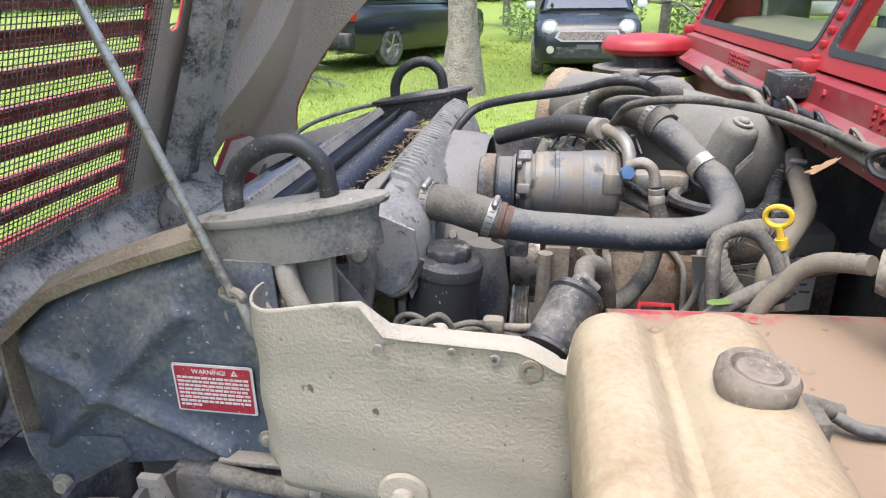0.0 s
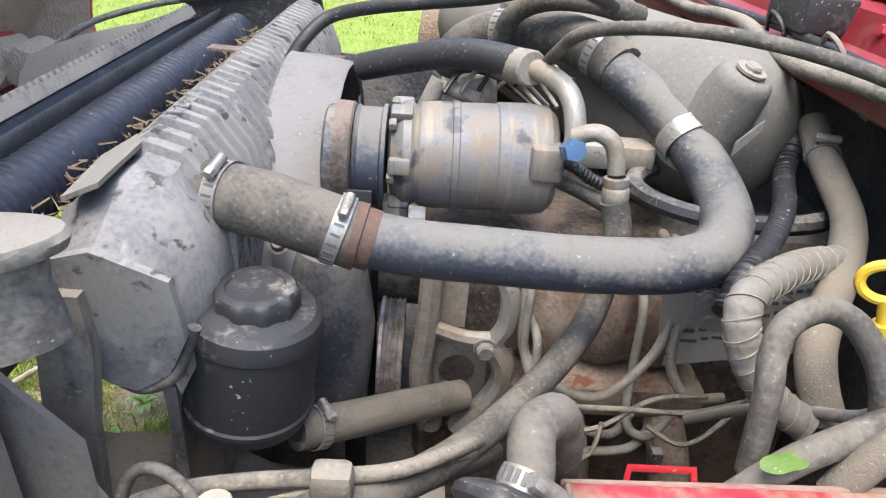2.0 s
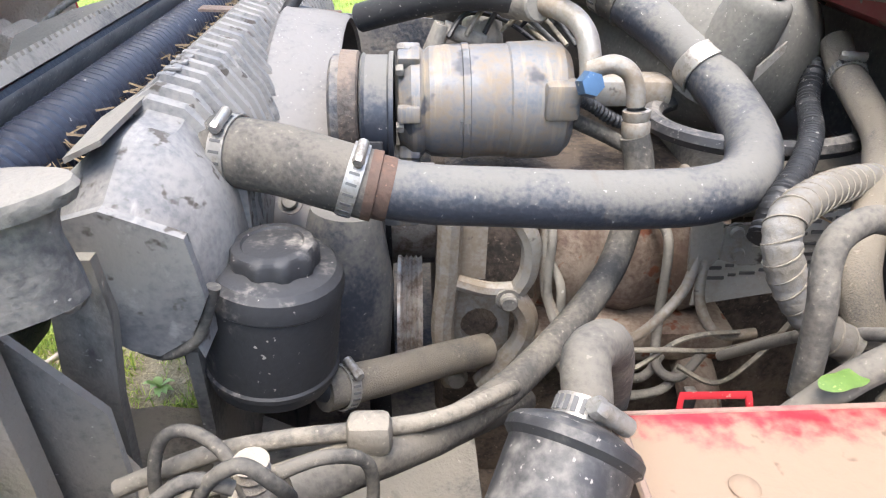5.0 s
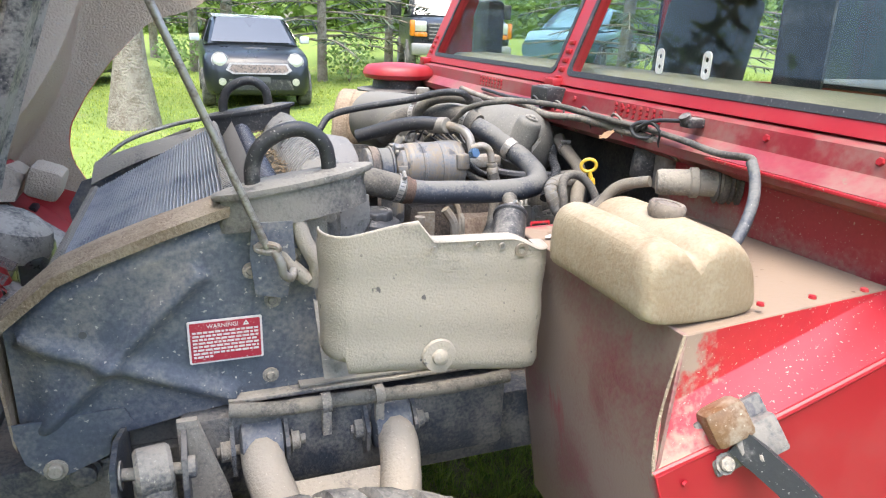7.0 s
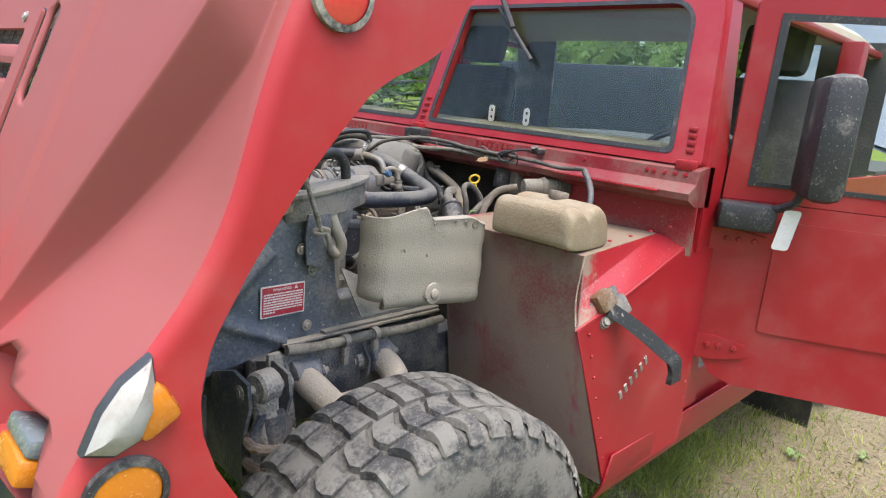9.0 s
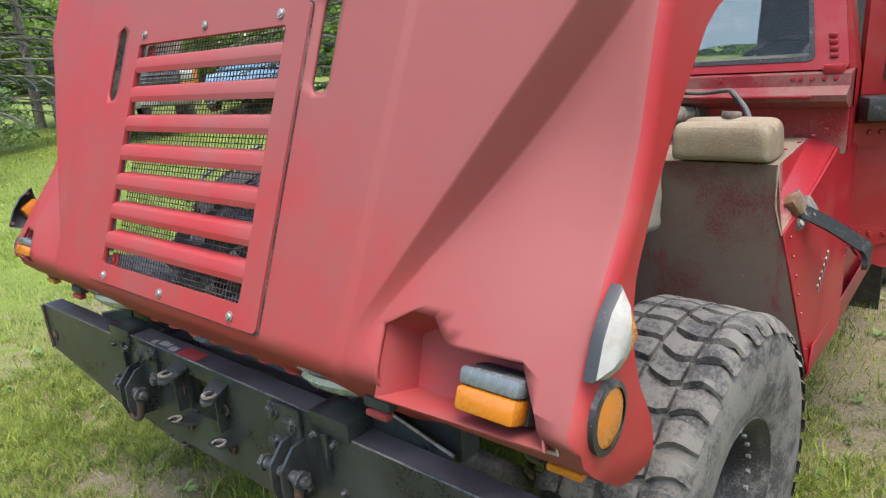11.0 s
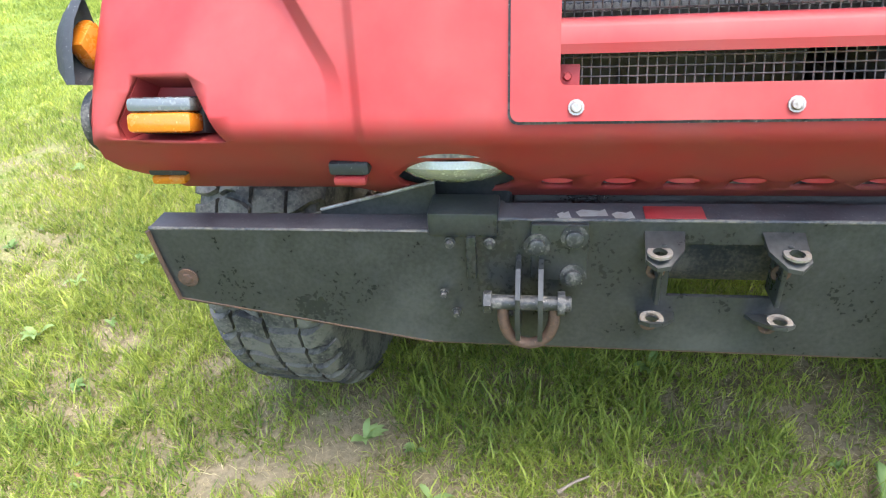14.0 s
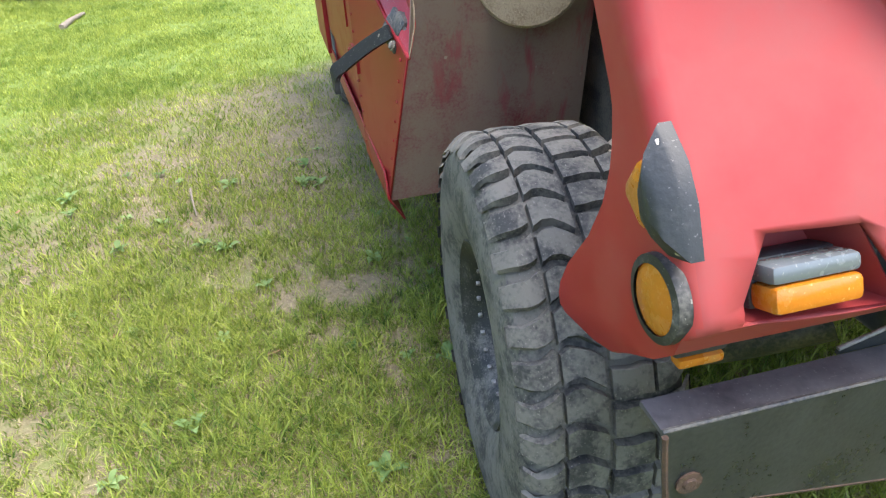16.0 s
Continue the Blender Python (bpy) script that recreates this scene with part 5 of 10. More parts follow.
for s in (-1, 1):
    A, N = (0.500, s * 0.995, 1.114), (0.462, s * 1.022, 0.940)
    B, C2 = (0.852, s * 0.991, 1.138), (0.900, s * 1.066, 1.122)
    Ai, Bi = (0.500, s * 0.525, 1.112), (0.875, s * 0.525, 1.120)
    face_body("splash_panel", [(A, N, (0.585, s * 1.085, 0.515), (0.60, s * 0.525, 0.515), Ai)], "red_mud", 0.006, "mud-streaked red wheel-well panel")
    face_body("fender_top", [(A, B, Bi, Ai)], "red_dusty", 0.006, "dust-covered red fender shelf")
    V = (0.480, s * 0.999, 1.020)
    face_body("fender_chamfer", [(A, V, B), (V, (0.466, s * 1.012, 0.975), N, (0.640, s * 1.046, 1.014), C2, B)], "red_chamfer", 0.006, "creased red chamfer, dusty and torn at the front")
    bm = bmesh.new()
    tube(bm, [A, V, (0.466, s * 1.012, 0.975), N], 0.0020, 8, 4, wobble=0.4)
    part("torn_edge", bm, "tanedge", truck, "torn fibreglass edge caked with dust")
    bm = bmesh.new()
    tube(bm, [N, (0.640, s * 1.046, 1.014), C2], 0.005, 8, 4)
    part("fender_ridge", bm, "red_body", truck, "raised red ridge")
    face_body("side_panel", [(N, (0.585, s * 1.085, 0.515), (0.985, s * 1.092, 0.515), (0.985, s * 1.092, 1.105), C2)], "red_body", 0.006, "red riveted cowl side panel")
    face_body("rocker", [((0.575, s * 1.095, 0.525), (2.62, s * 1.095, 0.525), (2.62, s * 1.05, 0.44), (0.60, s * 1.05, 0.44)), ((0.575, s * 1.095, 0.525), (2.62, s * 1.095, 0.525), (2.62, s * 1.095, 0.60), (0.60, s * 1.095, 0.60))], "red_body", 0.006)
    face_body("inner_wall", [((0.50, s * 0.525, 1.11), (0.60, s * 0.525, 0.515), (0.875, s * 0.525, 0.515), (0.875, s * 0.525, 1.12))], "red_mud", 0.005)
    bolts("rivet", "red_body", truck, [((0.965, s * 1.0945, 0.56 + k * 0.05), (0, s, 0)) for k in range(11)] + [((0.50 + 0.09 * f, s * (1.036 + 0.05 * f), 0.93 - 0.39 * f), (0, s, 0)) for f in [k / 7 for k in range(8)]], 0.0045, 0.002)
    bolts("shelf_rivet", "red_body", truck, [((0.50 + 0.32 * f, s * (0.94 + 0.10 * f), 1.111 + 0.055 * f), (0, 0, 1)) for f in [k / 5 for k in range(6)]], 0.0055, 0.002)
    # hood latch strap
    e1 = Vector((0.34, s * 0.05, 0.16)).normalized()
    en = Vector((-0.10, s * 0.85, 0.42)).normalized()
    e2 = en.cross(e1).normalized()
    if e2.z < 0:
        e2 = -e2
    q = Matrix.Translation((0.572, s * 1.030, 0.985)) @ Matrix((e1, e2, e1.cross(e2))).transposed().to_4x4()
    h = 1 if (e1.cross(e2)).dot(en) > 0 else -1
    bm = bmesh.new()
    box(bm, (-0.045, -0.040, -0.006), (0.050, 0.034, 0.006), 0.003, q)
    box(bm, (-0.012, -0.040, -0.010), (0.050, 0.010, 0.024), 0.005, q)
    lt = part("latch_base", bm, "frame", truck, "dusty black hood latch base")
    bm = bmesh.new()
    box(bm, (-0.036, -0.004, -0.012), (0.020, 0.046, 0.030), 0.010, q)
    part("latch_roller", bm, "amber_block" if s < 0 else "frame", lt, "amber-stained worn roller block")
    for x, y in ((-0.030, -0.026), (0.012, -0.030)):
        bm = bmesh.new()
        hexbolt(bm, q @ Vector((x, y, h * 0.006 if x < 0 else h * 0.023)), en, 0.010, 0.008, 0.014)
        part("latch_bolt", bm, "tanarm", lt)
    bm = bmesh.new()
    pts = [Vector((0.565, s * 1.045, 0.985)), Vector((0.605, s * 1.105, 0.945)), Vector((0.640, s * 1.160, 0.900)), Vector((0.655, s * 1.185, 0.876)), Vector((0.660, s * 1.189, 0.825))]
    path = spline(pts, 6)
    rows = []
    for i, p in enumerate(path):
        d = (path[min(i + 1, len(path) - 1)] - path[max(i - 1, 0)]).normalized()
        up = Vector((0.3, 0, 1))
        sd = d.cross(up).normalized()
        up = sd.cross(d)
        wv = 0.017 if i < len(path) - 3 else 0.022
        rows.append([p + sd * a * 0.007 + up * b * wv for a, b in ((-1, -1), (1, -1), (1, 1), (-1, 1))])
    vr = grid_faces(bm, rows, True)
    bm.faces.new(vr[0])
    bm.faces.new(vr[-1])
    part("latch_strap", bm, "black_rubber", lt, "black rubber T-handle strap")

# nameplate strokes on the left side: plain bars
for k in range(6):
    bm = bmesh.new()
    box(bm, (0, -0.004, 0), (0.011, 0.0, 0.026), 0.001, Matrix.Translation((0.592 + k * 0.021, -1.092, 0.757 + k * 0.0135)) @ Matrix.Rotation(radians(-30), 4, "Y"))
    part("nameplate_bar", bm, "steel", truck)

for s in (-1, 1):
    face_body("door_sill", [((0.98, s * 1.070, 0.52), (2.10, s * 1.070, 0.52), (2.10, s * 1.070, 0.70), (0.98, s * 1.070, 0.70))], "red_body", 0.006, "red door sill panel")
    face_body("pillar_foot", [((0.986, s * 1.085, 0.60), (1.10, s * 1.085, 0.60), (1.06, s * 1.085, 0.78), (1.02, s * 1.085, 0.86), (0.986, s * 1.085, 1.10))], "red_body", 0.006, "red foot of the door pillar")

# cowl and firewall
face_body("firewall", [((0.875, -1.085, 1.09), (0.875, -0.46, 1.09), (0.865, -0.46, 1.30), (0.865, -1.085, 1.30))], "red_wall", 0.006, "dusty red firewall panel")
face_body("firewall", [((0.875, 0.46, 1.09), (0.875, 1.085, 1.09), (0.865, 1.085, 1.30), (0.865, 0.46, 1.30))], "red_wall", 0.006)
face_body("engine_bulkhead", [((0.98, -0.46, 0.5), (0.98, 0.46, 0.5), (0.98, 0.46, 1.30), (0.98, -0.46, 1.30)), ((0.875, -0.46, 0.5), (0.98, -0.46, 0.5), (0.98, -0.46, 1.30), (0.875, -0.46, 1.30)), ((0.875, 0.46, 0.5), (0.98, 0.46, 0.5), (0.98, 0.46, 1.30), (0.875, 0.46, 1.30))], "interior", 0.006, "dark engine bulkhead")
bm = bmesh.new()
prof = [(0.845, 1.225), (0.800, 1.245), (0.797, 1.262), (0.835, 1.285), (0.842, 1.318), (0.885, 1.328), (0.93, 1.328), (0.93, 1.22)]
rows = [[Vector((x, y, z)) for x, z in prof] for y in [-1.085 + 2.17 * k / 24 for k in range(25)]]
vr = grid_faces(bm, rows, True)
bm.faces.new(vr[0])
bm.faces.new(vr[-1])
cowl = part("cowl", bm, "red_cowl", truck, "scuffed red cowl below the windshield")
bm = bmesh.new()
box(bm, (0.790, -1.00, 1.256), (0.84, -0.66, 1.261), 0.001)
part("cowl_ledge", bm, "red_chamfer", cowl, "dusty projecting lip")
bolts("cowl_rivet", "red_body", cowl, [((0.838, y0 + k * 0.022, 1.292 + r * 0.010), (-1, 0, 0.2)) for y0 in (-0.47, 0.28) for r in range(3) for k in range(8)], 0.005, 0.002)
bolts("cowl_bolt", "red_body", cowl, [((0.84, -1.05 + k * 0.03 if k < 4 else -0.94 + (k - 4) * 0.2, 1.305), (-1, 0, 0.2)) for k in range(9)], 0.0065, 0.003)

# windshield frame with two panes
WB, WT = Vector((0.875, 0, 1.328)), Vector((1.065, 0, 1.81))
wd_ = (WT - WB).normalized()
wn_ = Vector((-wd_.z, 0, wd_.x))


def shield(u, v, w):
    return WB + wd_ * v + wn_ * w + Vector((0, u * (1 - 0.17 * max(0.0, v)), 0))


WL = (WT - WB).length


def arched(u0, u1, v0, v1, r_low, r0, r1, n=6):
    """Rectangle whose two upper corners have radii of their own."""
    out = []
    for cu, cv, s, r in ((u1 - r1, v1 - r1, 0, r1), (u0 + r0, v1 - r0, 1, r0), (u0 + r_low, v0 + r_low, 2, r_low), (u1 - r_low, v0 + r_low, 3, r_low)):
        out += [(cu + r * math.cos((s + k / n) * math.pi / 2), cv + r * math.sin((s + k / n) * math.pi / 2)) for k in range(n + 1)]
    return out


bm = bmesh.new()
slab(bm, arched(-1.075, 1.075, -0.004, WL + 0.02, 0.02, 0.11, 0.11), lambda u, v, w: shield(u, v, w + 0.012), 0.034,
     [list(reversed(arched(-0.985, -0.036, 0.028, WL - 0.05, 0.02, 0.075, 0.02))), list(reversed(arched(0.036, 0.985, 0.028, WL - 0.05, 0.02, 0.02, 0.075)))])
wframe = part("windshield_frame", bm, "red_body", truck, "red riveted windshield frame", 20)
for a, b in ((-0.992, -0.029), (0.029, 0.992)):
    ra, rb = (0.080, 0.022) if a < -0.5 else (0.022, 0.080)
    bm = bmesh.new()
    slab(bm, arched(a, b, 0.021, WL - 0.043, 0.022, ra, rb), lambda u, v, w: shield(u, v, w - 0.004), 0.004)
    pane = part("windshield_pane", bm, "glass", wframe, "flat windshield pane")
    pane.visible_shadow = False
    bm = bmesh.new()
    slab(bm, arched(a, b, 0.021, WL - 0.043, 0.022, ra, rb), lambda u, v, w: shield(u, v, w + 0.014), 0.005, [list(reversed(arched(a + 0.014, b - 0.014, 0.035, WL - 0.057, 0.016, ra - 0.012, rb - 0.012)))])
    part("rubber_seal", bm, "black_rubber", wframe)
    bm = bmesh.new()
    wu = (a + b) / 2 + (0.30 if a < 0 else 0.28)
    rod(bm, shield(wu, WL - 0.02, 0.034), shield(wu - 0.10, WL - 0.14, 0.026), 0.010, 8)
    rod(bm, shield(wu, WL - 0.06, 0.022), shield(wu - 0.22, WL - 0.25, 0.020), 0.008, 8)
    part("wiper", bm, "black_rubber", wframe, "parked wiper arm")
bm = bmesh.new()
box(bm, (-0.006, -0.011, -0.006), (0.006, 0.011, 0.006), 0.003)
knuckle = part("hinge_knuckle", bm, "red_body", wframe, "red hinge knuckle")
spots = [(s * 1.040, 0.035 + k * 0.020) for s in (-1, 1) for k in range(4)] + [(0, 0.012 + k * 0.024) for k in range(5)]
for k, (u, v) in enumerate(spots):
    o = knuckle
    if k:
        o = knuckle.copy()
        scene.collection.objects.link(o)
    o.matrix_basis = Matrix.Translation(shield(u, v, 0.013))
for s in (-1, 0, 1):
    bm = bmesh.new()
    box(bm, (-0.018, -0.026, -0.014), (0.018, 0.026, 0.014), 0.006, Matrix.Translation(shield(s * 1.04, -0.006, 0.018)))
    part("hinge_block", bm, "red_body", wframe)

# cab shell
bm = bmesh.new()
rows = []
for k in range(9):
    x = 1.055 + k * 0.20
    rows.append([Vector((x, y, z + (0.02 if 1 <= k <= 7 else 0))) for y, z in ((-0.99, 1.77), (-0.98, 1.81), (-0.94, 1.838), (-0.5, 1.850), (0.5, 1.850), (0.94, 1.838), (0.98, 1.81), (0.99, 1.77))])
grid_faces(bm, rows)
bmesh.ops.recalc_face_normals(bm, faces=bm.faces)
stiffen(bm, 0.02)
part("roof", bm, "roofcream", truck, "sun-faded cream and red hardtop roof")
for s in (-1, 1):
    bm = bmesh.new()
    box(bm, (1.05, s * 0.985 - 0.02, 1.77), (2.70, s * 0.985 + 0.012, 1.80), 0.008)
    box(bm, (2.08, s * 1.03 - 0.05, 0.60), (2.16, s * 1.03 + 0.03, 1.78), 0.008)
    slab(bm, [(0.905, 1.10), (0.985, 1.10), (1.0, 1.33), (1.125, 1.80), (1.06, 1.80), (0.90, 1.33)], lambda u, v, w: Vector((u, s * (1.085 + w - 0.19 * max(0, v - 1.33)), v)), 0.03)
    part("door_frame", bm, "red_body", truck, "red door opening frame")
face_body("cab_floor", [((0.98, -1.05, 0.62), (0.98, 1.05, 0.62), (2.7, 1.05, 0.62), (2.7, -1.05, 0.62))], "interior", 0.02)
face_body("rear_wall", [((2.7, -1.05, 0.62), (2.7, 1.05, 0.62), (2.7, 1.05, 1.18), (2.7, -1.05, 1.18)), ((2.7, -1.05, 1.18), (2.7, -0.75, 1.18), (2.68, -0.75, 1.84), (2.68, -1.05, 1.84)), ((2.7, 0.75, 1.18), (2.7, 1.05, 1.18), (2.68, 1.05, 1.84), (2.68, 0.75, 1.84))], "interior", 0.02)
bm = bmesh.new()
slab(bm, rounded(-0.76, 0.76, 1.17, 1.84, 0.02), lambda u, v, w: Vector((2.69 + w, u, v)), 0.004)
rg = part("rear_window", bm, "glass", truck, "rear cab window")
rg.visible_shadow = False
bm = bmesh.new()
prof = [(0.93, 1.33), (0.99, 1.365), (1.12, 1.37), (1.22, 1.345), (1.24, 1.25), (1.20, 1.02), (0.985, 1.0)]
vr = grid_faces(bm, [[Vector((x, y, z)) for x, z in prof] for y in (-1.04, -0.5, 0, 0.5, 1.04)])
part("dashboard", bm, "interior_tan", truck, "tan dashboard top")
bm = bmesh.new()
for s in (-1, 1):
    lathe(bm, [(0.0, 0), (0.01, 0), (0.01, 0.3)], (0.99, s * 0.2, 1.32), (0.1, 0, 1), 6, False)
bm.free()
for k, y in enumerate((-0.20, -0.36)):
    bm = bmesh.new()
    slab(bm, rounded(-0.013, 0.013, -0.03, 0.03, 0.012), lambda u, v, w: Vector((1.03 + w, y + u, 1.40 + v)), 0.003, [list(reversed(ellipse(0, 0.012, 0.006, 0.006, 10))), list(reversed(ellipse(0, -0.012, 0.006, 0.006, 10)))])
    part("dash_tab", bm, "white", truck, "white slotted tab on the dashboard")
for s in (-1, 1):
    bm = bmesh.new()
    box(bm, (1.45, s * 0.78 - 0.24, 0.95), (1.95, s * 0.78 + 0.24, 1.08), 0.04)
    seat = part("seat", bm, "interior", truck, "dark high-backed cab seat")
    bm = bmesh.new()
    box(bm, (-0.06, -0.24, 0), (0.06, 0.24, 0.58), 0.04, Matrix.Translation((1.93, s * 0.78, 1.05)) @ Matrix.Rotation(radians(10), 4, "Y"))
    part("backrest", bm, "interior", seat)
    bm = bmesh.new()
    box(bm, (-0.05, -0.13, 0.60), (0.05, 0.13, 0.80), 0.035, Matrix.Translation((1.93, s * 0.78, 1.05)) @ Matrix.Rotation(radians(10), 4, "Y"))
    part("headrest", bm, "interior", seat)
bm = bmesh.new()
box(bm, (1.0, -0.42, 0.62), (2.65, 0.42, 1.16), 0.05)
part("engine_tunnel", bm, "interior", truck, "wide dark engine tunnel")
bm = bmesh.new()
cw = Vector((1.33, -0.80, 1.27))
wheel_ax = Vector((-0.75, 0, 0.6)).normalized()
_, e1, e2 = frame_of(wheel_ax)
tube(bm, [cw + (e1 * math.cos(a) + e2 * math.sin(a)) * 0.19 for a in [k * math.tau / 20 for k in range(20)]], 0.013, 8, 2, closed=True)
for k in range(3):
    a = k * math.tau / 3
    rod(bm, cw, cw + (e1 * math.cos(a) + e2 * math.sin(a)) * 0.19, 0.012, 8)
part("steering_wheel", bm, "blackplastic", truck)

# doors: the left one stands open
def door(s, angle):
    m = Matrix.Translation((0.995, s * 1.092, 0)) @ Matrix.Rotation(-s * -radians(angle), 4, "Z")

    def at(u, v, w):
        return m @ Vector((u, s * w, v))

    d = new("door")
    d.parent = truck
    d["label"] = "red truck door standing open" if angle else "closed red truck door"
    bm = bmesh.new()
    slab(bm, [(0.0, 0.86), (0.015, 0.79), (0.05, 0.74), (0.11, 0.715), (1.05, 0.70), (1.08, 0.73), (1.08, 1.245), (0.0, 1.245)], lambda u, v, w: at(u, v, w), 0.05)
    part("door_skin", bm, "red_body", d)
    bm = bmesh.new()
    slab(bm, rounded(0.15, 1.0, 0.885, 1.20, 0.015), lambda u, v, w: at(u, v, w + 0.006), 0.012)
    part("door_panel", bm, "red_body", d)
    bm = bmesh.new()
    slab(bm, [(0.0, 1.247), (1.08, 1.247), (1.08, 1.79), (0.05, 1.79), (0.02, 1.78), (0.005, 1.755)], lambda u, v, w: at(u, v, w - 0.004), 0.04, [[(0.06, 1.292), (0.066, 1.71), (0.075, 1.725), (1.01, 1.725), (1.01, 1.292)][::-1]])
    part("window_frame", bm, "red_body", d)
    bm = bmesh.new()
    slab(bm, [(0.056, 1.288), (0.062, 1.73), (1.015, 1.73), (1.015, 1.288)], lambda u, v, w: at(u, v, w - 0.02), 0.004)
    g = part("door_glass", bm, "glass", d)
    g.visible_shadow = False
    bm = bmesh.new()
    slab(bm, [(0.056, 1.288), (0.062, 1.73), (1.015, 1.73), (1.015, 1.288)], lambda u, v, w: at(u, v, w - 0.001), 0.006, [[(0.076, 1.30), (0.082, 1.712), (1.0, 1.712), (1.0, 1.30)][::-1]])
    part("window_seal", bm, "black_rubber", d)
    for z in (0.82, 1.13):
        bm = bmesh.new()
        slab(bm, [(-0.05, z - 0.035), (0.05, z - 0.035), (0.13, z - 0.02), (0.13, z + 0.02), (0.05, z + 0.035), (-0.05, z + 0.035)], lambda u, v, w: at(u, v, w + 0.009), 0.009)
        for u in (0.03, 0.06, 0.10):
            hexbolt(bm, at(u, z + 0.008, 0.009), m.to_3x3() @ Vector((0, s, 0)), 0.008, 0.005)
        part("hinge", bm, "red_body", d)
    # mirror on its arm
    bm = bmesh.new()
    box(bm, (-0.01, min(s * 0.0, s * 0.085), 1.175), (0.13, max(s * 0.0, s * 0.085), 1.245), 0.01, m)
    part("mirror_arm", bm, "black_rubber", d, "black mirror bracket")
    bm = bmesh.new()
    tube(bm, [m @ Vector(p) for p in ((0.10, s * 0.06, 1.23), (0.14, s * 0.09, 1.25), (0.16, s * 0.11, 1.27), (0.17, s * 0.118, 1.32))], 0.011, 8)
    part("mirror_stay", bm, "black_rubber", d)
    bm = bmesh.new()
    box(bm, (-0.05, -0.10, -0.14), (0.04, 0.10, 0.16), 0.03, m @ Matrix.Translation((0.20, s * 0.118, 1.42)))
    part("mirror_head", bm, "blackplastic", d, "black square door mirror")
    bm = bmesh.new()
    slab(bm, rounded(0.285, 0.325, 1.08, 1.185, 0.008), lambda u, v, w: at(u - 0.16 + (v - 1.08) * 0.15, v + 0.06, w + 0.098), 0.002)
    part("paper_tag", bm, "white", d, "white paper tag")
    bm = bmesh.new()
    box(bm, (0.90, -0.012, 1.10), (1.02, 0.02, 1.15), 0.008, m)
    part("door_handle", bm, "blackplastic", d)
    return d


door(-1, 62)
door(1, 0)
# rear body sides
for s in (-1, 1):
    face_body("rear_side", [((2.10, s * 1.09, 0.58), (2.62, s * 1.09, 0.58), (2.75, s * 1.09, 1.05), (3.70, s * 1.09, 1.05), (4.05, s * 1.09, 0.70), (4.05, s * 1.09, 1.26), (2.10, s * 1.09, 1.26))], "red_body", 0.02)
face_body("cargo_top", [((2.72, -1.08, 1.26), (2.72, 1.08, 1.26), (4.05, 1.08, 1.26), (4.05, -1.08, 1.26))], "interior", 0.02)

for o in truck.children:
    if o not in before_body:
        o.matrix_basis = Matrix.Translation((0, BODY_Y, 0)) @ o.matrix_basis

# ---- engine bay ----
def hose(name, pts, r, mat, label="", n=12, sub=8, **kw):
    bm = bmesh.new()
    tube(bm, pts, r, n, sub, **kw)
    return part(name, bm, mat, truck, label, 60)


# radiator stack lying back across the nose
RA = math.atan2(1.185 - 1.005, 0.03 + 0.30)


def rad(u, y, w):
    """u back along the sloping core, w above it."""
    c, s = math.cos(RA), math.sin(RA)
    return Vector((-0.30 + u * c - w * s, y, 1.005 + u * s + w * c))


bm = bmesh.new()
slab(bm, [(0.0, -0.40), (0.36, -0.40), (0.36, 0.40), (0.0, 0.40)], lambda u, v, w: rad(u, v, w - 0.006), 0.05)
core = part("condenser_core", bm, "fins", truck, "blue-black finned condenser, dusty and bent", 30)
bm = bmesh.new()
for k in range(46):
    u = 0.016 + k * 0.328 / 45
    rows = []
    for j in range(15):
        y = -0.395 + 0.79 * j / 14
        du = 0.0010 * noise.noise(Vector((k * 1.3, j * 0.7, 2.0)))
        h = 0.0075 + 0.0016 * noise.noise(Vector((k * 0.9, j * 1.1, 5.0)))
        rows.append([rad(u + du - 0.0017, y, -0.006), rad(u + du - 0.0012, y, h), rad(u + du + 0.0012, y, h), rad(u + du + 0.0017, y, -0.006)])
    grid_faces(bm, rows)
tagged(part("condenser_finning", bm, "finedge", core, "", 50), "dusty thin blue-black fins", kind="stuff")
for u in (0.004, 0.356):
    bm = bmesh.new()
    q_edge = [rad(u + du, y, w) for y in (-0.405, 0.405) for du, w in ((-0.010, -0.004), (-0.010, 0.010), (0.010, 0.010), (0.010, -0.004))]
    vs_e = [bm.verts.new(p) for p in q_edge]
    for j in range(4):
        bm.faces.new((vs_e[j], vs_e[(j + 1) % 4], vs_e[4 + (j + 1) % 4], vs_e[4 + j]))
    for k in range(58):
        p = rad(u, -0.400 + k * 0.014, 0.011)
        box(bm, (-0.008, -0.0042, -0.003), (0.008, 0.0042, 0.004), 0.001, Matrix.Translation(p) @ Matrix.Rotation(-RA, 4, "Y"))
    part("condenser_edge", bm, "grime", core, "crimped metal edge")
# cross tubes and rails in front of and above the core
bm = bmesh.new()
slab(bm, [(-0.42, -0.025), (0.42, -0.025), (0.42, 0.03), (-0.42, 0.03)], lambda u, v, w: Vector((0.045 + v * 0.5, u, 1.165 + v * 0.75 + w)), 0.006)
part("support_rail", bm, "shroud", truck, "flat black cross rail")
bm = bmesh.new()
rows = []
for k in range(261):
    y = -0.36 + k * 0.80 / 260
    rr = 1.0 if k % 4 < 2 else 0.86
    rows.append([Vector((0.085 + 0.027 * rr * math.cos(a), y, 1.150 + 0.031 * rr * math.sin(a))) for a in [j * math.tau / 12 for j in range(12)]])
vr = grid_faces(bm, rows, True)
bm.faces.new(vr[0])
bm.faces.new(vr[-1])
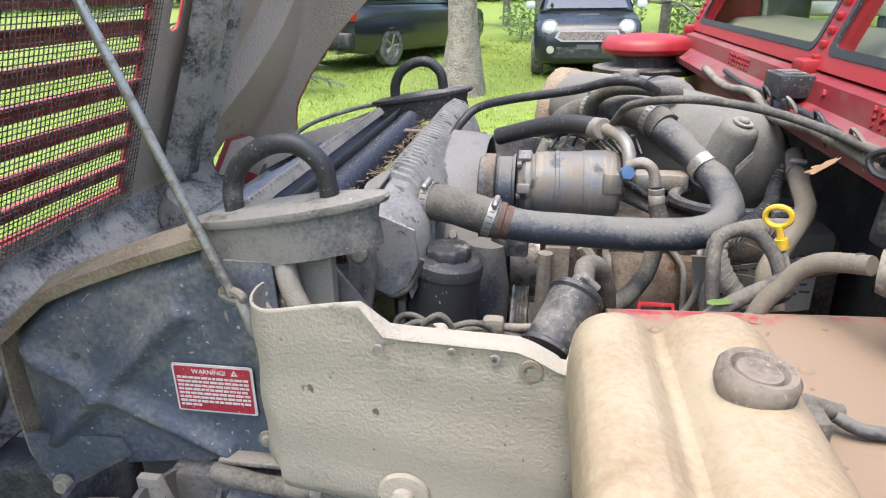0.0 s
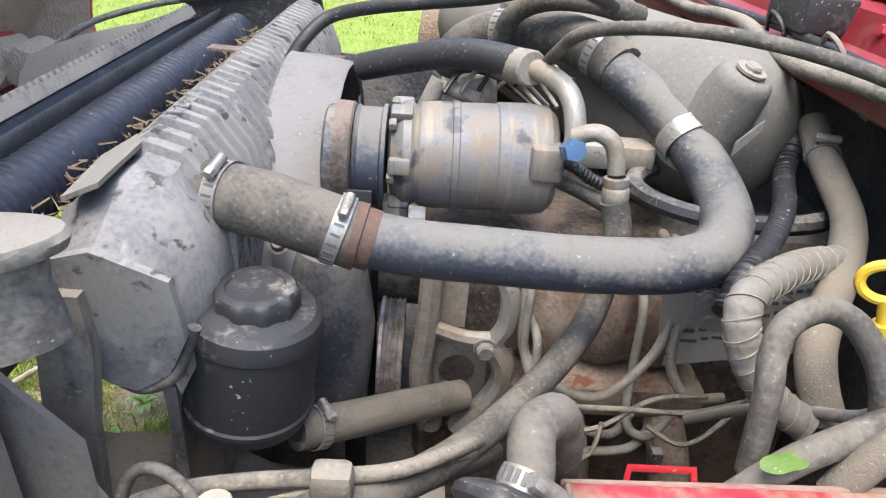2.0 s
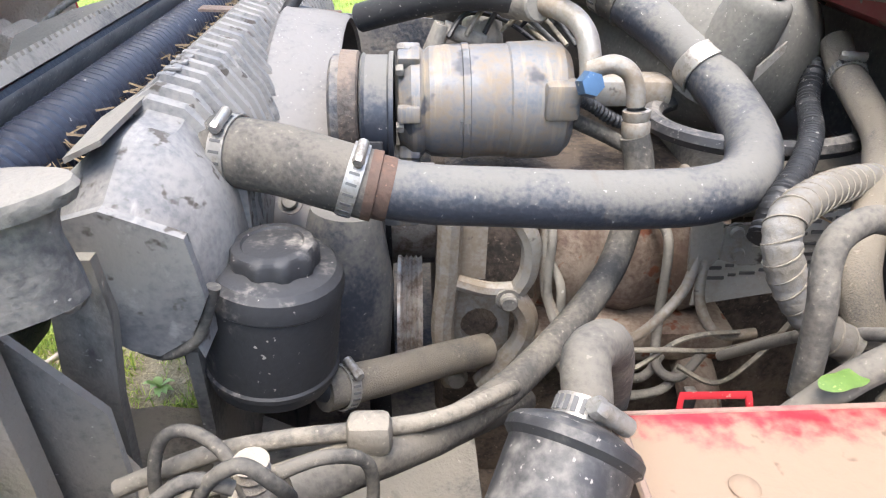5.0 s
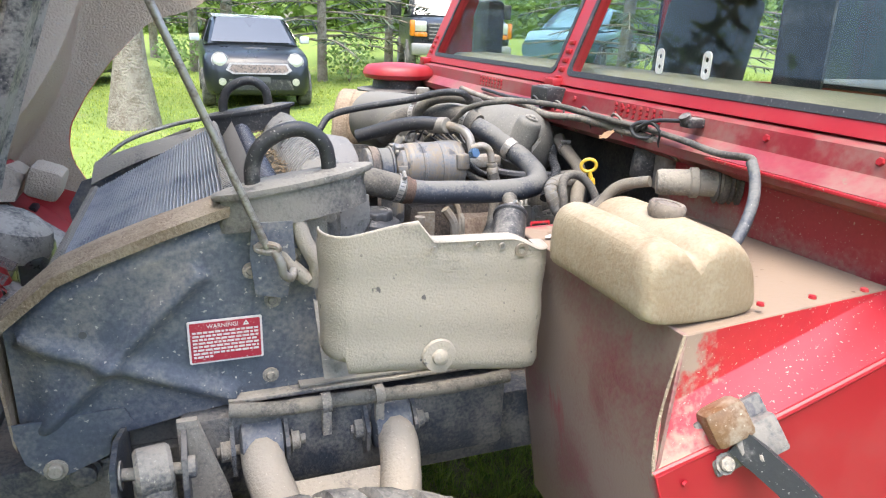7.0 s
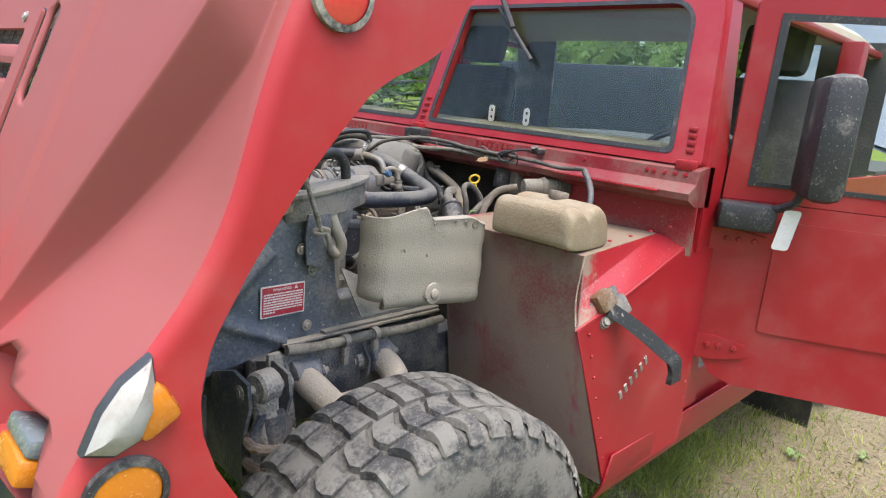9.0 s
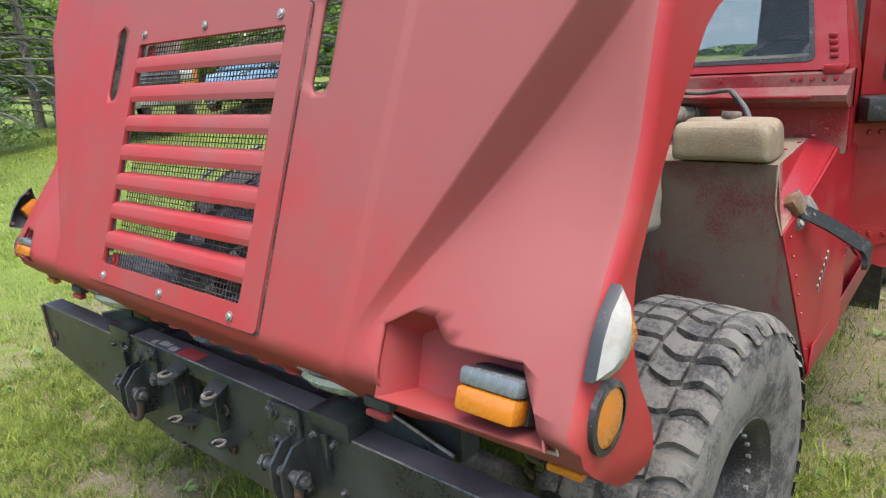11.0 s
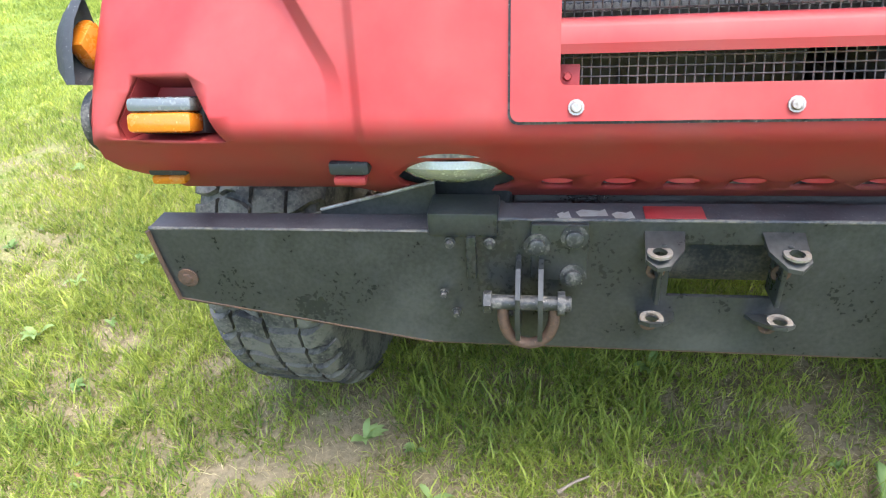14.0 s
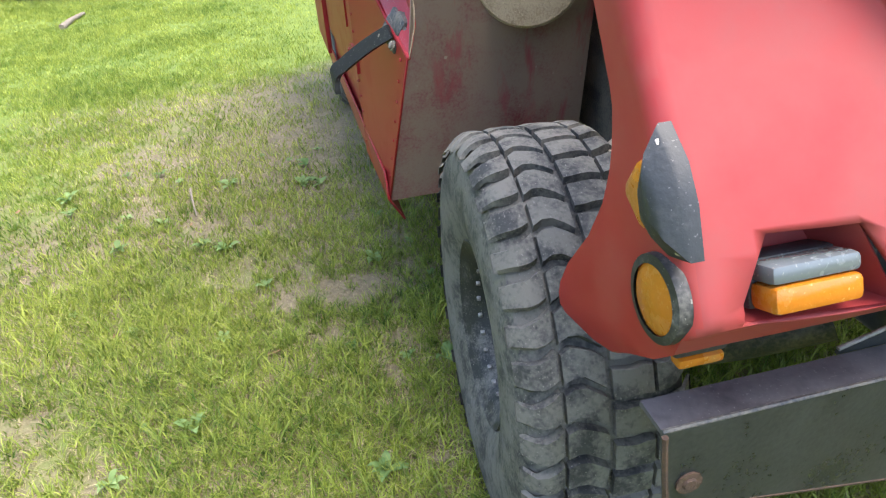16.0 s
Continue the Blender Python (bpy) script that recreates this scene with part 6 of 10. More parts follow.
oc = part("oil_cooler", bm, "fins", truck, "black finned oil cooler tube with chipped paint")
bm = bmesh.new()
rng = random.Random(4)
for k in range(420):
    y = rng.uniform(-0.36, 0.40)
    p = Vector((0.128 + rng.uniform(-0.014, 0.016), y, 1.152 + rng.uniform(-0.006, 0.012)))
    d = Vector((rng.uniform(-1, 1), rng.uniform(-1, 1), rng.uniform(-0.4, 0.5))).normalized()
    ln = rng.uniform(0.004, 0.020)
    sd = d.orthogonal().normalized() * rng.uniform(0.0005, 0.0016)
    bm.faces.new([bm.verts.new(q) for q in (p - d * ln / 2 - sd, p + d * ln / 2 - sd * 0.4, p + d * ln / 2 + sd, p - d * ln / 2 + sd)])
lit = part("plant_litter", bm, "debris", None, "", 80)
tagged(lit, "dry brown plant litter lodged beside the radiator", "litter", "", "stuff")
# side rails of the far end
bm = bmesh.new()
rows = []
for k in range(12):
    f = k / 11
    x = -0.31 + 0.31 * f
    zl, zh = 1.022 + 0.136 * f + 0.006 * math.sin(f * 5), 1.075 + 0.105 * f + 0.006 * math.sin(f * 5)
    rows.append([Vector((x, 0.418, zl)), Vector((x + 0.004, 0.430, (zl + zh) / 2)), Vector((x + 0.010, 0.462, zh))])
grid_faces(bm, rows)
stiffen(bm, 0.005)
part("side_deflector", bm, "grime", truck, "dusty grey rubber deflector")
bm = bmesh.new()
slab(bm, [(-0.37, 0.82), (-0.30, 0.82), (-0.02, 0.98), (0.02, 1.12), (-0.02, 1.14), (-0.34, 1.02), (-0.38, 0.95)], lambda u, v, w: Vector((u, 0.48 + w, v)), 0.006, [ellipse(-0.30, 0.955, 0.026, 0.026, 16)[::-1]])
part("far_splash_shield", bm, "greyblue", truck, "dark far-side splash shield with a round hole")
# added dark sheet: stands in for the shaded far side of the bay
bm = bmesh.new()
slab(bm, [(0.0, 0.62), (0.87, 0.62), (0.87, 1.08), (0.45, 1.10), (0.02, 1.12)], lambda u, v, w: Vector((u, 0.50 + w, v)), 0.006)
part("far_inner_fender", bm, "frame", truck, "dark sheet added for the shade along the far side")
hose("far_pipe", [(-0.30, 0.50, 1.06), (-0.22, 0.53, 1.12), (-0.10, 0.55, 1.16), (0.02, 0.54, 1.185)], 0.006, "chrome")
hose("far_pipe", [(-0.29, 0.49, 1.04), (-0.2, 0.52, 1.09), (-0.05, 0.54, 1.15)], 0.006, "hose")

# radiator tank: long ribbed grey casting
bm = bmesh.new()
rows = []
tank_y = [(-0.36 + k * 0.02, 0.0) for k in range(5)]
for k in range(32):
    y0 = -0.26 + k * 0.0215
    tank_y += [(y0, -0.0035), (y0 + 0.0095, -0.0035), (y0 + 0.0115, 0.0035), (y0 + 0.0195, 0.0035)]
tank_y.append((0.44, 0.0))
for y, rib in tank_y:
    swell = 0.012 * smooth01((y + 0.30) / 0.10)
    prof = [(0.142, 1.02), (0.142, 1.150), (0.150, 1.168 + rib), (0.172 + 0.0, 1.186 + swell * 0.5 + rib), (0.196, 1.196 + swell + rib), (0.222, 1.188 + swell + rib), (0.244 + rib, 1.165 + rib), (0.256 + rib, 1.135), (0.258, 1.08), (0.252, 1.02)]
    lift = 0.075 * smooth01((-0.24 - y) / 0.09)
    prof = [(x, z + lift if z < 1.03 else z) for x, z in prof]
    if y < -0.30:
        f = (-0.30 - y) / 0.06
        prof = [(x + (0.195 - x) * f * 0.25, z - 0.03 * f) for x, z in prof]
    rows.append([Vector((x, y, z)) for x, z in prof])
vr = grid_faces(bm, rows, True)
bm.faces.new(vr[0])
bm.faces.new(vr[-1])
tank = part("radiator_tank", bm, "tank", truck, "dusty silver-grey ribbed radiator tank", 30)
bm = bmesh.new()
slab(bm, [(-0.325, 0.165), (-0.23, 0.150), (-0.20, 0.168), (-0.24, 0.192), (-0.33, 0.195)], lambda u, v, w: Vector((v, u, 1.184 + (v - 0.15) * 0.5 + w)), 0.004)
part("tank_patch", bm, "grime", tank)
bm = bmesh.new()
slab(bm, [(0.138, 1.160), (0.205, 1.180), (0.252, 1.160), (0.256, 1.110), (0.238, 1.072), (0.214, 1.058), (0.196, 1.064), (0.160, 1.100)], lambda u, v, w: Vector((u, -0.360 + w - (v - 1.08) * 0.10 + 0.006 * noise.noise(Vector((u * 40, v * 40, 1))), v)), 0.008)
part("tank_end", bm, "tank", tank, "crumpled grey end cover", 20)
hose("tank_seal", [(0.196, -0.358, 1.062), (0.216, -0.360, 1.055), (0.240, -0.360, 1.070), (0.258, -0.358, 1.112)], 0.005, "hose")
# embossed bars on the tank
for k in range(5):
    bm = bmesh.new()
    box(bm, (-0.007, -0.004, 0), (0.007, 0.004, 0.003), 0.001, Matrix.Translation((0.196, -0.20 + k * 0.017, 1.2075)))
    part("embossed_bar", bm, "tank", tank)
# fan shroud ring, strap and fan
bm = bmesh.new()
ang = [radians(a) for a in range(-20, 201, 10)]
rows = []
for x, r in ((0.235, 0.266), (0.242, 0.273), (0.310, 0.261), (0.314, 0.257), (0.310, 0.253), (0.242, 0.263)):
    rows.append([Vector((x, 0.08 + r * math.cos(a), 0.930 + r * math.sin(a))) for a in ang])
rows.append(rows[0])
grid_faces(bm, rows)
shroud = part("fan_shroud", bm, "shroud", truck, "dusty grey curved fan shroud")
bm = bmesh.new()
hexbolt(bm, (0.275, -0.165, 1.075), (0, -0.8, 0.6), 0.008, 0.006, 0.012)
part("shroud_bolt", bm, "grime", shroud)
bm = bmesh.new()
slab(bm, [(0.140, 0.085), (0.300, 0.140), (0.300, 0.162), (0.140, 0.108)], lambda u, v, w: Vector((u, v, 1.200 - (u - 0.14) * 0.10 + w)), 0.003)
part("shroud_strap", bm, "rusty_engine", truck, "thin steel strap over the tank")
bm = bmesh.new()
slab(bm, [(-0.33, 0.55), (0.42, 0.55), (0.42, 1.10), (-0.22, 1.10), (-0.33, 1.03)], lambda u, v, w: Vector((0.225 + w, u, v)), 0.01)
part("shroud_back", bm, "grime", truck, "grey sheet behind the radiator")
bm = bmesh.new()
for k in range(7):
    a = k * math.tau / 7
    rows = []
    for r in (0.05, 0.13, 0.215):
        d, t = Vector((0, math.cos(a), math.sin(a))), Vector((0, -math.sin(a), math.cos(a)))
        c = Vector((0.30, 0.08, 0.93)) + d * r
        rows.append([c - t * 0.045 - Vector((0.02, 0, 0)), c, c + t * 0.045 + Vector((0.02, 0, 0))])
    grid_faces(bm, rows)
stiffen(bm, 0.004)
part("fan", bm, "blackplastic", truck, "black engine fan blades")

# charge pipe across the front of the engine
hose("radiator_hose", [(0.236, -0.232, 1.159), (0.260, -0.240, 1.158), (0.289, -0.246, 1.155), (0.320, -0.250, 1.147), (0.358, -0.252, 1.136)], 0.0285, "hose", "dust-coloured rubber radiator hose", 20)
hose("charge_pipe", [(0.350, -0.252, 1.138), (0.403, -0.254, 1.129), (0.465, -0.256, 1.127), (0.537, -0.256, 1.124), (0.596, -0.256, 1.125), (0.638, -0.252, 1.127), (0.672, -0.235, 1.131), (0.699, -0.190, 1.139), (0.705, -0.135, 1.153), (0.692, -0.085, 1.175), (0.667, -0.040, 1.199), (0.639, 0.0, 1.217), (0.615, 0.030, 1.232)], 0.0245, "tube", "blue-black coolant pipe with white scuffs", 24, 10)
hose("outlet_hose", [(0.630, 0.016, 1.225), (0.607, 0.050, 1.239), (0.576, 0.090, 1.243), (0.540, 0.130, 1.239), (0.501, 0.170, 1.227), (0.466, 0.200, 1.206), (0.438, 0.230, 1.169)], 0.0295, "hose", "dusty black coolant outlet hose", 18)
clamp(truck, (0.250, -0.237, 1.1585), (1, -0.28, -0.05), 0.029, 0.013, (0, -0.35, 1))
clamp(truck, (0.345, -0.2515, 1.1405), (1, -0.06, -0.33), 0.029, 0.013, (0, -0.35, 1))
clamp(truck, (0.613, 0.042, 1.2365), (-0.6, 0.75, 0.25), 0.030, 0.013)
clamp(truck, (0.512, 0.159, 1.231), (-0.7, 0.68, -0.15), 0.030, 0.013)
bm = bmesh.new()
lathe(bm, [(0.026, -0.004), (0.029, -0.004), (0.029, 0.004), (0.0264, 0.0045), (0.0263, 0.014), (0.026, 0.016)], (0.360, -0.252, 1.1358), (1, -0.05, -0.24), 24, False)
part("pipe_lip", bm, "rust", truck, "rusty pipe lip")
bm = bmesh.new()
lathe(bm, [(0.0258, -0.010), (0.028, -0.010), (0.028, 0.010), (0.0258, 0.010)], (0.6865, -0.073, 1.1805), (-0.35, 0.8, 0.42), 24, False)
part("pipe_band", bm, "chrome", truck, "pale metal band")
bm = bmesh.new()
slab(bm, [(0.0, -0.007), (0.032, -0.004), (0.032, 0.006), (0.0, 0.007)], lambda u, v, w: Vector((0.723 + u * 0.7, -0.11 + w, 1.185 + u * 0.8 + v)), 0.003)
part("pipe_tab", bm, "chrome", truck)

# compressor and its pulley
CY, CZ = -0.088, 1.140
bm = bmesh.new()
lathe(bm, [(0, 0.376), (0.030, 0.376), (0.044, 0.380), (0.051, 0.388), (0.054, 0.392), (0.054, 0.400), (0.050, 0.404), (0.054, 0.409), (0.0555, 0.425), (0.0555, 0.440), (0.057, 0.441), (0.057, 0.447), (0.0555, 0.448), (0.0555, 0.485), (0.057, 0.487), (0.058, 0.515), (0.056, 0.538), (0.048, 0.546), (0.03, 0.550), (0, 0.550)], (0, CY, CZ), (1, 0, 0.02), 40, False)
comp = part("compressor", bm, "compressor", truck, "stained alloy air-conditioning compressor", 30)
for k in range(6):
    a = 0.4 + k * math.tau / 6
    bm = bmesh.new()
    c, s_ = math.cos(a), math.sin(a)
    box(bm, (0.378, -0.008, 0.046), (0.400, 0.008, 0.060), 0.003, Matrix.Translation((0, CY, CZ + 0.008)) @ Matrix.Rotation(a, 4, "X"))
    lug_ob = part("case_lug", bm, "compressor", comp)
    bm = bmesh.new()
    hexbolt(bm, (0.384, CY + 0.052 * s_, CZ + 0.008 + 0.052 * c), (-1, 0, 0), 0.006, 0.005)
    part("lug_bolt", bm, "grime", lug_ob)
for k in range(3):
    bm = bmesh.new()
    box(bm, (0.437 + k * 0.004, -0.001, 0.0), (0.439 + k * 0.004, 0.001, 0.014), 0.0, Matrix.Translation((0, CY - 0.0558, CZ - 0.005)))
    part("case_mark", bm, "print", comp)
bm = bmesh.new()
box(bm, (0.515, CY - 0.062, CZ + 0.01), (0.548, CY - 0.030, CZ + 0.045), 0.005)
part("port_block", bm, "compressor", comp)
bm = bmesh.new()
box(bm, (0.36, CY - 0.04, CZ - 0.115), (0.40, CY - 0.015, CZ - 0.03), 0.006)
part("mount_ear", bm, "compressor", comp)
for x0, prof, mat, nm in ((0.312, [(0.018, 0), (0.050, 0), (0.054, 0.003), (0.054, 0.012), (0.05, 0.012), (0.018, 0.012)], "frame", "clutch_plate"),
                          (0.323, [(0.02, 0), (0.0585, 0), (0.0575, 0.016), (0.055, 0.018), (0.02, 0.018)], "dark_engine", "clutch_rotor"),
                          (0.342, [(0.02, 0), (0.0535, 0), (0.056, 0.002), (0.0535, 0.005), (0.0535, 0.026), (0.057, 0.028), (0.057, 0.032), (0.02, 0.032)], "tube", "pulley")):
    bm = bmesh.new()
    lathe(bm, prof, (x0, CY, CZ), (1, 0, 0), 36, False)
    part(nm, bm, mat, comp)
bm = bmesh.new()
lathe(bm, [(0, 0), (0.011, 0), (0.0125, 0.004), (0.011, 0.016), (0, 0.017)], (0.548, -0.155, 1.188), (0.2, -1, 0.35), 6, False)
part("pipe_bolt", bm, "blue", truck, "blue pipe bolt")
hose("ac_hose", [(0.332, 0.060, 1.197), (0.373, 0.040, 1.212), (0.425, 0.010, 1.230), (0.466, -0.020, 1.239), (0.503, -0.050, 1.240)], 0.0165, "black_rubber", "black rubber air-conditioning hose", 14)
bm = bmesh.new()
rod(bm, (0.490, -0.022, 1.234), (0.516, -0.072, 1.241), 0.0185, 14, bevel=0.002)
part("hose_crimp", bm, "grime", truck, "crimped hose ferrule")
hose("ac_pipe", [(0.505, -0.053, 1.240), (0.526, -0.075, 1.239), (0.543, -0.100, 1.234), (0.552, -0.120, 1.222), (0.556, -0.132, 1.200), (0.556, -0.138, 1.188)], 0.0105, "alu", "bright alloy pipe bend", 12)
hose("ac_pipe", [(0.553, -0.143, 1.197), (0.571, -0.150, 1.205), (0.585, -0.155, 1.200), (0.592, -0.158, 1.187), (0.595, -0.160, 1.170)], 0.0085, "alu", "", 12)
bm = bmesh.new()
lathe(bm, [(0.009, 0), (0.0125, 0.001), (0.0125, 0.008), (0.0115, 0.010), (0.013, 0.012), (0.013, 0.024), (0.0115, 0.026), (0.0125, 0.028), (0.0125, 0.036), (0.009, 0.037)], (0.597, -0.158, 1.166), (0.1, -0.1, -1), 12, False)
part("hose_ferrule", bm, "alu", truck, "ribbed hose ferrule")
hose("drain_hose", [(0.598, -0.162, 1.142), (0.606, -0.170, 1.107), (0.595, -0.190, 1.054), (0.576, -0.220, 1.029), (0.542, -0.260, 1.011), (0.499, -0.310, 1.004), (0.457, -0.360, 1.008), (0.414, -0.405, 1.020), (0.372, -0.440, 1.036), (0.320, -0.470, 1.040)], 0.0138, "hose", "long dusty grey hose running forward", 12)
hose("comp_wire", [(0.545, -0.12, 1.165), (0.57, -0.10, 1.150), (0.60, -0.09, 1.130), (0.64, -0.08, 1.118)], 0.006, "black_rubber", "", 8, rib=0.002, rib_len=0.006)
hose("comp_line", [(0.552, -0.10, 1.135), (0.59, -0.09, 1.115), (0.63, -0.10, 1.098)], 0.008, "hose")
bm = bmesh.new()
box(bm, (0.575, -0.07, 1.135), (0.665, -0.03, 1.165), 0.008, Matrix.Rotation(0.0, 4, "Z"))
part("relay_box", bm, "alu", truck, "tan dusty relay box")
for k in range(7):
    a = 0.3 + k * 0.16
    hose("thin_wire", [(0.43 + k * 0.02, -0.02 + 0.01 * k, 1.195), (0.45 + k * 0.02, 0.0, 1.215 + 0.006 * (k % 3)), (0.49 + k * 0.015, 0.01 + 0.02 * (k % 2), 1.208), (0.53 + k * 0.01, -0.01, 1.185)], 0.0028, "wirewrap" if k % 2 else "black_rubber", "", 6, 6)
bm = bmesh.new()
rod(bm, (0.405, 0.0, 1.150), (0.425, 0.0, 1.205), 0.013, 10, 0.010)
rod(bm, (0.425, 0.0, 1.200), (0.47, 0.0, 1.185), 0.009, 10)
part("water_elbow", bm, "grime", truck, "dusty cast water elbow")
bm = bmesh.new()
rod(bm, (0.47, 0.03, 1.15), (0.47, 0.03, 1.21), 0.028, 14, 0.022, 0.006)
part("water_neck", bm, "grime", truck, "dusty cast water neck")

# plenum and back of the engine
bm = bmesh.new()
ax = Vector((0.765, -0.07, 1.180)) - Vector((0.50, 0.62, 1.165))
ln = ax.length
lathe(bm, [(0.0, 0.0), (0.07, 0.0), (0.088, 0.02), (0.092, 0.10), (0.096, 0.30), (0.100, 0.50), (0.098, ln - 0.12), (0.092, ln - 0.05), (0.075, ln - 0.01), (0.045, ln + 0.01), (0.0, ln + 0.014)], (0.50, 0.62, 1.165), ax, 36, False)
plen = part("intake_duct", bm, "duct", truck, "large dusty grey intake duct with worn stencil lettering")
bm = bmesh.new()
lathe(bm, [(0.0, 0.028), (0.022, 0.028), (0.028, 0.024), (0.031, 0.015), (0.036, -0.02), (0.047, -0.08), (0.0, -0.08)], (0.725, -0.072, 1.228), (0.25, -0.3, 1), 26, False)
part("duct_boss", bm, "duct", plen)
bm = bmesh.new()
hexbolt(bm, (0.655, 0.155, 1.272), (0.15, -0.2, 1), 0.008, 0.006, 0.015)
part("duct_nut", bm, "grime", plen)
bm = bmesh.new()
tube(bm, [Vector((0.74, -0.105, 1.135)) + Vector((0.105 * math.cos(a), 0.075 * math.sin(a), 0.0)) for a in [math.radians(130 + k * 22) for k in range(11)]], 0.010, 8, 4)
part("duct_rim", bm, "blackplastic", plen)
bm = bmesh.new()
hexbolt(bm, (0.732, -0.081, 1.256), (0.25, -0.3, 1), 0.009, 0.006, 0.016)
part("duct_nut", bm, "grime", plen)
ax_n = ax.normalized()
font_txt = bpy.data.curves.new("no_step", "FONT")
font_txt.body, font_txt.size, font_txt.extrude, font_txt.align_x = "NO STEP", 0.040, 0.0004, "CENTER"
txt = new("step_lettering", font_txt)
up = (Vector((-0.30, -0.55, 1)) - ax_n * Vector((-0.30, -0.55, 1)).dot(ax_n)).normalized()
q = Matrix((ax_n, up.cross(ax_n), up)).transposed().to_4x4()
txt.matrix_world = Matrix.Translation(Vector((0.50, 0.62, 1.165)) + ax_n * 0.36 + up * 0.0985) @ q
dg = bpy.context.evaluated_depsgraph_get()
dg.update()
txt_me = bpy.data.meshes.new_from_object(txt.evaluated_get(dg))
txt_m = txt.matrix_world.copy()
bpy.data.objects.remove(txt)
txt_me.materials.clear()
txt_me.materials.append(M["paper"])
lett = new("lettering", txt_me)
lett.parent = plen
lett.matrix_basis = txt_m
lett["label"] = "worn white stencil lettering"

bm = bmesh.new()
lathe(bm, [(0, 0), (0.06, 0), (0.085, 0.02), (0.09, 0.06), (0.09, 0.16), (0.075, 0.19), (0, 0.19)], (0.62, 0.30, 1.155), (0.5, 0.85, 0.15), 28, False)
part("intake_neck", bm, "blackplastic", truck, "dusty black intake neck")
bm = bmesh.new()
lathe(bm, [(0, 0), (0.125, 0), (0.132, 0.008), (0.132, 0.05), (0.128, 0.055), (0.128, 0.25), (0.12, 0.27), (0, 0.272)], (0.44, 0.78, 1.115), (0.9, -0.42, -0.05), 36, False)
can = part("air_cleaner", bm, "tanedge", truck, "large dusty tan air cleaner canister")
bm = bmesh.new()
lathe(bm, [(0.126, 0), (0.1335, 0.0), (0.1335, 0.10), (0.126, 0.10)], Vector((0.44, 0.78, 1.115)) + Vector((0.9, -0.42, -0.05)).normalized() * 0.17, (0.9, -0.42, -0.05), 36, False)
part("canister_band", bm, "blackplastic", can, "wide black rubber band")
bm = bmesh.new()
lathe(bm, [(0, 1.262), (0.10, 1.262), (0.128, 1.268), (0.136, 1.282), (0.132, 1.300), (0.118, 1.314), (0.06, 1.322), (0, 1.323)], (0.715, 1.0, 0), (0, 0, 1), 40, False)
cap = part("intake_cap", bm, "red_body", truck, "faded red mushroom air-intake cap")
bm = bmesh.new()
lathe(bm, [(0, 1.10), (0.10, 1.10), (0.10, 1.205), (0.155, 1.208), (0.158, 1.225), (0.10, 1.232), (0.095, 1.265), (0, 1.265)], (0.715, 1.0, 0), (0, 0, 1), 36, False)
part("cap_base", bm, "blackplastic", cap, "black intake base")
bm = bmesh.new()
lathe(bm, [(0, 0), (0.02, 0), (0.022, 0.012), (0.018, 0.02), (0, 0.021)], (0.60, 0.36, 1.268), (0, 0, 1), 20, False)
rod(bm, (0.60, 0.36, 1.23), (0.60, 0.36, 1.268), 0.028, 20)
part("oil_filler", bm, "grime", truck, "dusty oil filler cap")

# engine mass
bm = bmesh.new()
box(bm, (0.42, -0.09, 0.55), (0.93, 0.34, 1.06), 0.03)
part("engine_block", bm, "dark_engine", truck, "oily dark engine block")
bm = bmesh.new()
rows = []
for k in range(13):
    x = 0.535 + k * 0.205 / 12
    b = 0.012 * math.sin(k / 12 * math.pi * 3) ** 2
    rows.append([Vector((x, y - b, z)) for y, z in ((-0.05, 0.90), (-0.105, 0.905), (-0.125, 0.935), (-0.125, 1.0), (-0.110, 1.025), (-0.05, 1.035))])
vr = grid_faces(bm, rows, True)
bm.faces.new(vr[0])
bm.faces.new(vr[-1])
part("rocker_cover", bm, "rusty_engine", truck, "brown heat-stained engine cover", 40)
bm = bmesh.new()
box(bm, (0.52, -0.16, 0.86), (0.76, -0.08, 0.905), 0.012)
part("gasket_rail", bm, "rusty_engine", truck)
bm = bmesh.new()
for x in (0.60, 0.72):
    bm = bmesh.new()
    tube(bm, [(x, -0.09, 0.86), (x, -0.17, 0.84), (x + 0.005, -0.20, 0.78), (x + 0.005, -0.20, 0.66)], 0.024, 12)
    part("exhaust_runner", bm, "rusty_engine", truck, "rusty exhaust runner")
bm = bmesh.new()
box(bm, (0.70, -0.11, 1.02), (0.90, 0.10, 1.085), 0.015)
part("rear_head", bm, "grime", truck)
bm = bmesh.new()
slab(bm, [(0.70, 1.03), (0.86, 1.06), (0.86, 0.965), (0.70, 0.935)], lambda u, v, w: Vector((u, -0.145 + w, v)), 0.003)
lab = part("emission_label", bm, "paper", truck, "grey printed emission label")
rng = random.Random(8)
for r in range(6):
    bm = bmesh.new()
    z = 1.036 - r * 0.013
    u = 0.710
    while u < 0.85:
        w2 = rng.uniform(0.006, 0.02)
        zz = z + (u - 0.70) * 0.1875
        box(bm, (u, -0.1500, zz - 0.0018), (min(u + w2, 0.855), -0.1484, zz + 0.0018))
        u += w2 + 0.004
    part("print_line", bm, "print", lab)
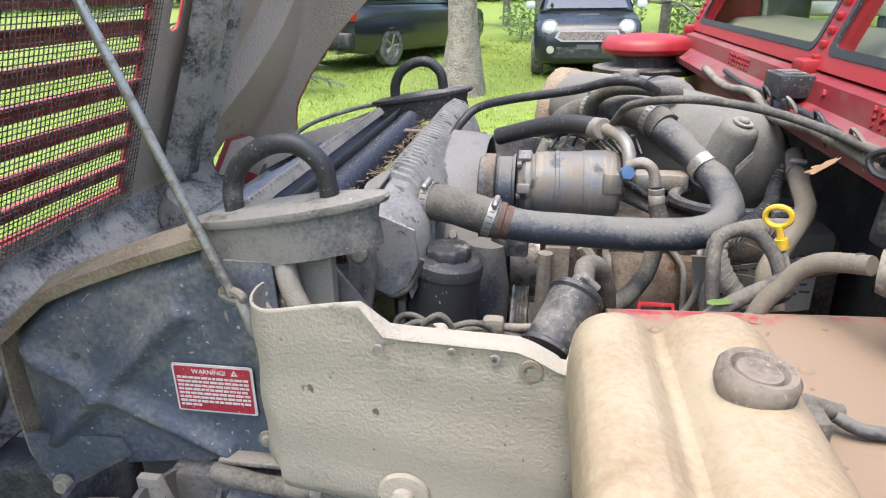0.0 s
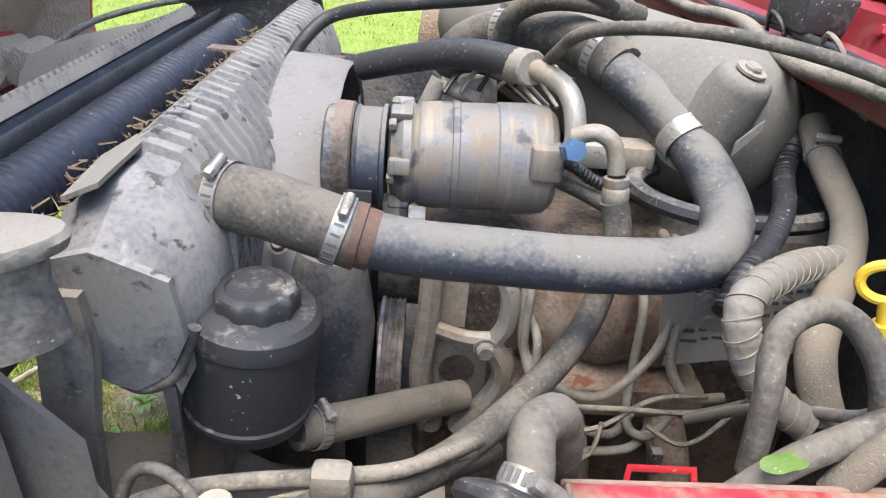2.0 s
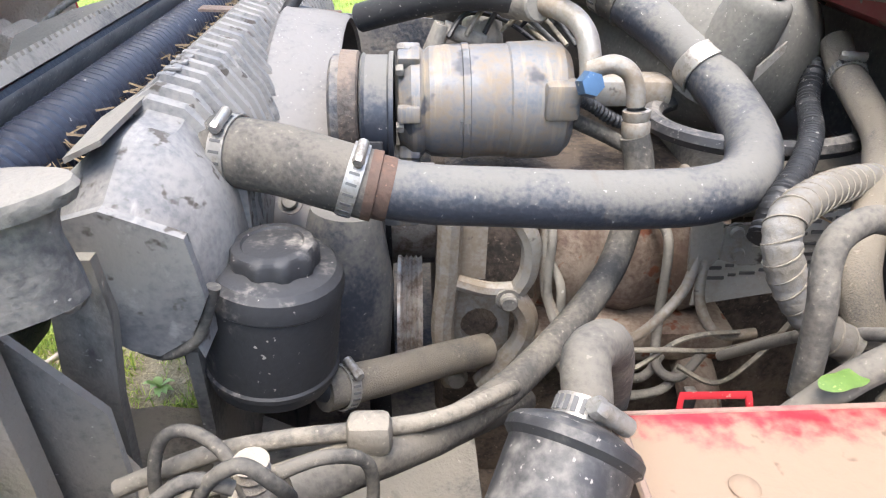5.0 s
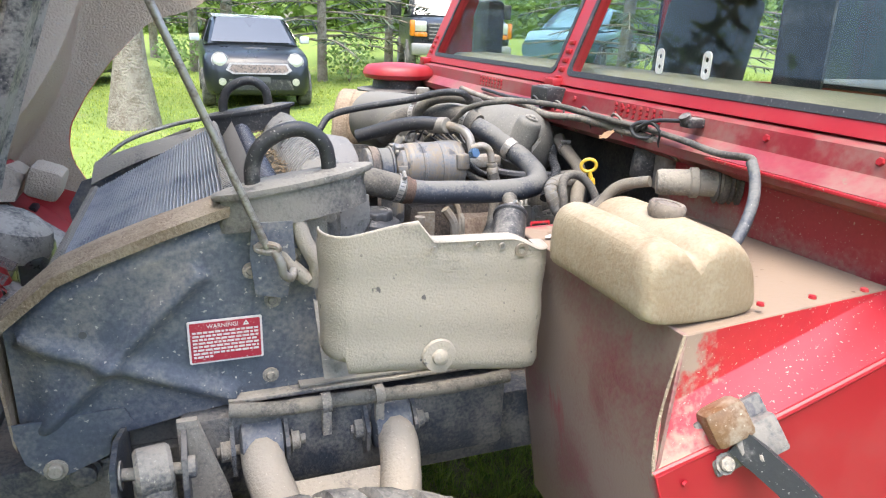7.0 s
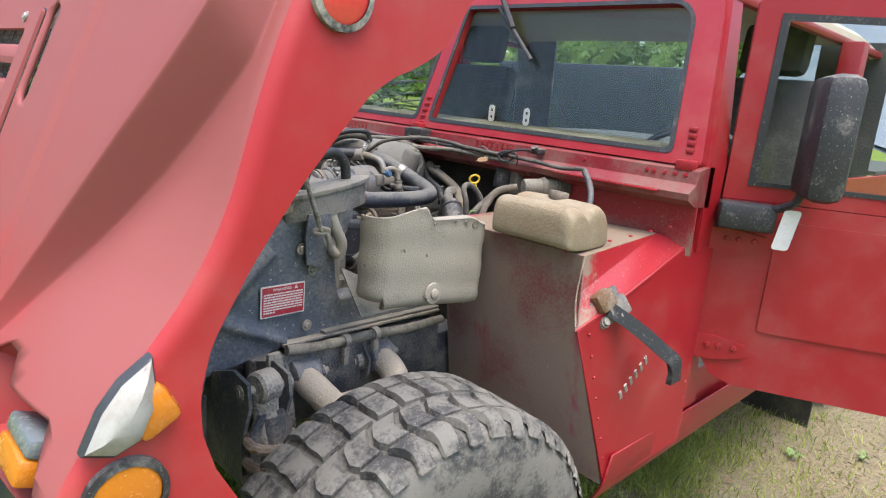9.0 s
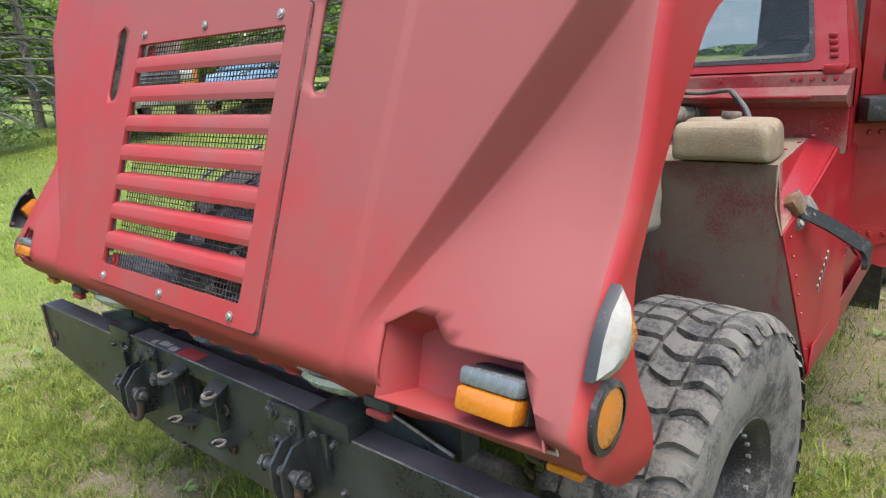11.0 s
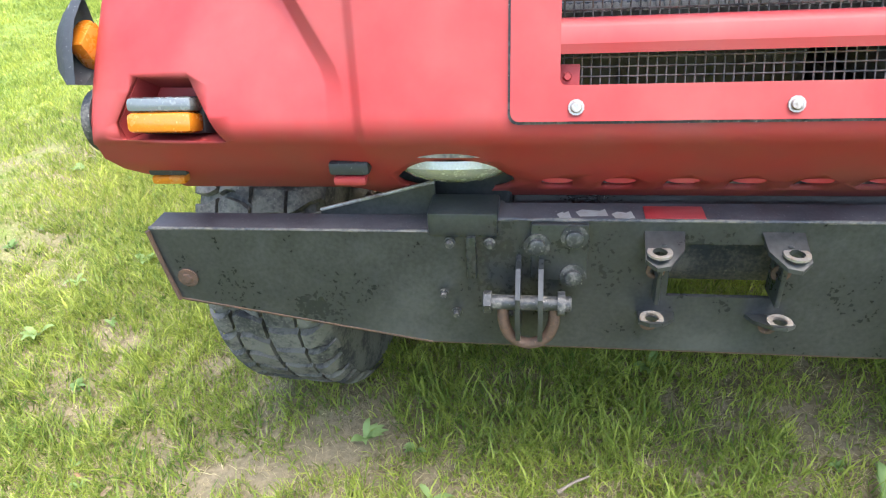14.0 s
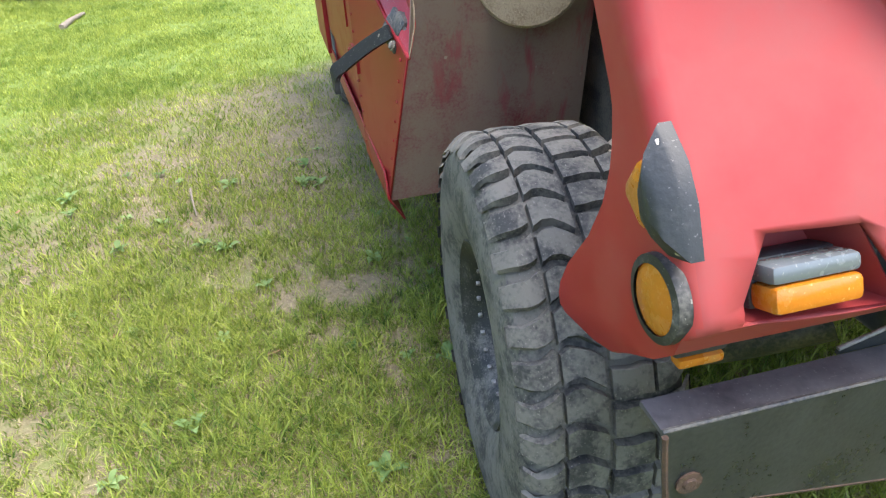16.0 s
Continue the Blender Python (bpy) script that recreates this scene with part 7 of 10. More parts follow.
# cast bracket beside the belt
bm = bmesh.new()
tube(bm, [(0.490, -0.148, 1.060), (0.512, -0.152, 1.025), (0.514, -0.152, 0.985), (0.500, -0.152, 0.955)], 0.011, 8)
tube(bm, [(0.500, -0.152, 0.955), (0.516, -0.155, 0.925), (0.508, -0.155, 0.885), (0.47, -0.155, 0.83)], 0.013, 8)
tube(bm, [(0.432, -0.148, 0.972), (0.470, -0.152, 0.962), (0.502, -0.152, 0.962)], 0.009, 8)
tube(bm, [(0.430, -0.148, 1.045), (0.428, -0.148, 0.97), (0.424, -0.148, 0.90), (0.436, -0.152, 0.83)], 0.013, 8)
slab(bm, [(0.425, 0.965), (0.47, 0.965), (0.47, 1.05), (0.43, 1.05)], lambda u, v, w: Vector((u, -0.125 + w, v)), 0.012)
slab(bm, [(0.425, 0.83), (0.50, 0.83), (0.50, 0.95), (0.425, 0.95)], lambda u, v, w: Vector((u, -0.125 + w, v)), 0.012, [ellipse(0.466, 0.90, 0.022, 0.026, 14)[::-1]])
cast = part("cast_bracket", bm, "alu", truck, "grey cast accessory bracket")
bolts("bracket_bolt", "grime", cast, [((0.493, -0.160, 0.955), (0, -1, 0)), ((0.44, -0.160, 0.845), (0, -1, 0))], 0.010, 0.010, 0.014)
# belts and pulleys below the compressor
bm = bmesh.new()
box(bm, (0.338, -0.150, 0.66), (0.364, -0.146, 1.13), 0.001)
box(bm, (0.338, -0.020, 0.66), (0.364, -0.016, 1.13), 0.001)
part("drive_belt", bm, "black_rubber", truck, "black ribbed drive belt")
bm = bmesh.new()
lathe(bm, [(0.03, 0), (0.075, 0)] + [(0.075 - 0.004 * (k % 2), 0.004 + 0.003 * k) for k in range(8)] + [(0.075, 0.03), (0.03, 0.03)], (0.372, -0.06, 0.86), (1, 0, 0), 32, False)
part("idler_pulley", bm, "steel", truck, "grooved steel belt pulley")
bm = bmesh.new()
rod(bm, (0.34, 0.08, 0.93), (0.42, 0.08, 0.93), 0.07, 24)
part("fan_pulley", bm, "steel", truck)
bm = bmesh.new()
lathe(bm, [(0, 0), (0.05, 0), (0.058, 0.02), (0.055, 0.12), (0.035, 0.20), (0, 0.21)], (0.305, -0.165, 0.86), (0.1, 0.1, 1), 22, False)
part("rear_bellows", bm, "tube", truck, "smooth blue-black bellows")

# power-steering reservoir
RX, RY = 0.286, -0.297
bm = bmesh.new()
RTILT = Matrix.Translation((RX, RY, 1.10)) @ Matrix.Rotation(radians(7), 4, "Y") @ Matrix.Translation((-RX, -RY, -1.10))
lathe(bm, [(0, 0.965), (0.044, 0.965), (0.052, 0.970), (0.0548, 0.982), (0.0558, 0.982), (0.0558, 0.986), (0.0538, 0.988), (0.0538, 1.058), (0.0555, 1.060), (0.0555, 1.068), (0.0535, 1.076), (0.048, 1.081), (0.034, 1.083), (0.030, 1.084), (0.030, 1.09), (0, 1.09)], (RX, RY, 0.012), (0, 0, 1), 48, False)
bmesh.ops.transform(bm, matrix=RTILT, verts=bm.verts)
res = part("fluid_reservoir", bm, "reservoir", truck, "dusty black steering fluid reservoir", 30)
bm = bmesh.new()
n_r = 40
rings = []
for z, f in ((1.092, 1), (1.096, 1), (1.106, 1), (1.1095, 0.92), (1.1105, 0.72), (1.1085, 0.68), (1.1085, 0.40)):
    rings.append([Vector((RX + (0.0335 + 0.0012 * (1 if k % 4 < 2 else -1) * (f == 1)) * f * math.cos(k * math.tau / n_r), RY + (0.0335 + 0.0012 * (1 if k % 4 < 2 else -1) * (f == 1)) * f * math.sin(k * math.tau / n_r), z)) for k in range(n_r)])
vr = grid_faces(bm, rings, True)
bm.faces.new(vr[-1])
part("cap", bm, "reservoir", res, "knurled black cap")
bm = bmesh.new()
box(bm, (RX - 0.085, RY - 0.01, 0.99), (RX - 0.045, RY + 0.015, 1.045), 0.006)
hexbolt(bm, (RX - 0.066, RY - 0.012, 1.018), (0, -1, 0), 0.008, 0.008)
part("reservoir_bracket", bm, "blackplastic", res)
hose("return_hose", [(0.312, -0.298, 0.956), (0.340, -0.276, 0.946), (0.367, -0.250, 0.931), (0.417, -0.200, 0.904), (0.472, -0.155, 0.881)], 0.0185, "braid", "woven grey return hose", 16)
bm = bmesh.new()
rod(bm, (0.275, -0.300, 0.985), (0.322, -0.292, 0.954), 0.0145, 14)
part("reservoir_spout", bm, "reservoir", truck)
clamp(truck, (0.329, -0.286, 0.950), (0.8, 0.6, -0.35), 0.0195, 0.011, (-0.2, -0.3, 1))

# wiring and hoses at the rear of the bay
hose("white_conduit", [(0.778, -0.255, 1.142), (0.740, -0.270, 1.146), (0.698, -0.300, 1.152), (0.660, -0.330, 1.150), (0.651, -0.345, 1.135), (0.661, -0.355, 1.107), (0.682, -0.365, 1.081), (0.708, -0.375, 1.066)], 0.0135, "whitehose", "pale split conduit wrapped in tape", 14, 12, rib=0.0008, rib_len=0.011)
wrap = spline([Vector(p) for p in [(0.778, -0.255, 1.142), (0.740, -0.270, 1.146), (0.698, -0.300, 1.152), (0.660, -0.330, 1.150), (0.651, -0.345, 1.135), (0.661, -0.355, 1.107), (0.682, -0.365, 1.081), (0.708, -0.375, 1.066)]], 14)
bm = bmesh.new()
run = 0.0
for p, q in zip(wrap, wrap[1:]):
    run += (q - p).length
    if run > 0.0105:
        run = 0.0
        ax = ((q - p).normalized() + Vector((0.25, 0.1, 0.2))).normalized()
        lathe(bm, [(0.0134, -0.0007), (0.0146, -0.0005), (0.0146, 0.0005), (0.0134, 0.0007)], p, ax, 18, False)
tagged(part("tape_edge", bm, "wirewrap", truck, "", 70), "dark overlapping tape edges", kind="stuff")
hose("black_conduit", [(0.812, -0.060, 1.181), (0.790, -0.100, 1.157), (0.766, -0.160, 1.145), (0.721, -0.230, 1.140), (0.679, -0.280, 1.133), (0.660, -0.305, 1.115)], 0.0098, "black_rubber", "black corrugated conduit", 12, 8, rib=0.003, rib_len=0.0055)
hose("heat_sleeve", [(0.825, -0.060, 1.204), (0.821, -0.090, 1.187), (0.810, -0.150, 1.173), (0.804, -0.200, 1.155), (0.772, -0.260, 1.141), (0.737, -0.310, 1.121), (0.718, -0.345, 1.102), (0.724, -0.372, 1.065)], 0.0150, "braid", "tan woven heat sleeve", 14, wobble=0.06)
clamp(truck, (0.819, -0.105, 1.183), (-0.2, -0.9, -0.3), 0.0155, 0.010)
hose("heater_hose", [(0.628, -0.445, 1.090), (0.624, -0.440, 1.148), (0.625, -0.430, 1.169), (0.633, -0.420, 1.185), (0.656, -0.410, 1.191), (0.677, -0.410, 1.185), (0.690, -0.420, 1.172), (0.699, -0.430, 1.153), (0.706, -0.440, 1.120)], 0.0085, "hose", "looped dusty heater hose", 12)
hose("big_loom", [(0.600, -0.47, 1.085), (0.640, -0.46, 1.114), (0.668, -0.457, 1.131), (0.697, -0.455, 1.147), (0.72, -0.47, 1.17), (0.745, -0.52, 1.20)], 0.0095, "hose", "thick dusty loom", 12)
hose("sleeved_loom", [(0.665, -0.47, 1.10), (0.678, -0.47, 1.13), (0.693, -0.472, 1.150), (0.704, -0.475, 1.168), (0.722, -0.49, 1.186), (0.75, -0.53, 1.20)], 0.0105, "braid", "woven loom to the bulkhead plug", 12)
bm = bmesh.new()
lathe(bm, [(0.0, 0), (0.021, 0), (0.024, 0.008), (0.024, 0.055), (0.028, 0.058), (0.028, 0.07), (0.024, 0.073), (0.026, 0.12), (0, 0.12)], (0.745, -0.555, 1.205), (0.85, -0.5, 0.05), 24, False)
part("loom_connector", bm, "wirewrap", truck, "dusty tan bulkhead connector")
hose("connector_boot", [(0.835, -0.60, 1.208), (0.860, -0.615, 1.208), (0.875, -0.625, 1.208)], 0.033, "hose", "ribbed rubber boot", 20, 6, rib=0.006, rib_len=0.013)
bm = bmesh.new()
lathe(bm, [(0, 0), (0.028, 0), (0.030, 0.005), (0.030, 0.06), (0.022, 0.065), (0.022, 0.08), (0, 0.08)], (0.835, -0.40, 1.175), (0.1, 0, 1), 18, False)
part("solenoid", bm, "blackplastic", truck, "black solenoid")
bm = bmesh.new()
box(bm, (0.835, -0.46, 1.16), (0.87, -0.42, 1.24), 0.006)
part("fuse_block", bm, "grime", truck)
# dipstick
bm = bmesh.new()
c = Vector((0.700, -0.398, 1.205))
d1, d2 = Vector((0.75, -0.5, 0.25)).normalized(), Vector((-0.25, 0.1, 1)).normalized()
tube(bm, [c + d1 * 0.0150 * math.cos(a) + d2 * 0.0125 * math.sin(a) for a in [k * math.tau / 12 for k in range(12)]], 0.0035, 8, 3, closed=True)
rod(bm, c - d2 * 0.011, c - d2 * 0.033, 0.0045, 10)
rod(bm, c - d2 * 0.028, c - d2 * 0.040, 0.0075, 12)
part("dipstick", bm, "yellow", truck, "yellow dipstick ring handle")
hose("dipstick_tube", [c - d2 * 0.045, c - d2 * 0.10, (0.70, -0.34, 1.05), (0.69, -0.25, 0.95)], 0.005, "grime")
# cables over the engine and along the cowl
hose("throttle_cable", [(0.236, 0.10, 1.185), (0.256, 0.115, 1.215), (0.285, 0.14, 1.238), (0.350, 0.12, 1.258), (0.47, 0.07, 1.284), (0.53, 0.03, 1.305), (0.575, 0.0, 1.308), (0.61, 0.02, 1.290)], 0.0085, "black_rubber", "black cable over the engine", 10)
hose("vent_hose", [(0.50, 0.12, 1.225), (0.51, 0.10, 1.262), (0.54, 0.075, 1.285), (0.59, 0.06, 1.29), (0.66, 0.08, 1.275)], 0.013, "hose", "", 12)
hose("long_cable", [(0.528, -0.035, 1.225), (0.534, -0.09, 1.262), (0.552, -0.135, 1.292), (0.608, -0.19, 1.309), (0.665, -0.22, 1.310), (0.72, -0.25, 1.303), (0.77, -0.29, 1.290), (0.80, -0.42, 1.282), (0.79, -0.55, 1.280), (0.775, -0.66, 1.276), (0.765, -0.74, 1.283), (0.755, -0.755, 1.275)], 0.0062, "hose", "long dusty black cable", 10)
hose("washer_hose", [(0.757, -0.752, 1.279), (0.750, -0.770, 1.262), (0.725, -0.800, 1.235), (0.690, -0.825, 1.200), (0.655, -0.838, 1.165)], 0.0085, "tube", "grey-blue washer hose dropping to the shelf", 12)
hose("cowl_loom", [(0.80, 0.55, 1.27), (0.79, 0.30, 1.262), (0.795, 0.12, 1.275), (0.785, -0.05, 1.262), (0.790, -0.20, 1.272), (0.80, -0.34, 1.268), (0.805, -0.46, 1.262), (0.82, -0.52, 1.24)], 0.0085, "wirewrap", "taped wiring along the cowl", 10, wobble=0.2)
hose("cowl_loom", [(0.81, 0.40, 1.282), (0.80, 0.2, 1.28), (0.80, 0.0, 1.285), (0.80, -0.16, 1.283), (0.79, -0.28, 1.285), (0.80, -0.40, 1.275), (0.815, -0.47, 1.25)], 0.0052, "black_rubber", "", 8)
for k in range(5):
    y0 = 0.05 - k * 0.12
    hose("thin_wire", [(0.80, y0, 1.275), (0.785, y0 - 0.03, 1.30), (0.792, y0 - 0.055, 1.285), (0.80, y0 - 0.05, 1.255), (0.82, y0 - 0.08, 1.235)], 0.0026, "whitehose" if k % 2 else "black_rubber", "", 6, 6)
bm = bmesh.new()
tube(bm, [(0.775, -0.42, 1.285), (0.79, -0.44, 1.297), (0.81, -0.455, 1.288), (0.80, -0.45, 1.268), (0.78, -0.43, 1.268)], 0.004, 8, 4, closed=True)
part("cable_loop", bm, "black_rubber", truck)
bm = bmesh.new()
box(bm, (0.79, -0.04, 1.288), (0.845, 0.045, 1.325), 0.004)
blk = part("hood_rest_block", bm, "blackplastic", truck, "black rubber hood rest with open pockets")
bm = bmesh.new()
for y in (-0.026, 0.004, 0.020):
    bm = bmesh.new()
    box(bm, (0.800, y, 1.3245), (0.835, y + 0.012, 1.3275), 0.001)
    part("rest_rib", bm, "frame", blk)
bm = bmesh.new()
box(bm, (0.80, -0.555, 1.300), (0.836, -0.525, 1.318), 0.004)
rod(bm, (0.805, -0.54, 1.31), (0.798, -0.54, 1.322), 0.011, 12)
part("washer_nozzle", bm, "blackplastic", truck, "black washer nozzle")
hose("nozzle_hose", [(0.81, -0.53, 1.31), (0.79, -0.48, 1.305), (0.785, -0.44, 1.29), (0.80, -0.40, 1.27)], 0.004, "black_rubber", "", 8)
# fuel lines and clips low on the block
for k, (a, b) in enumerate((((0.535, -0.15, 1.03), (0.66, -0.19, 0.90)), ((0.55, -0.16, 0.96), (0.68, -0.2, 0.89)), ((0.655, -0.16, 1.02), (0.70, -0.20, 0.91)))):
    a, b = Vector(a), Vector(b)
    hose("fuel_line", [a + Vector((-0.015, 0.07, 0.02)), a + Vector((-0.006, 0.025, 0.018)), a, a + Vector((0.002, -0.01, -0.08)), (a + b) / 2 + Vector((-0.03, -0.03, -0.06)), b + Vector((-0.03, -0.02, -0.015)), b], 0.0052, "grime", "thin steel injector line", 8)
hose("fuel_line", [(0.675, -0.11, 1.085), (0.672, -0.165, 1.083), (0.668, -0.190, 1.055), (0.663, -0.20, 0.995), (0.615, -0.215, 0.945), (0.57, -0.21, 0.945), (0.55, -0.20, 0.955)], 0.0055, "alu", "", 8)
hose("fuel_line", [(0.690, -0.11, 1.08), (0.684, -0.165, 1.083), (0.680, -0.190, 1.055), (0.680, -0.20, 0.985), (0.700, -0.215, 0.950), (0.74, -0.215, 0.950)], 0.0055, "alu", "", 8)
hose("fuel_line", [(0.515, -0.07, 1.06), (0.522, -0.115, 1.07), (0.53, -0.14, 1.045), (0.532, -0.15, 0.98), (0.54, -0.16, 0.945), (0.56, -0.17, 0.93)], 0.0062, "alu", "", 8)
bm = bmesh.new()
slab(bm, [(0.632, 1.055), (0.662, 1.055), (0.670, 1.02), (0.655, 0.995), (0.640, 1.0)], lambda u, v, w: Vector((u + 0.022, -0.196 + w, v + 0.016)), 0.004, [ellipse(0.654, 1.010, 0.004, 0.004, 10)[::-1]])
slab(bm, [(0.665, 1.05), (0.69, 1.055), (0.695, 1.03), (0.735, 1.025), (0.735, 1.012), (0.69, 1.008), (0.667, 1.015)], lambda u, v, w: Vector((u + 0.022, -0.199 + w, v + 0.016)), 0.004)
for x, z in ((0.676, 1.045), (0.682, 1.022)):
    hexbolt(bm, (x + 0.022, -0.199, z + 0.016), (0, -1, 0), 0.007, 0.006, 0.010)
part("line_bracket", bm, "alu", truck, "small dusty line bracket")
for k, pts in enumerate(([(0.53, -0.22, 0.93), (0.57, -0.24, 0.92), (0.61, -0.24, 0.925), (0.66, -0.23, 0.955), (0.72, -0.22, 0.955)], [(0.61, -0.24, 0.93), (0.60, -0.25, 0.895), (0.56, -0.25, 0.875)], [(0.66, -0.23, 0.92), (0.70, -0.24, 0.905), (0.74, -0.23, 0.93), (0.78, -0.22, 0.99)], [(0.55, -0.23, 0.94), (0.63, -0.24, 0.95), (0.70, -0.23, 0.94), (0.76, -0.22, 0.95)])):
    hose("thin_wire", pts, 0.0028, "wirewrap", "", 6, 8)
for x in (0.555, 0.665):
    bm = bmesh.new()
    box(bm, (x, -0.255, 0.875), (x + 0.012, -0.243, 0.905), 0.002)
    part("wire_plug", bm, "blackplastic", truck)

# the near corner: hook plates, splash shield, tray, filter, tank
def hook_plate(s):
    """Lifting hook through an oval plate on top of the shield."""
    bm = bmesh.new()
    cx, cy = 0.108, s * 0.455
    base = ellipse(0, 0, 0.122, 0.040, 40)
    base = [(u * (1 + 0.06 * math.cos(v * 30)), v) for u, v in base]

    def at(u, v, w):
        return Vector((cx + u, cy + v * 1.0 + 0.10 * u * -s * 0.4, 1.212 + u * 0.16 + w))

    rows = [[at(u * f, v * f, w) for u, v in base + base[:1]] for f, w in ((1.0, -0.006), (1.02, 0.0), (1.0, 0.004), (0.80, 0.008), (0.55, 0.010), (0.001, 0.010))]
    grid_faces(bm, rows)
    pl = part("hook_plate", bm, "grime" if s < 0 else "blackplastic", truck, "oval metal plate under a lifting hook")
    bm = bmesh.new()
    rows = [[at(u * f, v * f, w) for u, v in base + base[:1]] for f, w in ((0.92, -0.004), (0.90, -0.025), (0.93, -0.045), (0.94, -0.060))]
    grid_faces(bm, rows)
    part("plate_skirt", bm, "grime" if s < 0 else "blackplastic", pl, "caked grey skirt")
    bm = bmesh.new()
    tube(bm, [at(-0.066, 0, 0.0), at(-0.066, 0, 0.035), at(-0.050, 0, 0.066), at(-0.015, 0, 0.082), at(0.020, 0, 0.078), at(0.048, 0, 0.052), at(0.056, 0, 0.020), at(0.056, 0, 0.0)], 0.0125, 14)
    part("lifting_hook", bm, "black_rubber", pl, "black rubber-coated hoop")
    return pl


hook_plate(-1)
hook_plate(1)
bm = bmesh.new()
rows = []
TOPS = [(-0.335, 1.018), (-0.25, 1.072), (-0.187, 1.100), (-0.10, 1.132), (0.0, 1.165), (0.10, 1.185), (0.155, 1.18)]
BOTS = [(-0.335, 0.80), (-0.25, 0.795), (-0.187, 0.800), (-0.10, 0.815), (0.0, 0.828), (0.10, 0.84), (0.50, 0.84)]
xs = [-0.335 + k * 0.84 / 110 for k in range(111)]
for x in xs:
    top = lerp_table(TOPS, x) - 0.23 * smooth01((x - 0.105) / 0.05)
    bot = lerp_table(BOTS, x)
    col = []
    for k in range(45):
        z = top + (bot - top) * k / 44
        y = -0.448 - 0.020 * smooth01((x + 0.335) / 0.06) + 0.022 * smooth01((z - top + 0.03) / 0.03)
        for (x0, z0, x1, z1) in ((-0.31, 0.985, -0.01, 0.845), (-0.30, 0.83, -0.05, 1.07)):
            t = ((x - x0) * (x1 - x0) + (z - z0) * (z1 - z0)) / ((x1 - x0) ** 2 + (z1 - z0) ** 2)
            if -0.02 < t < 1.02:
                dx, dz = x - x0 - t * (x1 - x0), z - z0 - t * (z1 - z0)
                y -= 0.019 * math.exp(-(dx * dx + dz * dz) / 0.015 ** 2)
        col.append(Vector((x, y, z)))
    rows.append(col)
grid_faces(bm, rows)
stiffen(bm, 0.004)
shield_l = part("splash_shield", bm, "greyblue", truck, "dusty blue-grey splash shield with pressed X ribs", 60)
bm = bmesh.new()
slab(bm, [(-0.345, 0.845), (-0.330, 0.775), (-0.300, 0.744), (-0.285, 0.742), (-0.211, 0.769), (-0.203, 0.801), (-0.170, 0.822), (-0.180, 0.850)], lambda u, v, w: Vector((u, -0.470 - 0.12 * max(0.0, 0.80 - v) + w, v)), 0.004)
lobe = part("shield_lobe", bm, "greyblue", shield_l)
bm = bmesh.new()
hexbolt(bm, (-0.288, -0.484, 0.762), (0, -1, 0.1), 0.012, 0.010, 0.018)
part("lobe_bolt", bm, "tanarm", lobe)
bm = bmesh.new()
rows = []
for x, z in [(-0.338, 0.80), (-0.342, 0.90), (-0.338, 1.0)] + TOPS[1:6]:
    rows.append([Vector((x, -0.4745, z - 0.004)), Vector((x - 0.004, -0.4755, z + 0.012)), Vector((x - 0.006, -0.4405, z + 0.024)), Vector((x - 0.004, -0.398, z + 0.020)), Vector((x, -0.396, z + 0.004))])
grid_faces(bm, rows)
stiffen(bm, 0.004)
part("shield_flange", bm, "tanedge", shield_l, "brown mud-caked upper flange")
bm = bmesh.new()
for x, z in ((-0.225, 0.985), ):
    lathe(bm, [(0.0, 0), (0.006, 0), (0.006, 0.002), (0.0, 0.002)], (x, -0.4695, z), (0, -1, 0), 12, False)
part("shield_hole", bm, "print", shield_l)
for x, z in ((0.053, 0.875), (0.062, 1.015), (0.030, 1.07), (0.098, 1.09)):
    bm = bmesh.new()
    hexbolt(bm, (x, -0.4745, z), (0, -1, 0), 0.008, 0.005, 0.014)
    part("shield_bolt", bm, "tanarm", shield_l)
bm = bmesh.new()
box(bm, (-0.02, -0.4925, 0.836), (0.50, -0.4625, 0.844), 0.002)
part("shield_lip", bm, "tanarm", shield_l)
bm = bmesh.new()
slab(bm, rounded(-0.075, 0.043, 0.913, 0.990, 0.003), lambda u, v, w: Vector((u, -0.4745 - w * 1.0, v + (u - 0.043) * -0.0)), -0.0015)
wl = part("warning_label", bm, "white", truck, "red warning label with white border and print")
bm = bmesh.new()
slab(bm, rounded(-0.0715, 0.0395, 0.9165, 0.9865, 0.002), lambda u, v, w: Vector((u, -0.4763 - w, v)), -0.0012)
part("label_field", bm, "labelred", wl)
rng = random.Random(3)
for r in range(8):
    bm = bmesh.new()
    z = 0.9695 - r * 0.0063
    u = -0.068
    end = 0.034 if r < 7 else -0.04
    while u < end:
        w2 = rng.uniform(0.004, 0.011)
        box(bm, (u, -0.4783, z - 0.0016), (min(u + w2, end + 0.002), -0.4775, z + 0.0016))
        u += w2 + 0.0018
    part("print_line", bm, "white", wl)
fc = bpy.data.curves.new("warn", "FONT")
fc.body, fc.size, fc.extrude, fc.align_x = "WARNING!", 0.0098, 0.0004, "CENTER"
ft = new("warn", fc)
dg = bpy.context.evaluated_depsgraph_get()
dg.update()
fm = bpy.data.meshes.new_from_object(ft.evaluated_get(dg))
bpy.data.objects.remove(ft)
fm.materials.clear()
fm.materials.append(M["white"])
fo = new("heading", fm)
fo.parent = wl
fo.matrix_basis = Matrix.Translation((-0.020, -0.4780, 0.9765)) @ Matrix.Rotation(radians(90), 4, "X")
bm = bmesh.new()
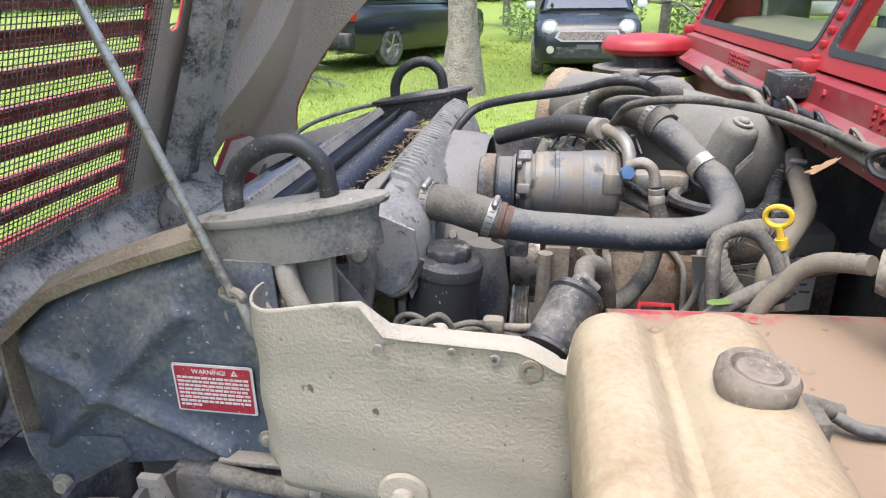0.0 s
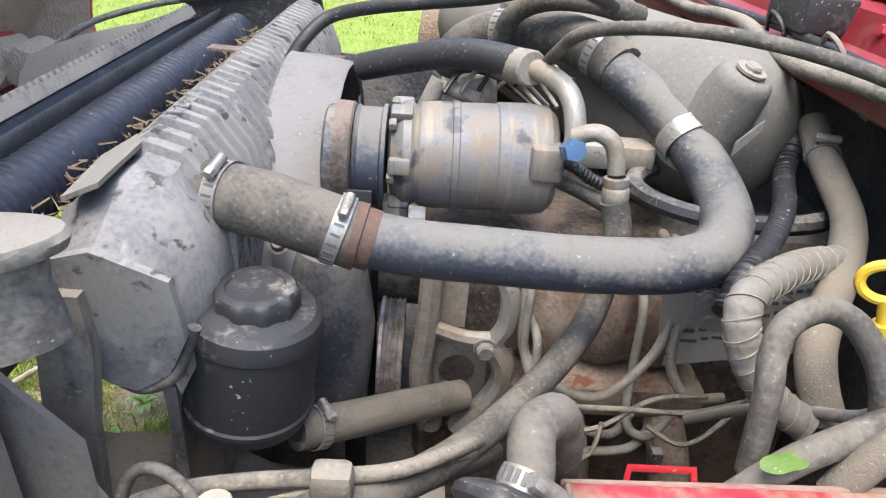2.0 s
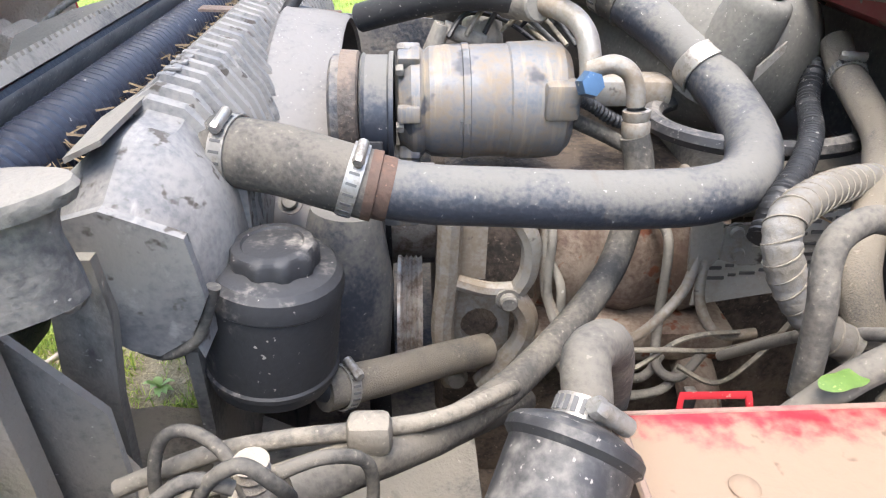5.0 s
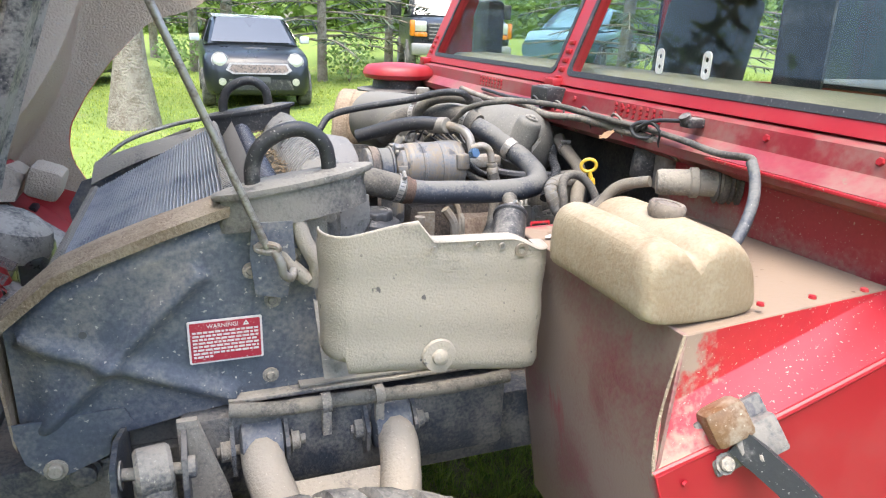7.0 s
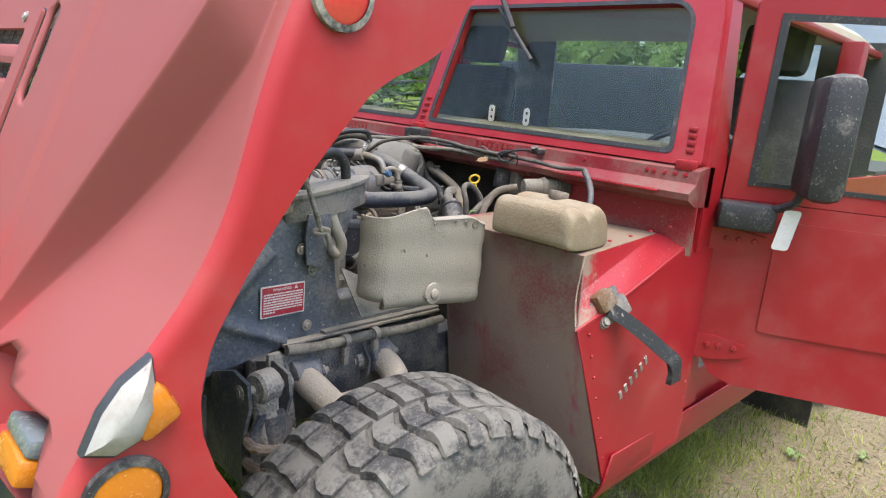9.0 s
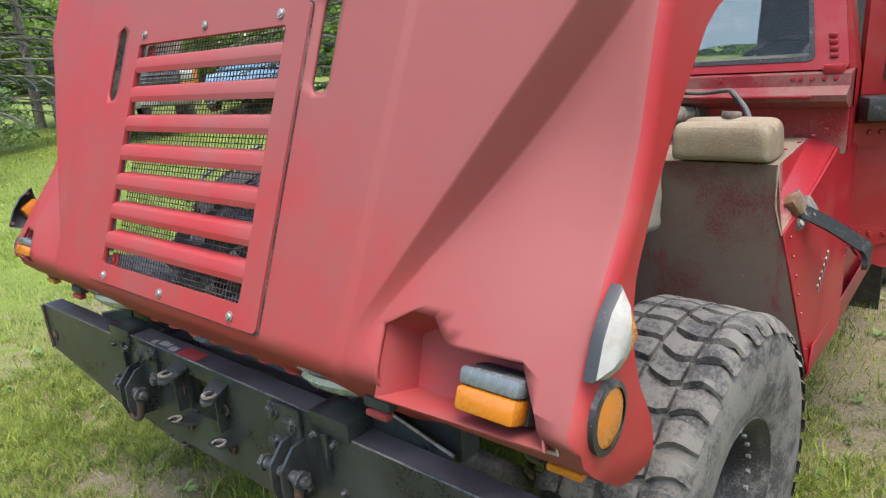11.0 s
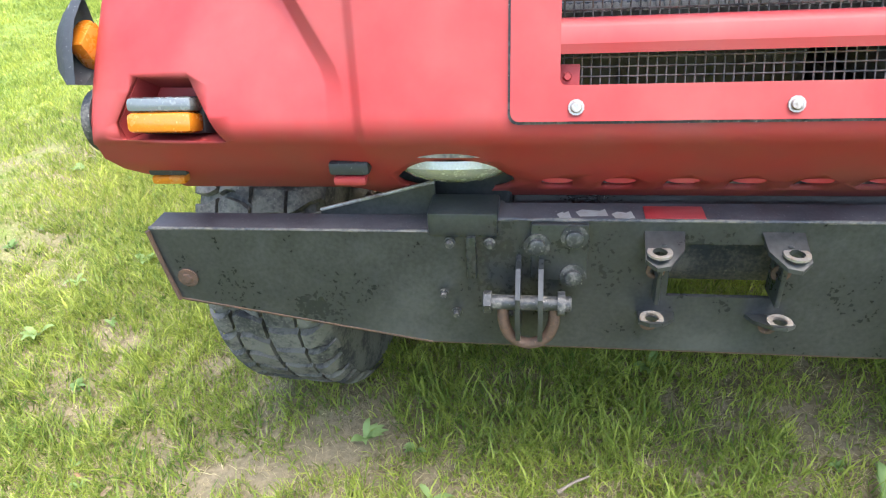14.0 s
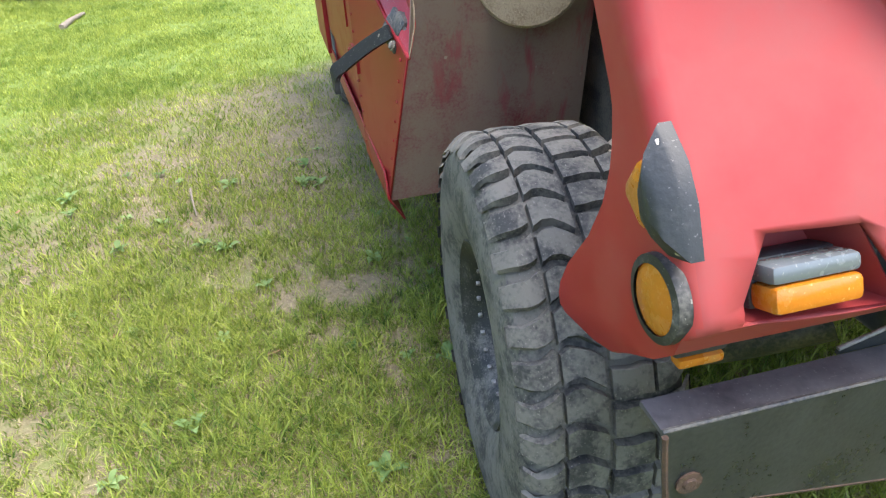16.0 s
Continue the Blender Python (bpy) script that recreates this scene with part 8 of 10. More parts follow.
slab(bm, [(0.012, 0.9765), (0.0225, 0.9765), (0.01725, 0.9855)], lambda u, v, w: Vector((u, -0.4780 - w, v)), -0.0006, [[(0.0155, 0.9785), (0.019, 0.9785), (0.01725, 0.982)][::-1]])
part("warning_triangle", bm, "white", wl)

# prop rod with its eye and bracket
bm = bmesh.new()
slab(bm, [(0.034, 1.035), (0.084, 1.022), (0.100, 1.09), (0.097, 1.155), (0.034, 1.155), (0.028, 1.10)], lambda u, v, w: Vector((u, -0.488 + w, v)), 0.006)
part("rod_bracket", bm, "greyblue", truck, "caked grey rod bracket")
E1, E2 = Vector((0.054, -0.518, 1.120)), Vector((-0.277, -0.505, 1.985))
bm = bmesh.new()
tube(bm, [E1, E1.lerp(E2, 0.33), E1.lerp(E2, 0.66), E2], 0.0060, 10)
prop = part("prop_rod", bm, "chrome", truck, "dull steel hood prop rod", 60)
bm = bmesh.new()
tube(bm, [E1 + Vector((0.016 * math.cos(a), -0.006 * math.cos(a), 0.006 * math.sin(a))) for a in [k * math.tau / 10 for k in range(10)]], 0.0058, 8, 3, closed=True)
tube(bm, [(0.064, -0.522, 1.116), (0.073, -0.525, 1.096), (0.076, -0.523, 1.078), (0.088, -0.515, 1.066), (0.096, -0.498, 1.072)], 0.0072, 10)
part("rod_hook", bm, "alu", prop, "bent hook end")

# tan shield in front of the master cylinders
bm = bmesh.new()
PATHU = [(0.122, -0.575), (0.120, -0.59), (0.125, -0.614), (0.142, -0.638), (0.175, -0.650), (0.30, -0.660), (0.42, -0.668), (0.452, -0.668), (0.470, -0.655), (0.476, -0.625)]
path = spline([(x, y, 0) for x, y in PATHU], 6)


def tray_top(x, i, n):
    f = i / (n - 1)
    z = 1.168 + 0.022 * smooth01((x - 0.12) / 0.14)
    if x > 0.262:
        z -= 0.030 * smooth01((x - 0.262) / 0.018)
    if x > 0.40:
        z -= 0.022 * smooth01((x - 0.40) / 0.06)
    return z


n_p = len(path)
rows = []
for i, p in enumerate(path):
    zt, zb = tray_top(p.x, i, n_p), 0.925 - 0.0 + 0.012 * math.sin(p.x * 9)
    if p.x < 0.15:
        zb += 0.02
    d = (path[min(i + 1, n_p - 1)] - path[max(i - 1, 0)]).normalized()
    outw = Vector((d.y, -d.x, 0))
    prof = [(1.0, -0.022), (1.0, -0.008), (0.997, 0.0), (0.985, 0.002)] + [(0.97 - k * 0.085, 0.0015 * math.sin(k * 1.3)) for k in range(11)] + [(0.06, -0.004), (0.02, -0.018), (0.0, -0.04)]
    lip_w = 0.15 + 0.85 * smooth01((p.x - 0.25) / 0.02)
    rows.append([Vector((p.x, p.y, zb + (zt - zb) * f)) + outw * o * (lip_w if f > 0.98 else 1.0) for f, o in prof])
grid_faces(bm, rows)
stiffen(bm, 0.003)
tray = part("tan_shield", bm, "tan", truck, "mud-caked tan plastic shield with a stepped rim", 60)
bm = bmesh.new()
lathe(bm, [(0, 0.016), (0.006, 0.016), (0.012, 0.012), (0.013, 0.006), (0.026, 0.005), (0.028, 0.0), (0.0, 0.0)], (0.292, -0.662, 0.972), (0, -1, 0.05), 28, False)
part("shield_knob", bm, "tan", tray, "round caked fastener")
bm = bmesh.new()
for x, z, r in ((0.418, 1.138, 0.011), (0.385, 1.147, 0.005), (0.275, 1.150, 0.005), (0.345, 1.152, 0.004)):
    bm = bmesh.new()
    lathe(bm, [(r * 0.55, 0.0), (r, 0.0), (r, 0.003), (r * 0.55, 0.003)], (x, -0.6685, z), (0, -1, 0), 16, False)
    part("shield_eyelet", bm, "alu", tray)
bm = bmesh.new()
slab(bm, [(0.125, 1.02), (0.25, 0.96), (0.26, 0.92), (0.125, 0.92)], lambda u, v, w: Vector((u, -0.50 + w - (1.02 - v) * 0.9, v)), 0.006)
part("tray_floor", bm, "grime", truck)
# strut and castings between shield and radiator
bm = bmesh.new()
slab(bm, [(0.158, 1.150), (0.196, 1.150), (0.198, 1.105), (0.186, 1.03), (0.176, 0.90), (0.140, 0.90), (0.150, 1.03), (0.160, 1.105)], lambda u, v, w: Vector((u, -0.372 + w, v)), 0.012)
strut = part("radiator_strut", bm, "grime", truck, "grey caked radiator strut")
bm = bmesh.new()
hexbolt(bm, (0.177, -0.378, 1.125), (0, -1, 0.2), 0.012, 0.014, 0.021)
part("strut_bolt", bm, "grime", strut)
bm = bmesh.new()
slab(bm, [(0.05, 1.17), (0.16, 1.18), (0.16, 0.95), (0.10, 0.90), (0.05, 0.92)], lambda u, v, w: Vector((u, -0.435 + w, v)), 0.02)
tube(bm, [(0.105, -0.475, 1.165), (0.115, -0.485, 1.12), (0.135, -0.49, 1.075), (0.13, -0.485, 1.04)], 0.014, 10)
tube(bm, [(0.075, -0.475, 1.14), (0.085, -0.485, 1.09), (0.12, -0.49, 1.05)], 0.012, 10)
part("corner_casting", bm, "tan", truck, "lumpy caked corner casting")
bm = bmesh.new()
slab(bm, [(0.155, 1.055), (0.195, 1.070), (0.265, 1.0), (0.262, 0.965), (0.18, 0.95), (0.15, 0.99)], lambda u, v, w: Vector((u - 0.03, -0.40 + w - (1.05 - v) * 0.5, v - 0.045)), 0.008)
part("gusset_plate", bm, "tan", truck, "grey folded gusset plate")
bm = bmesh.new()
slab(bm, [(0.13, 0.66), (0.50, 0.66), (0.50, 0.90), (0.40, 0.95), (0.13, 0.97)], lambda u, v, w: Vector((u, -0.445 + w + (0.97 - v) * 0.10, v)), 0.006)
part("inner_liner", bm, "grime", truck, "dust-caked inner fender liner")
bm = bmesh.new()
slab(bm, [(-0.30, 0.66), (0.20, 0.66), (0.20, 1.06), (0.14, 1.14), (-0.05, 1.10), (-0.30, 0.98)], lambda u, v, w: Vector((u, -0.418 + w, v)), 0.006)
part("radiator_side_plate", bm, "grime", truck, "dust-caked plate beside the radiator")
# dark sheet added in place of the deep shade below the engine
bm = bmesh.new()
slab(bm, [(0.05, -0.37), (0.96, -0.37), (0.96, 0.37), (0.05, 0.37)], lambda u, v, w: Vector((u, v, 0.60 + w)), 0.01)
part("under_tray", bm, "dark_engine", truck, "dark sheet added for the shade under the engine")
bm = bmesh.new()
box(bm, (0.10, -0.488, 0.846), (0.50, -0.37, 0.852), 0.001)
part("liner_floor", bm, "grime", truck, "dust-caked liner floor")
bm = bmesh.new()
rows = []
for k in range(15):
    x = 0.06 + 0.40 * k / 14
    rows.append([Vector((x, y, 0.80 + 0.05 * smooth01((0.30 - x) / 0.2) + 0.02 * noise.noise(Vector((x * 18, y * 18, 4))) + 0.10 * smooth01((-0.36 - y) / 0.08))) for y in [-0.44 + 0.24 * j / 9 for j in range(10)]])
grid_faces(bm, rows)
stiffen(bm, 0.006)
part("bay_floor", bm, "grime", truck, "dust-caked sheet below the radiator end")
# canister filter
FA, FB = Vector((0.464, -0.534, 1.155)), Vector((0.432, -0.592, 1.112))
axf = (FB - FA).normalized()
bm = bmesh.new()
lf = (FB - FA).length
lathe(bm, [(0, -0.004), (0.019, -0.004), (0.028, 0.0), (0.0305, 0.003), (0.0305, 0.007), (0.0275, 0.010), (0.0275, lf - 0.007), (0.0305, lf - 0.004), (0.0305, lf), (0.026, lf + 0.003), (0, lf + 0.003)], FA, axf, 32, False)
filt = part("canister_filter", bm, "blackplastic", truck, "dusty black canister filter")
hose("filter_hose", [FA + axf * 0.005, FA - axf * 0.014, (0.472, -0.506, 1.174), (0.486, -0.488, 1.168), (0.496, -0.474, 1.146), (0.503, -0.462, 1.109), (0.507, -0.450, 1.06)], 0.0115, "hose", "bent hose from the filter", 14)
clamp(truck, FA - axf * 0.010, axf, 0.0120, 0.010, (0.4, -0.9, 0.3))
bm = bmesh.new()
rod(bm, FB, FB + axf * 0.018, 0.011, 14)
rod(bm, FB + axf * 0.015 + Vector((0.012, 0, 0)), FB + axf * 0.03 + Vector((0.012, 0, 0)), 0.007, 10)
part("filter_spout", bm, "alu", filt)
hose("filter_elbow", [(0.39, -0.59, 1.05), (0.37, -0.575, 1.06), (0.372, -0.555, 1.07), (0.395, -0.545, 1.075), (0.41, -0.54, 1.06)], 0.010, "tanarm", "", 12)
# valve cluster with small hoses
LOW = Vector((-0.008, 0.082, -0.082))
bm = bmesh.new()
box(bm, (0.285, -0.565, 1.085), (0.352, -0.535, 1.108), 0.005)
box(bm, (0.298, -0.562, 1.10), (0.318, -0.540, 1.128), 0.004)
rod(bm, (0.332, -0.55, 1.10), (0.332, -0.55, 1.122), 0.009, 10)
lathe(bm, [(0.008, 0)] + [(0.011 - 0.002 * (k % 2), 0.004 * k) for k in range(1, 9)] + [(0, 0.036)], (0.308, -0.552, 1.118), (0, 0, 1), 16, False)
bmesh.ops.translate(bm, vec=LOW, verts=bm.verts)
part("valve_cluster", bm, "tanarm", truck, "dusty valve cluster")
for r, mat, pts in ((0.0042, "hose", [(0.235, -0.60, 1.128), (0.262, -0.582, 1.146), (0.283, -0.572, 1.155), (0.304, -0.570, 1.146)]),
                    (0.0042, "hose", [(0.278, -0.57, 1.08), (0.281, -0.571, 1.125), (0.292, -0.572, 1.153), (0.311, -0.572, 1.166), (0.326, -0.571, 1.150), (0.330, -0.56, 1.125)]),
                    (0.0042, "hose", [(0.240, -0.53, 1.06), (0.241, -0.53, 1.105), (0.248, -0.522, 1.131), (0.265, -0.522, 1.138), (0.288, -0.535, 1.134), (0.302, -0.55, 1.115)]),
                    (0.0042, "hose", [(0.325, -0.56, 1.145), (0.350, -0.552, 1.148), (0.372, -0.542, 1.130), (0.372, -0.542, 1.085), (0.36, -0.53, 1.05)]),
                    (0.0042, "hose", [(0.245, -0.52, 1.075), (0.255, -0.51, 1.10), (0.28, -0.51, 1.105), (0.30, -0.52, 1.10)]),
                    (0.0060, "wirewrap", [(0.21, -0.52, 1.085), (0.27, -0.51, 1.105), (0.32, -0.505, 1.112), (0.365, -0.505, 1.118), (0.414, -0.490, 1.112), (0.456, -0.455, 1.098), (0.49, -0.40, 1.06), (0.52, -0.34, 1.02)]),
                    (0.0040, "wirewrap", [(0.24, -0.525, 1.075), (0.30, -0.52, 1.095), (0.36, -0.508, 1.108), (0.42, -0.48, 1.10), (0.47, -0.44, 1.08)]),
                    (0.0120, "hose", [(0.26, -0.52, 1.04), (0.32, -0.50, 1.055), (0.38, -0.47, 1.05), (0.44, -0.42, 1.03), (0.50, -0.36, 1.0)])):
    hose("vacuum_hose" if r < 0.005 else "wire_harness", [(x - 0.005, y + 0.072, z - 0.066) for x, y, z in pts], r, mat, "", 8, 8)
bm = bmesh.new()
box(bm, (0.352, -0.452, 1.046), (0.380, -0.432, 1.072), 0.006)
part("harness_joint", bm, "wirewrap", truck)

# washer tank on the fender shelf
bm = bmesh.new()
rows = []
SH = [(0.452, 1.118), (0.446, 1.135), (0.446, 1.185), (0.453, 1.212), (0.472, 1.224), (0.500, 1.222), (0.511, 1.204), (0.521, 1.204), (0.531, 1.222), (0.562, 1.229), (0.586, 1.223), (0.605, 1.200), (0.617, 1.175), (0.629, 1.135), (0.622, 1.118)]
for k, (y, f, dz) in enumerate(((-0.690, 0.82, -0.03), (-0.694, 0.93, -0.015), (-0.704, 1.0, -0.003), (-0.74, 1.0, 0.0), (-0.80, 1.0, 0.004), (-0.86, 1.0, 0.002), (-0.90, 1.0, 0.0), (-0.920, 1.0, -0.004), (-0.932, 0.94, -0.018), (-0.937, 0.84, -0.034))):
    cx, cz = 0.538, 1.165
    row = []
    for x, z in SH:
        xx, zz = cx + (x - cx) * f, cz + (z - cz) * (f if z > cz else 1.0 - (1 - f) * 0.3)
        if z > 1.2:
            zz += dz * 0.3
        if x < 0.46 and abs(z - 1.16) < 0.05:
            xx += 0.004 * (1 if 2 < k < 7 else 0)
        row.append(Vector((xx, y, zz)))
    rows.append(row)
vr = grid_faces(bm, rows, True)
bm.faces.new(vr[0])
bm.faces.new(vr[-1])
jug = part("washer_tank", bm, "jug", truck, "dust-stained cream plastic washer tank", 50)
mod = jug.modifiers.new("round", "SUBSURF")
mod.levels = mod.render_levels = 2
bm = bmesh.new()
lathe(bm, [(0, 0.010), (0.014, 0.010), (0.0155, 0.006), (0.018, 0.011), (0.0225, 0.012), (0.0255, 0.008), (0.0255, -0.002), (0.022, -0.010), (0, -0.010)], (0.560, -0.812, 1.230), (0.12, -0.05, 1), 36, False)
part("filler_cap", bm, "capbrown", jug, "dusty brown filler cap")
bm = bmesh.new()
rod(bm, (0.632, -0.70, 1.145), (0.672, -0.695, 1.135), 0.010, 12, 0.007)
part("tank_spout", bm, "hose", jug, "dusty hose spout")
hose("pump_hose", [(0.665, -0.70, 1.135), (0.69, -0.706, 1.126), (0.74, -0.70, 1.124), (0.80, -0.66, 1.13)], 0.006, "tube", "blue-grey washer hose", 8)
bm = bmesh.new()
box(bm, (0.626, -0.735, 1.120), (0.652, -0.705, 1.150), 0.006)
part("washer_pump", bm, "hose", truck, "dusty washer pump")
# small red bracket on the shelf's inner edge
bm = bmesh.new()
slab(bm, [(0.536, 0.0), (0.580, 0.0), (0.578, 0.011), (0.538, 0.011)], lambda u, v, w: Vector((u, -0.476 + v * 0.4, 1.108 + v + w)), 0.003, [[(0.540, 0.002), (0.576, 0.002), (0.575, 0.009), (0.541, 0.009)][::-1]])
part("shelf_bracket", bm, "red_chamfer", truck, "small red bracket")
bm = bmesh.new()
for x, y in ((0.66, -0.50), (0.55, -0.53), (0.56, -0.58), (0.68, -0.60), (0.75, -0.65)):
    bm = bmesh.new()
    lathe(bm, [(0, 0.003), (0.005, 0.002), (0.0075, 0.0)], (x, y, 1.113 + (x - 0.485) * 0.02), (0, 0, 1), 14, False)
    part("shelf_rivet", bm, "red_dusty", truck)


# ---- leaves lying in the bay ----
def leaf(name, at, size, mat, label, turn, tilt=0.2, lobes=0):
    bm = bmesh.new()
    m = Matrix.Translation(at) @ Matrix.Rotation(turn, 4, "Z") @ Matrix.Rotation(tilt, 4, "X")
    n = 26
    pts = []
    for k in range(n):
        a = k * math.tau / n
        r = 0.5 * size * (0.75 + 0.25 * math.cos(2 * a))
        if lobes:
            r *= 0.62 + 0.45 * abs(math.cos(lobes * a))
        pts.append((r * math.cos(a), 0.7 * r * math.sin(a)))
    c = bm.verts.new(m @ Vector((0, 0, 0.004)))
    vs = [bm.verts.new(m @ Vector((x, y, 0.25 * abs(y) + 0.1 * x * x / size))) for x, y in pts]
    for k in range(n):
        bm.faces.new((c, vs[k], vs[(k + 1) % n]))
    o = part(name, bm, mat, None, "", 80)
    return tagged(o, label, "leaf")


leaf("green_leaf", (0.630, -0.468, 1.121), 0.034, "leafgreen", "fresh green leaf lying on the red fender shelf", 0.3, 0.1)
leaf("dry_leaf", (0.745, -0.385, 1.262), 0.085, "leafbrown", "dry brown lobed oak leaf caught in the wiring", 1.0, -0.5, 3)
leaf("dry_leaf", (0.53, -0.56, 1.117), 0.025, "paper", "pale dry leaf scrap on the fender shelf", 0.5, 0.1)
leaf("dry_leaf", (0.72, -0.27, 1.115), 0.04, "leafbrown", "small dry leaf beside the hoses", 2.0, 0.4)

# ---- ground ----
def ground_z(x, y):
    rise = 0.016 * max(0.0, min(y, 30.0) - 1.8) + 0.065 * min(max(0.0, x - 1.5), 8.0) * smooth01((y - 4.0) / 4.0)
    return rise + 0.012 * noise.noise(Vector((x * 0.9, y * 0.9, 0))) - 0.030


bm = bmesh.new()


def steps(lo, hi, fine_lo, fine_hi, d):
    out, v = [], fine_lo
    while v <= fine_hi + 1e-6:
        out.append(v)
        v += d
    k, v = d, fine_lo
    left = []
    while v > lo:
        k *= 1.35
        v -= k
        left.append(v)
    right, k, v = [], d, fine_hi
    while v < hi:
        k *= 1.35
        v += k
        right.append(v)
    return left[::-1] + out + right


gx, gy = steps(-900, 900, -4, 5, 0.25), steps(-900, 900, -5, 16, 0.25)
grid_faces(bm, [[Vector((x, y, ground_z(x, y))) for y in gy] for x in gx])
ground = part("ground", bm, "ground", None, "", 80)
tagged(ground, "lawn soil with thin worn grass", "ground", "", "structure")


def blades(name, count, area, height, width, mat, label, seed, keep=None, clump=0.6, bend=0.5):
    """Many single grass blades as one mesh."""
    rg = np.random.default_rng(seed)
    x0, x1, y0, y1 = area
    x, y = rg.uniform(x0, x1, count), rg.uniform(y0, y1, count)
    patch = np.array([0.8 * noise.noise(Vector((a * 1.3, b * 1.3, 3.0))) + 0.6 * noise.noise(Vector((a * 4.5, b * 4.5, 7.0))) + 0.75 * noise.noise(Vector((a * 13.0, b * 13.0, 1.0))) for a, b in zip(x, y)])
    ok = patch > rg.uniform(-1.0, 1.0, count) * clump * 0.6 - 0.27
    if keep is not None:
        ok &= keep(x, y, rg)
    rim = np.minimum(np.minimum(x - x0, x1 - x), np.minimum(y - y0, y1 - y)) / (0.3 * min(x1 - x0, y1 - y0))
    ok &= rg.uniform(0, 1, count) < np.clip(rim + 0.05, 0, 1)
    x, y, patch = x[ok], y[ok], patch[ok]
    n = len(x)
    z = np.array([ground_z(a, b) for a, b in zip(x, y)])
    h = height * rg.uniform(0.35, 1.15, n) * (0.8 + 0.5 * np.clip(patch, -0.5, 0.8))
    a = rg.uniform(0, math.tau, n)
    w = width * rg.uniform(0.6, 1.3, n)
    ln = h * bend * rg.uniform(0.2, 1.6, n)
    la = rg.uniform(0, math.tau, n)
    dx, dy, lx, ly = np.cos(a) * w, np.sin(a) * w, np.cos(la) * ln, np.sin(la) * ln
    co = np.zeros((n, 5, 3))
    co[:, 0] = np.stack((x - dx, y - dy, z - 0.004), 1)
    co[:, 1] = np.stack((x + dx, y + dy, z - 0.004), 1)
    co[:, 2] = np.stack((x + dx * 0.8 + lx * 0.35, y + dy * 0.8 + ly * 0.35, z + h * 0.55), 1)
    co[:, 3] = np.stack((x - dx * 0.8 + lx * 0.35, y - dy * 0.8 + ly * 0.35, z + h * 0.55), 1)
    co[:, 4] = np.stack((x + lx, y + ly, z + h), 1)
    me = bpy.data.meshes.new(name)
    base = (np.arange(n) * 5)[:, None]
    loops = np.concatenate((base + np.array([0, 1, 2, 3]), base + np.array([3, 2, 4])), 1).reshape(-1)
    me.vertices.add(n * 5)
    me.vertices.foreach_set("co", co.reshape(-1))
    me.loops.add(n * 7)
    me.loops.foreach_set("vertex_index", loops.astype(np.int32))
    me.polygons.add(n * 2)
    st = (np.arange(n) * 7)[:, None] + np.array([0, 4])
    me.polygons.foreach_set("loop_start", st.reshape(-1).astype(np.int32))
    me.update(calc_edges=True)
    me.materials.append(M[mat])
    return tagged(new(name, me), label, "grass", "", "stuff")


def near(x, y, rg):
    d = np.hypot(x + 0.6, y - 0.3)
    worn = np.clip((-0.75 - y) / 0.9, 0, 1) * np.clip((x + 0.8) / 1.0, 0, 1)
    return rg.uniform(0, 1, len(x)) < np.clip(1.6 - d / 3.2, 0.30, 1) * (1 - 0.96 * worn)


blades("lawn_grass", 640000, (-4.2, 8.5, -4.2, 7.0), 0.045, 0.0021, "grass", "short uneven green lawn grass", 1, near, 0.95, 0.8)
blades("front_grass", 400000, (-2.1, 1.9, -2.0, 2.9), 0.050, 0.0018, "grass", "fine dense grass in tufts before the bumper", 12, near, 0.9, 1.1)
blades("straw_mat", 330000, (-2.1, 2.4, -2.0, 3.2), 0.018, 0.0010, "straw", "mat of dead grass lying on the soil", 14, None, 2.0, 3.4)
blades("coarse_grass", 150000, (-3.4, 2.6, -3.2, 3.4), 0.070, 0.0025, "grass", "coarser broad grass blades in clumps", 6, near, 0.30, 0.9)
blades("dry_grass", 430000, (-3.0, 5.0, -3.0, 5.0), 0.030, 0.0012, "straw", "dry straw-coloured grass bits between the green", 2, near, 1.7, 2.2)
blades("side_grass", 330000, (0.3, 9.5, 0.9, 6.5), 0.045, 0.0028, "fargrass_sun", "lawn grass beside the truck, coloured brighter for sunlight", 17, None, 0.9, 0.9)
blades("leaf_litter", 16000, (-0.9, 4.2, -3.0, -0.75), 0.007, 0.0085, "litter", "brown leaf litter and chips on worn soil", 23, None, 1.6, 2.6)
blades("tall_grass", 26000, (-0.9, 2.6, -1.15, 1.15), 0.115, 0.0022, "grass", "taller grass under the truck", 3, None, 1.4, 0.7)
blades("far_grass", 230000, (-12, 14, 4, 18), 0.055, 0.0045, "fargrass_sun", "lawn grass farther off, coloured brighter for sunlight", 4, None, 1.2, 0.7)


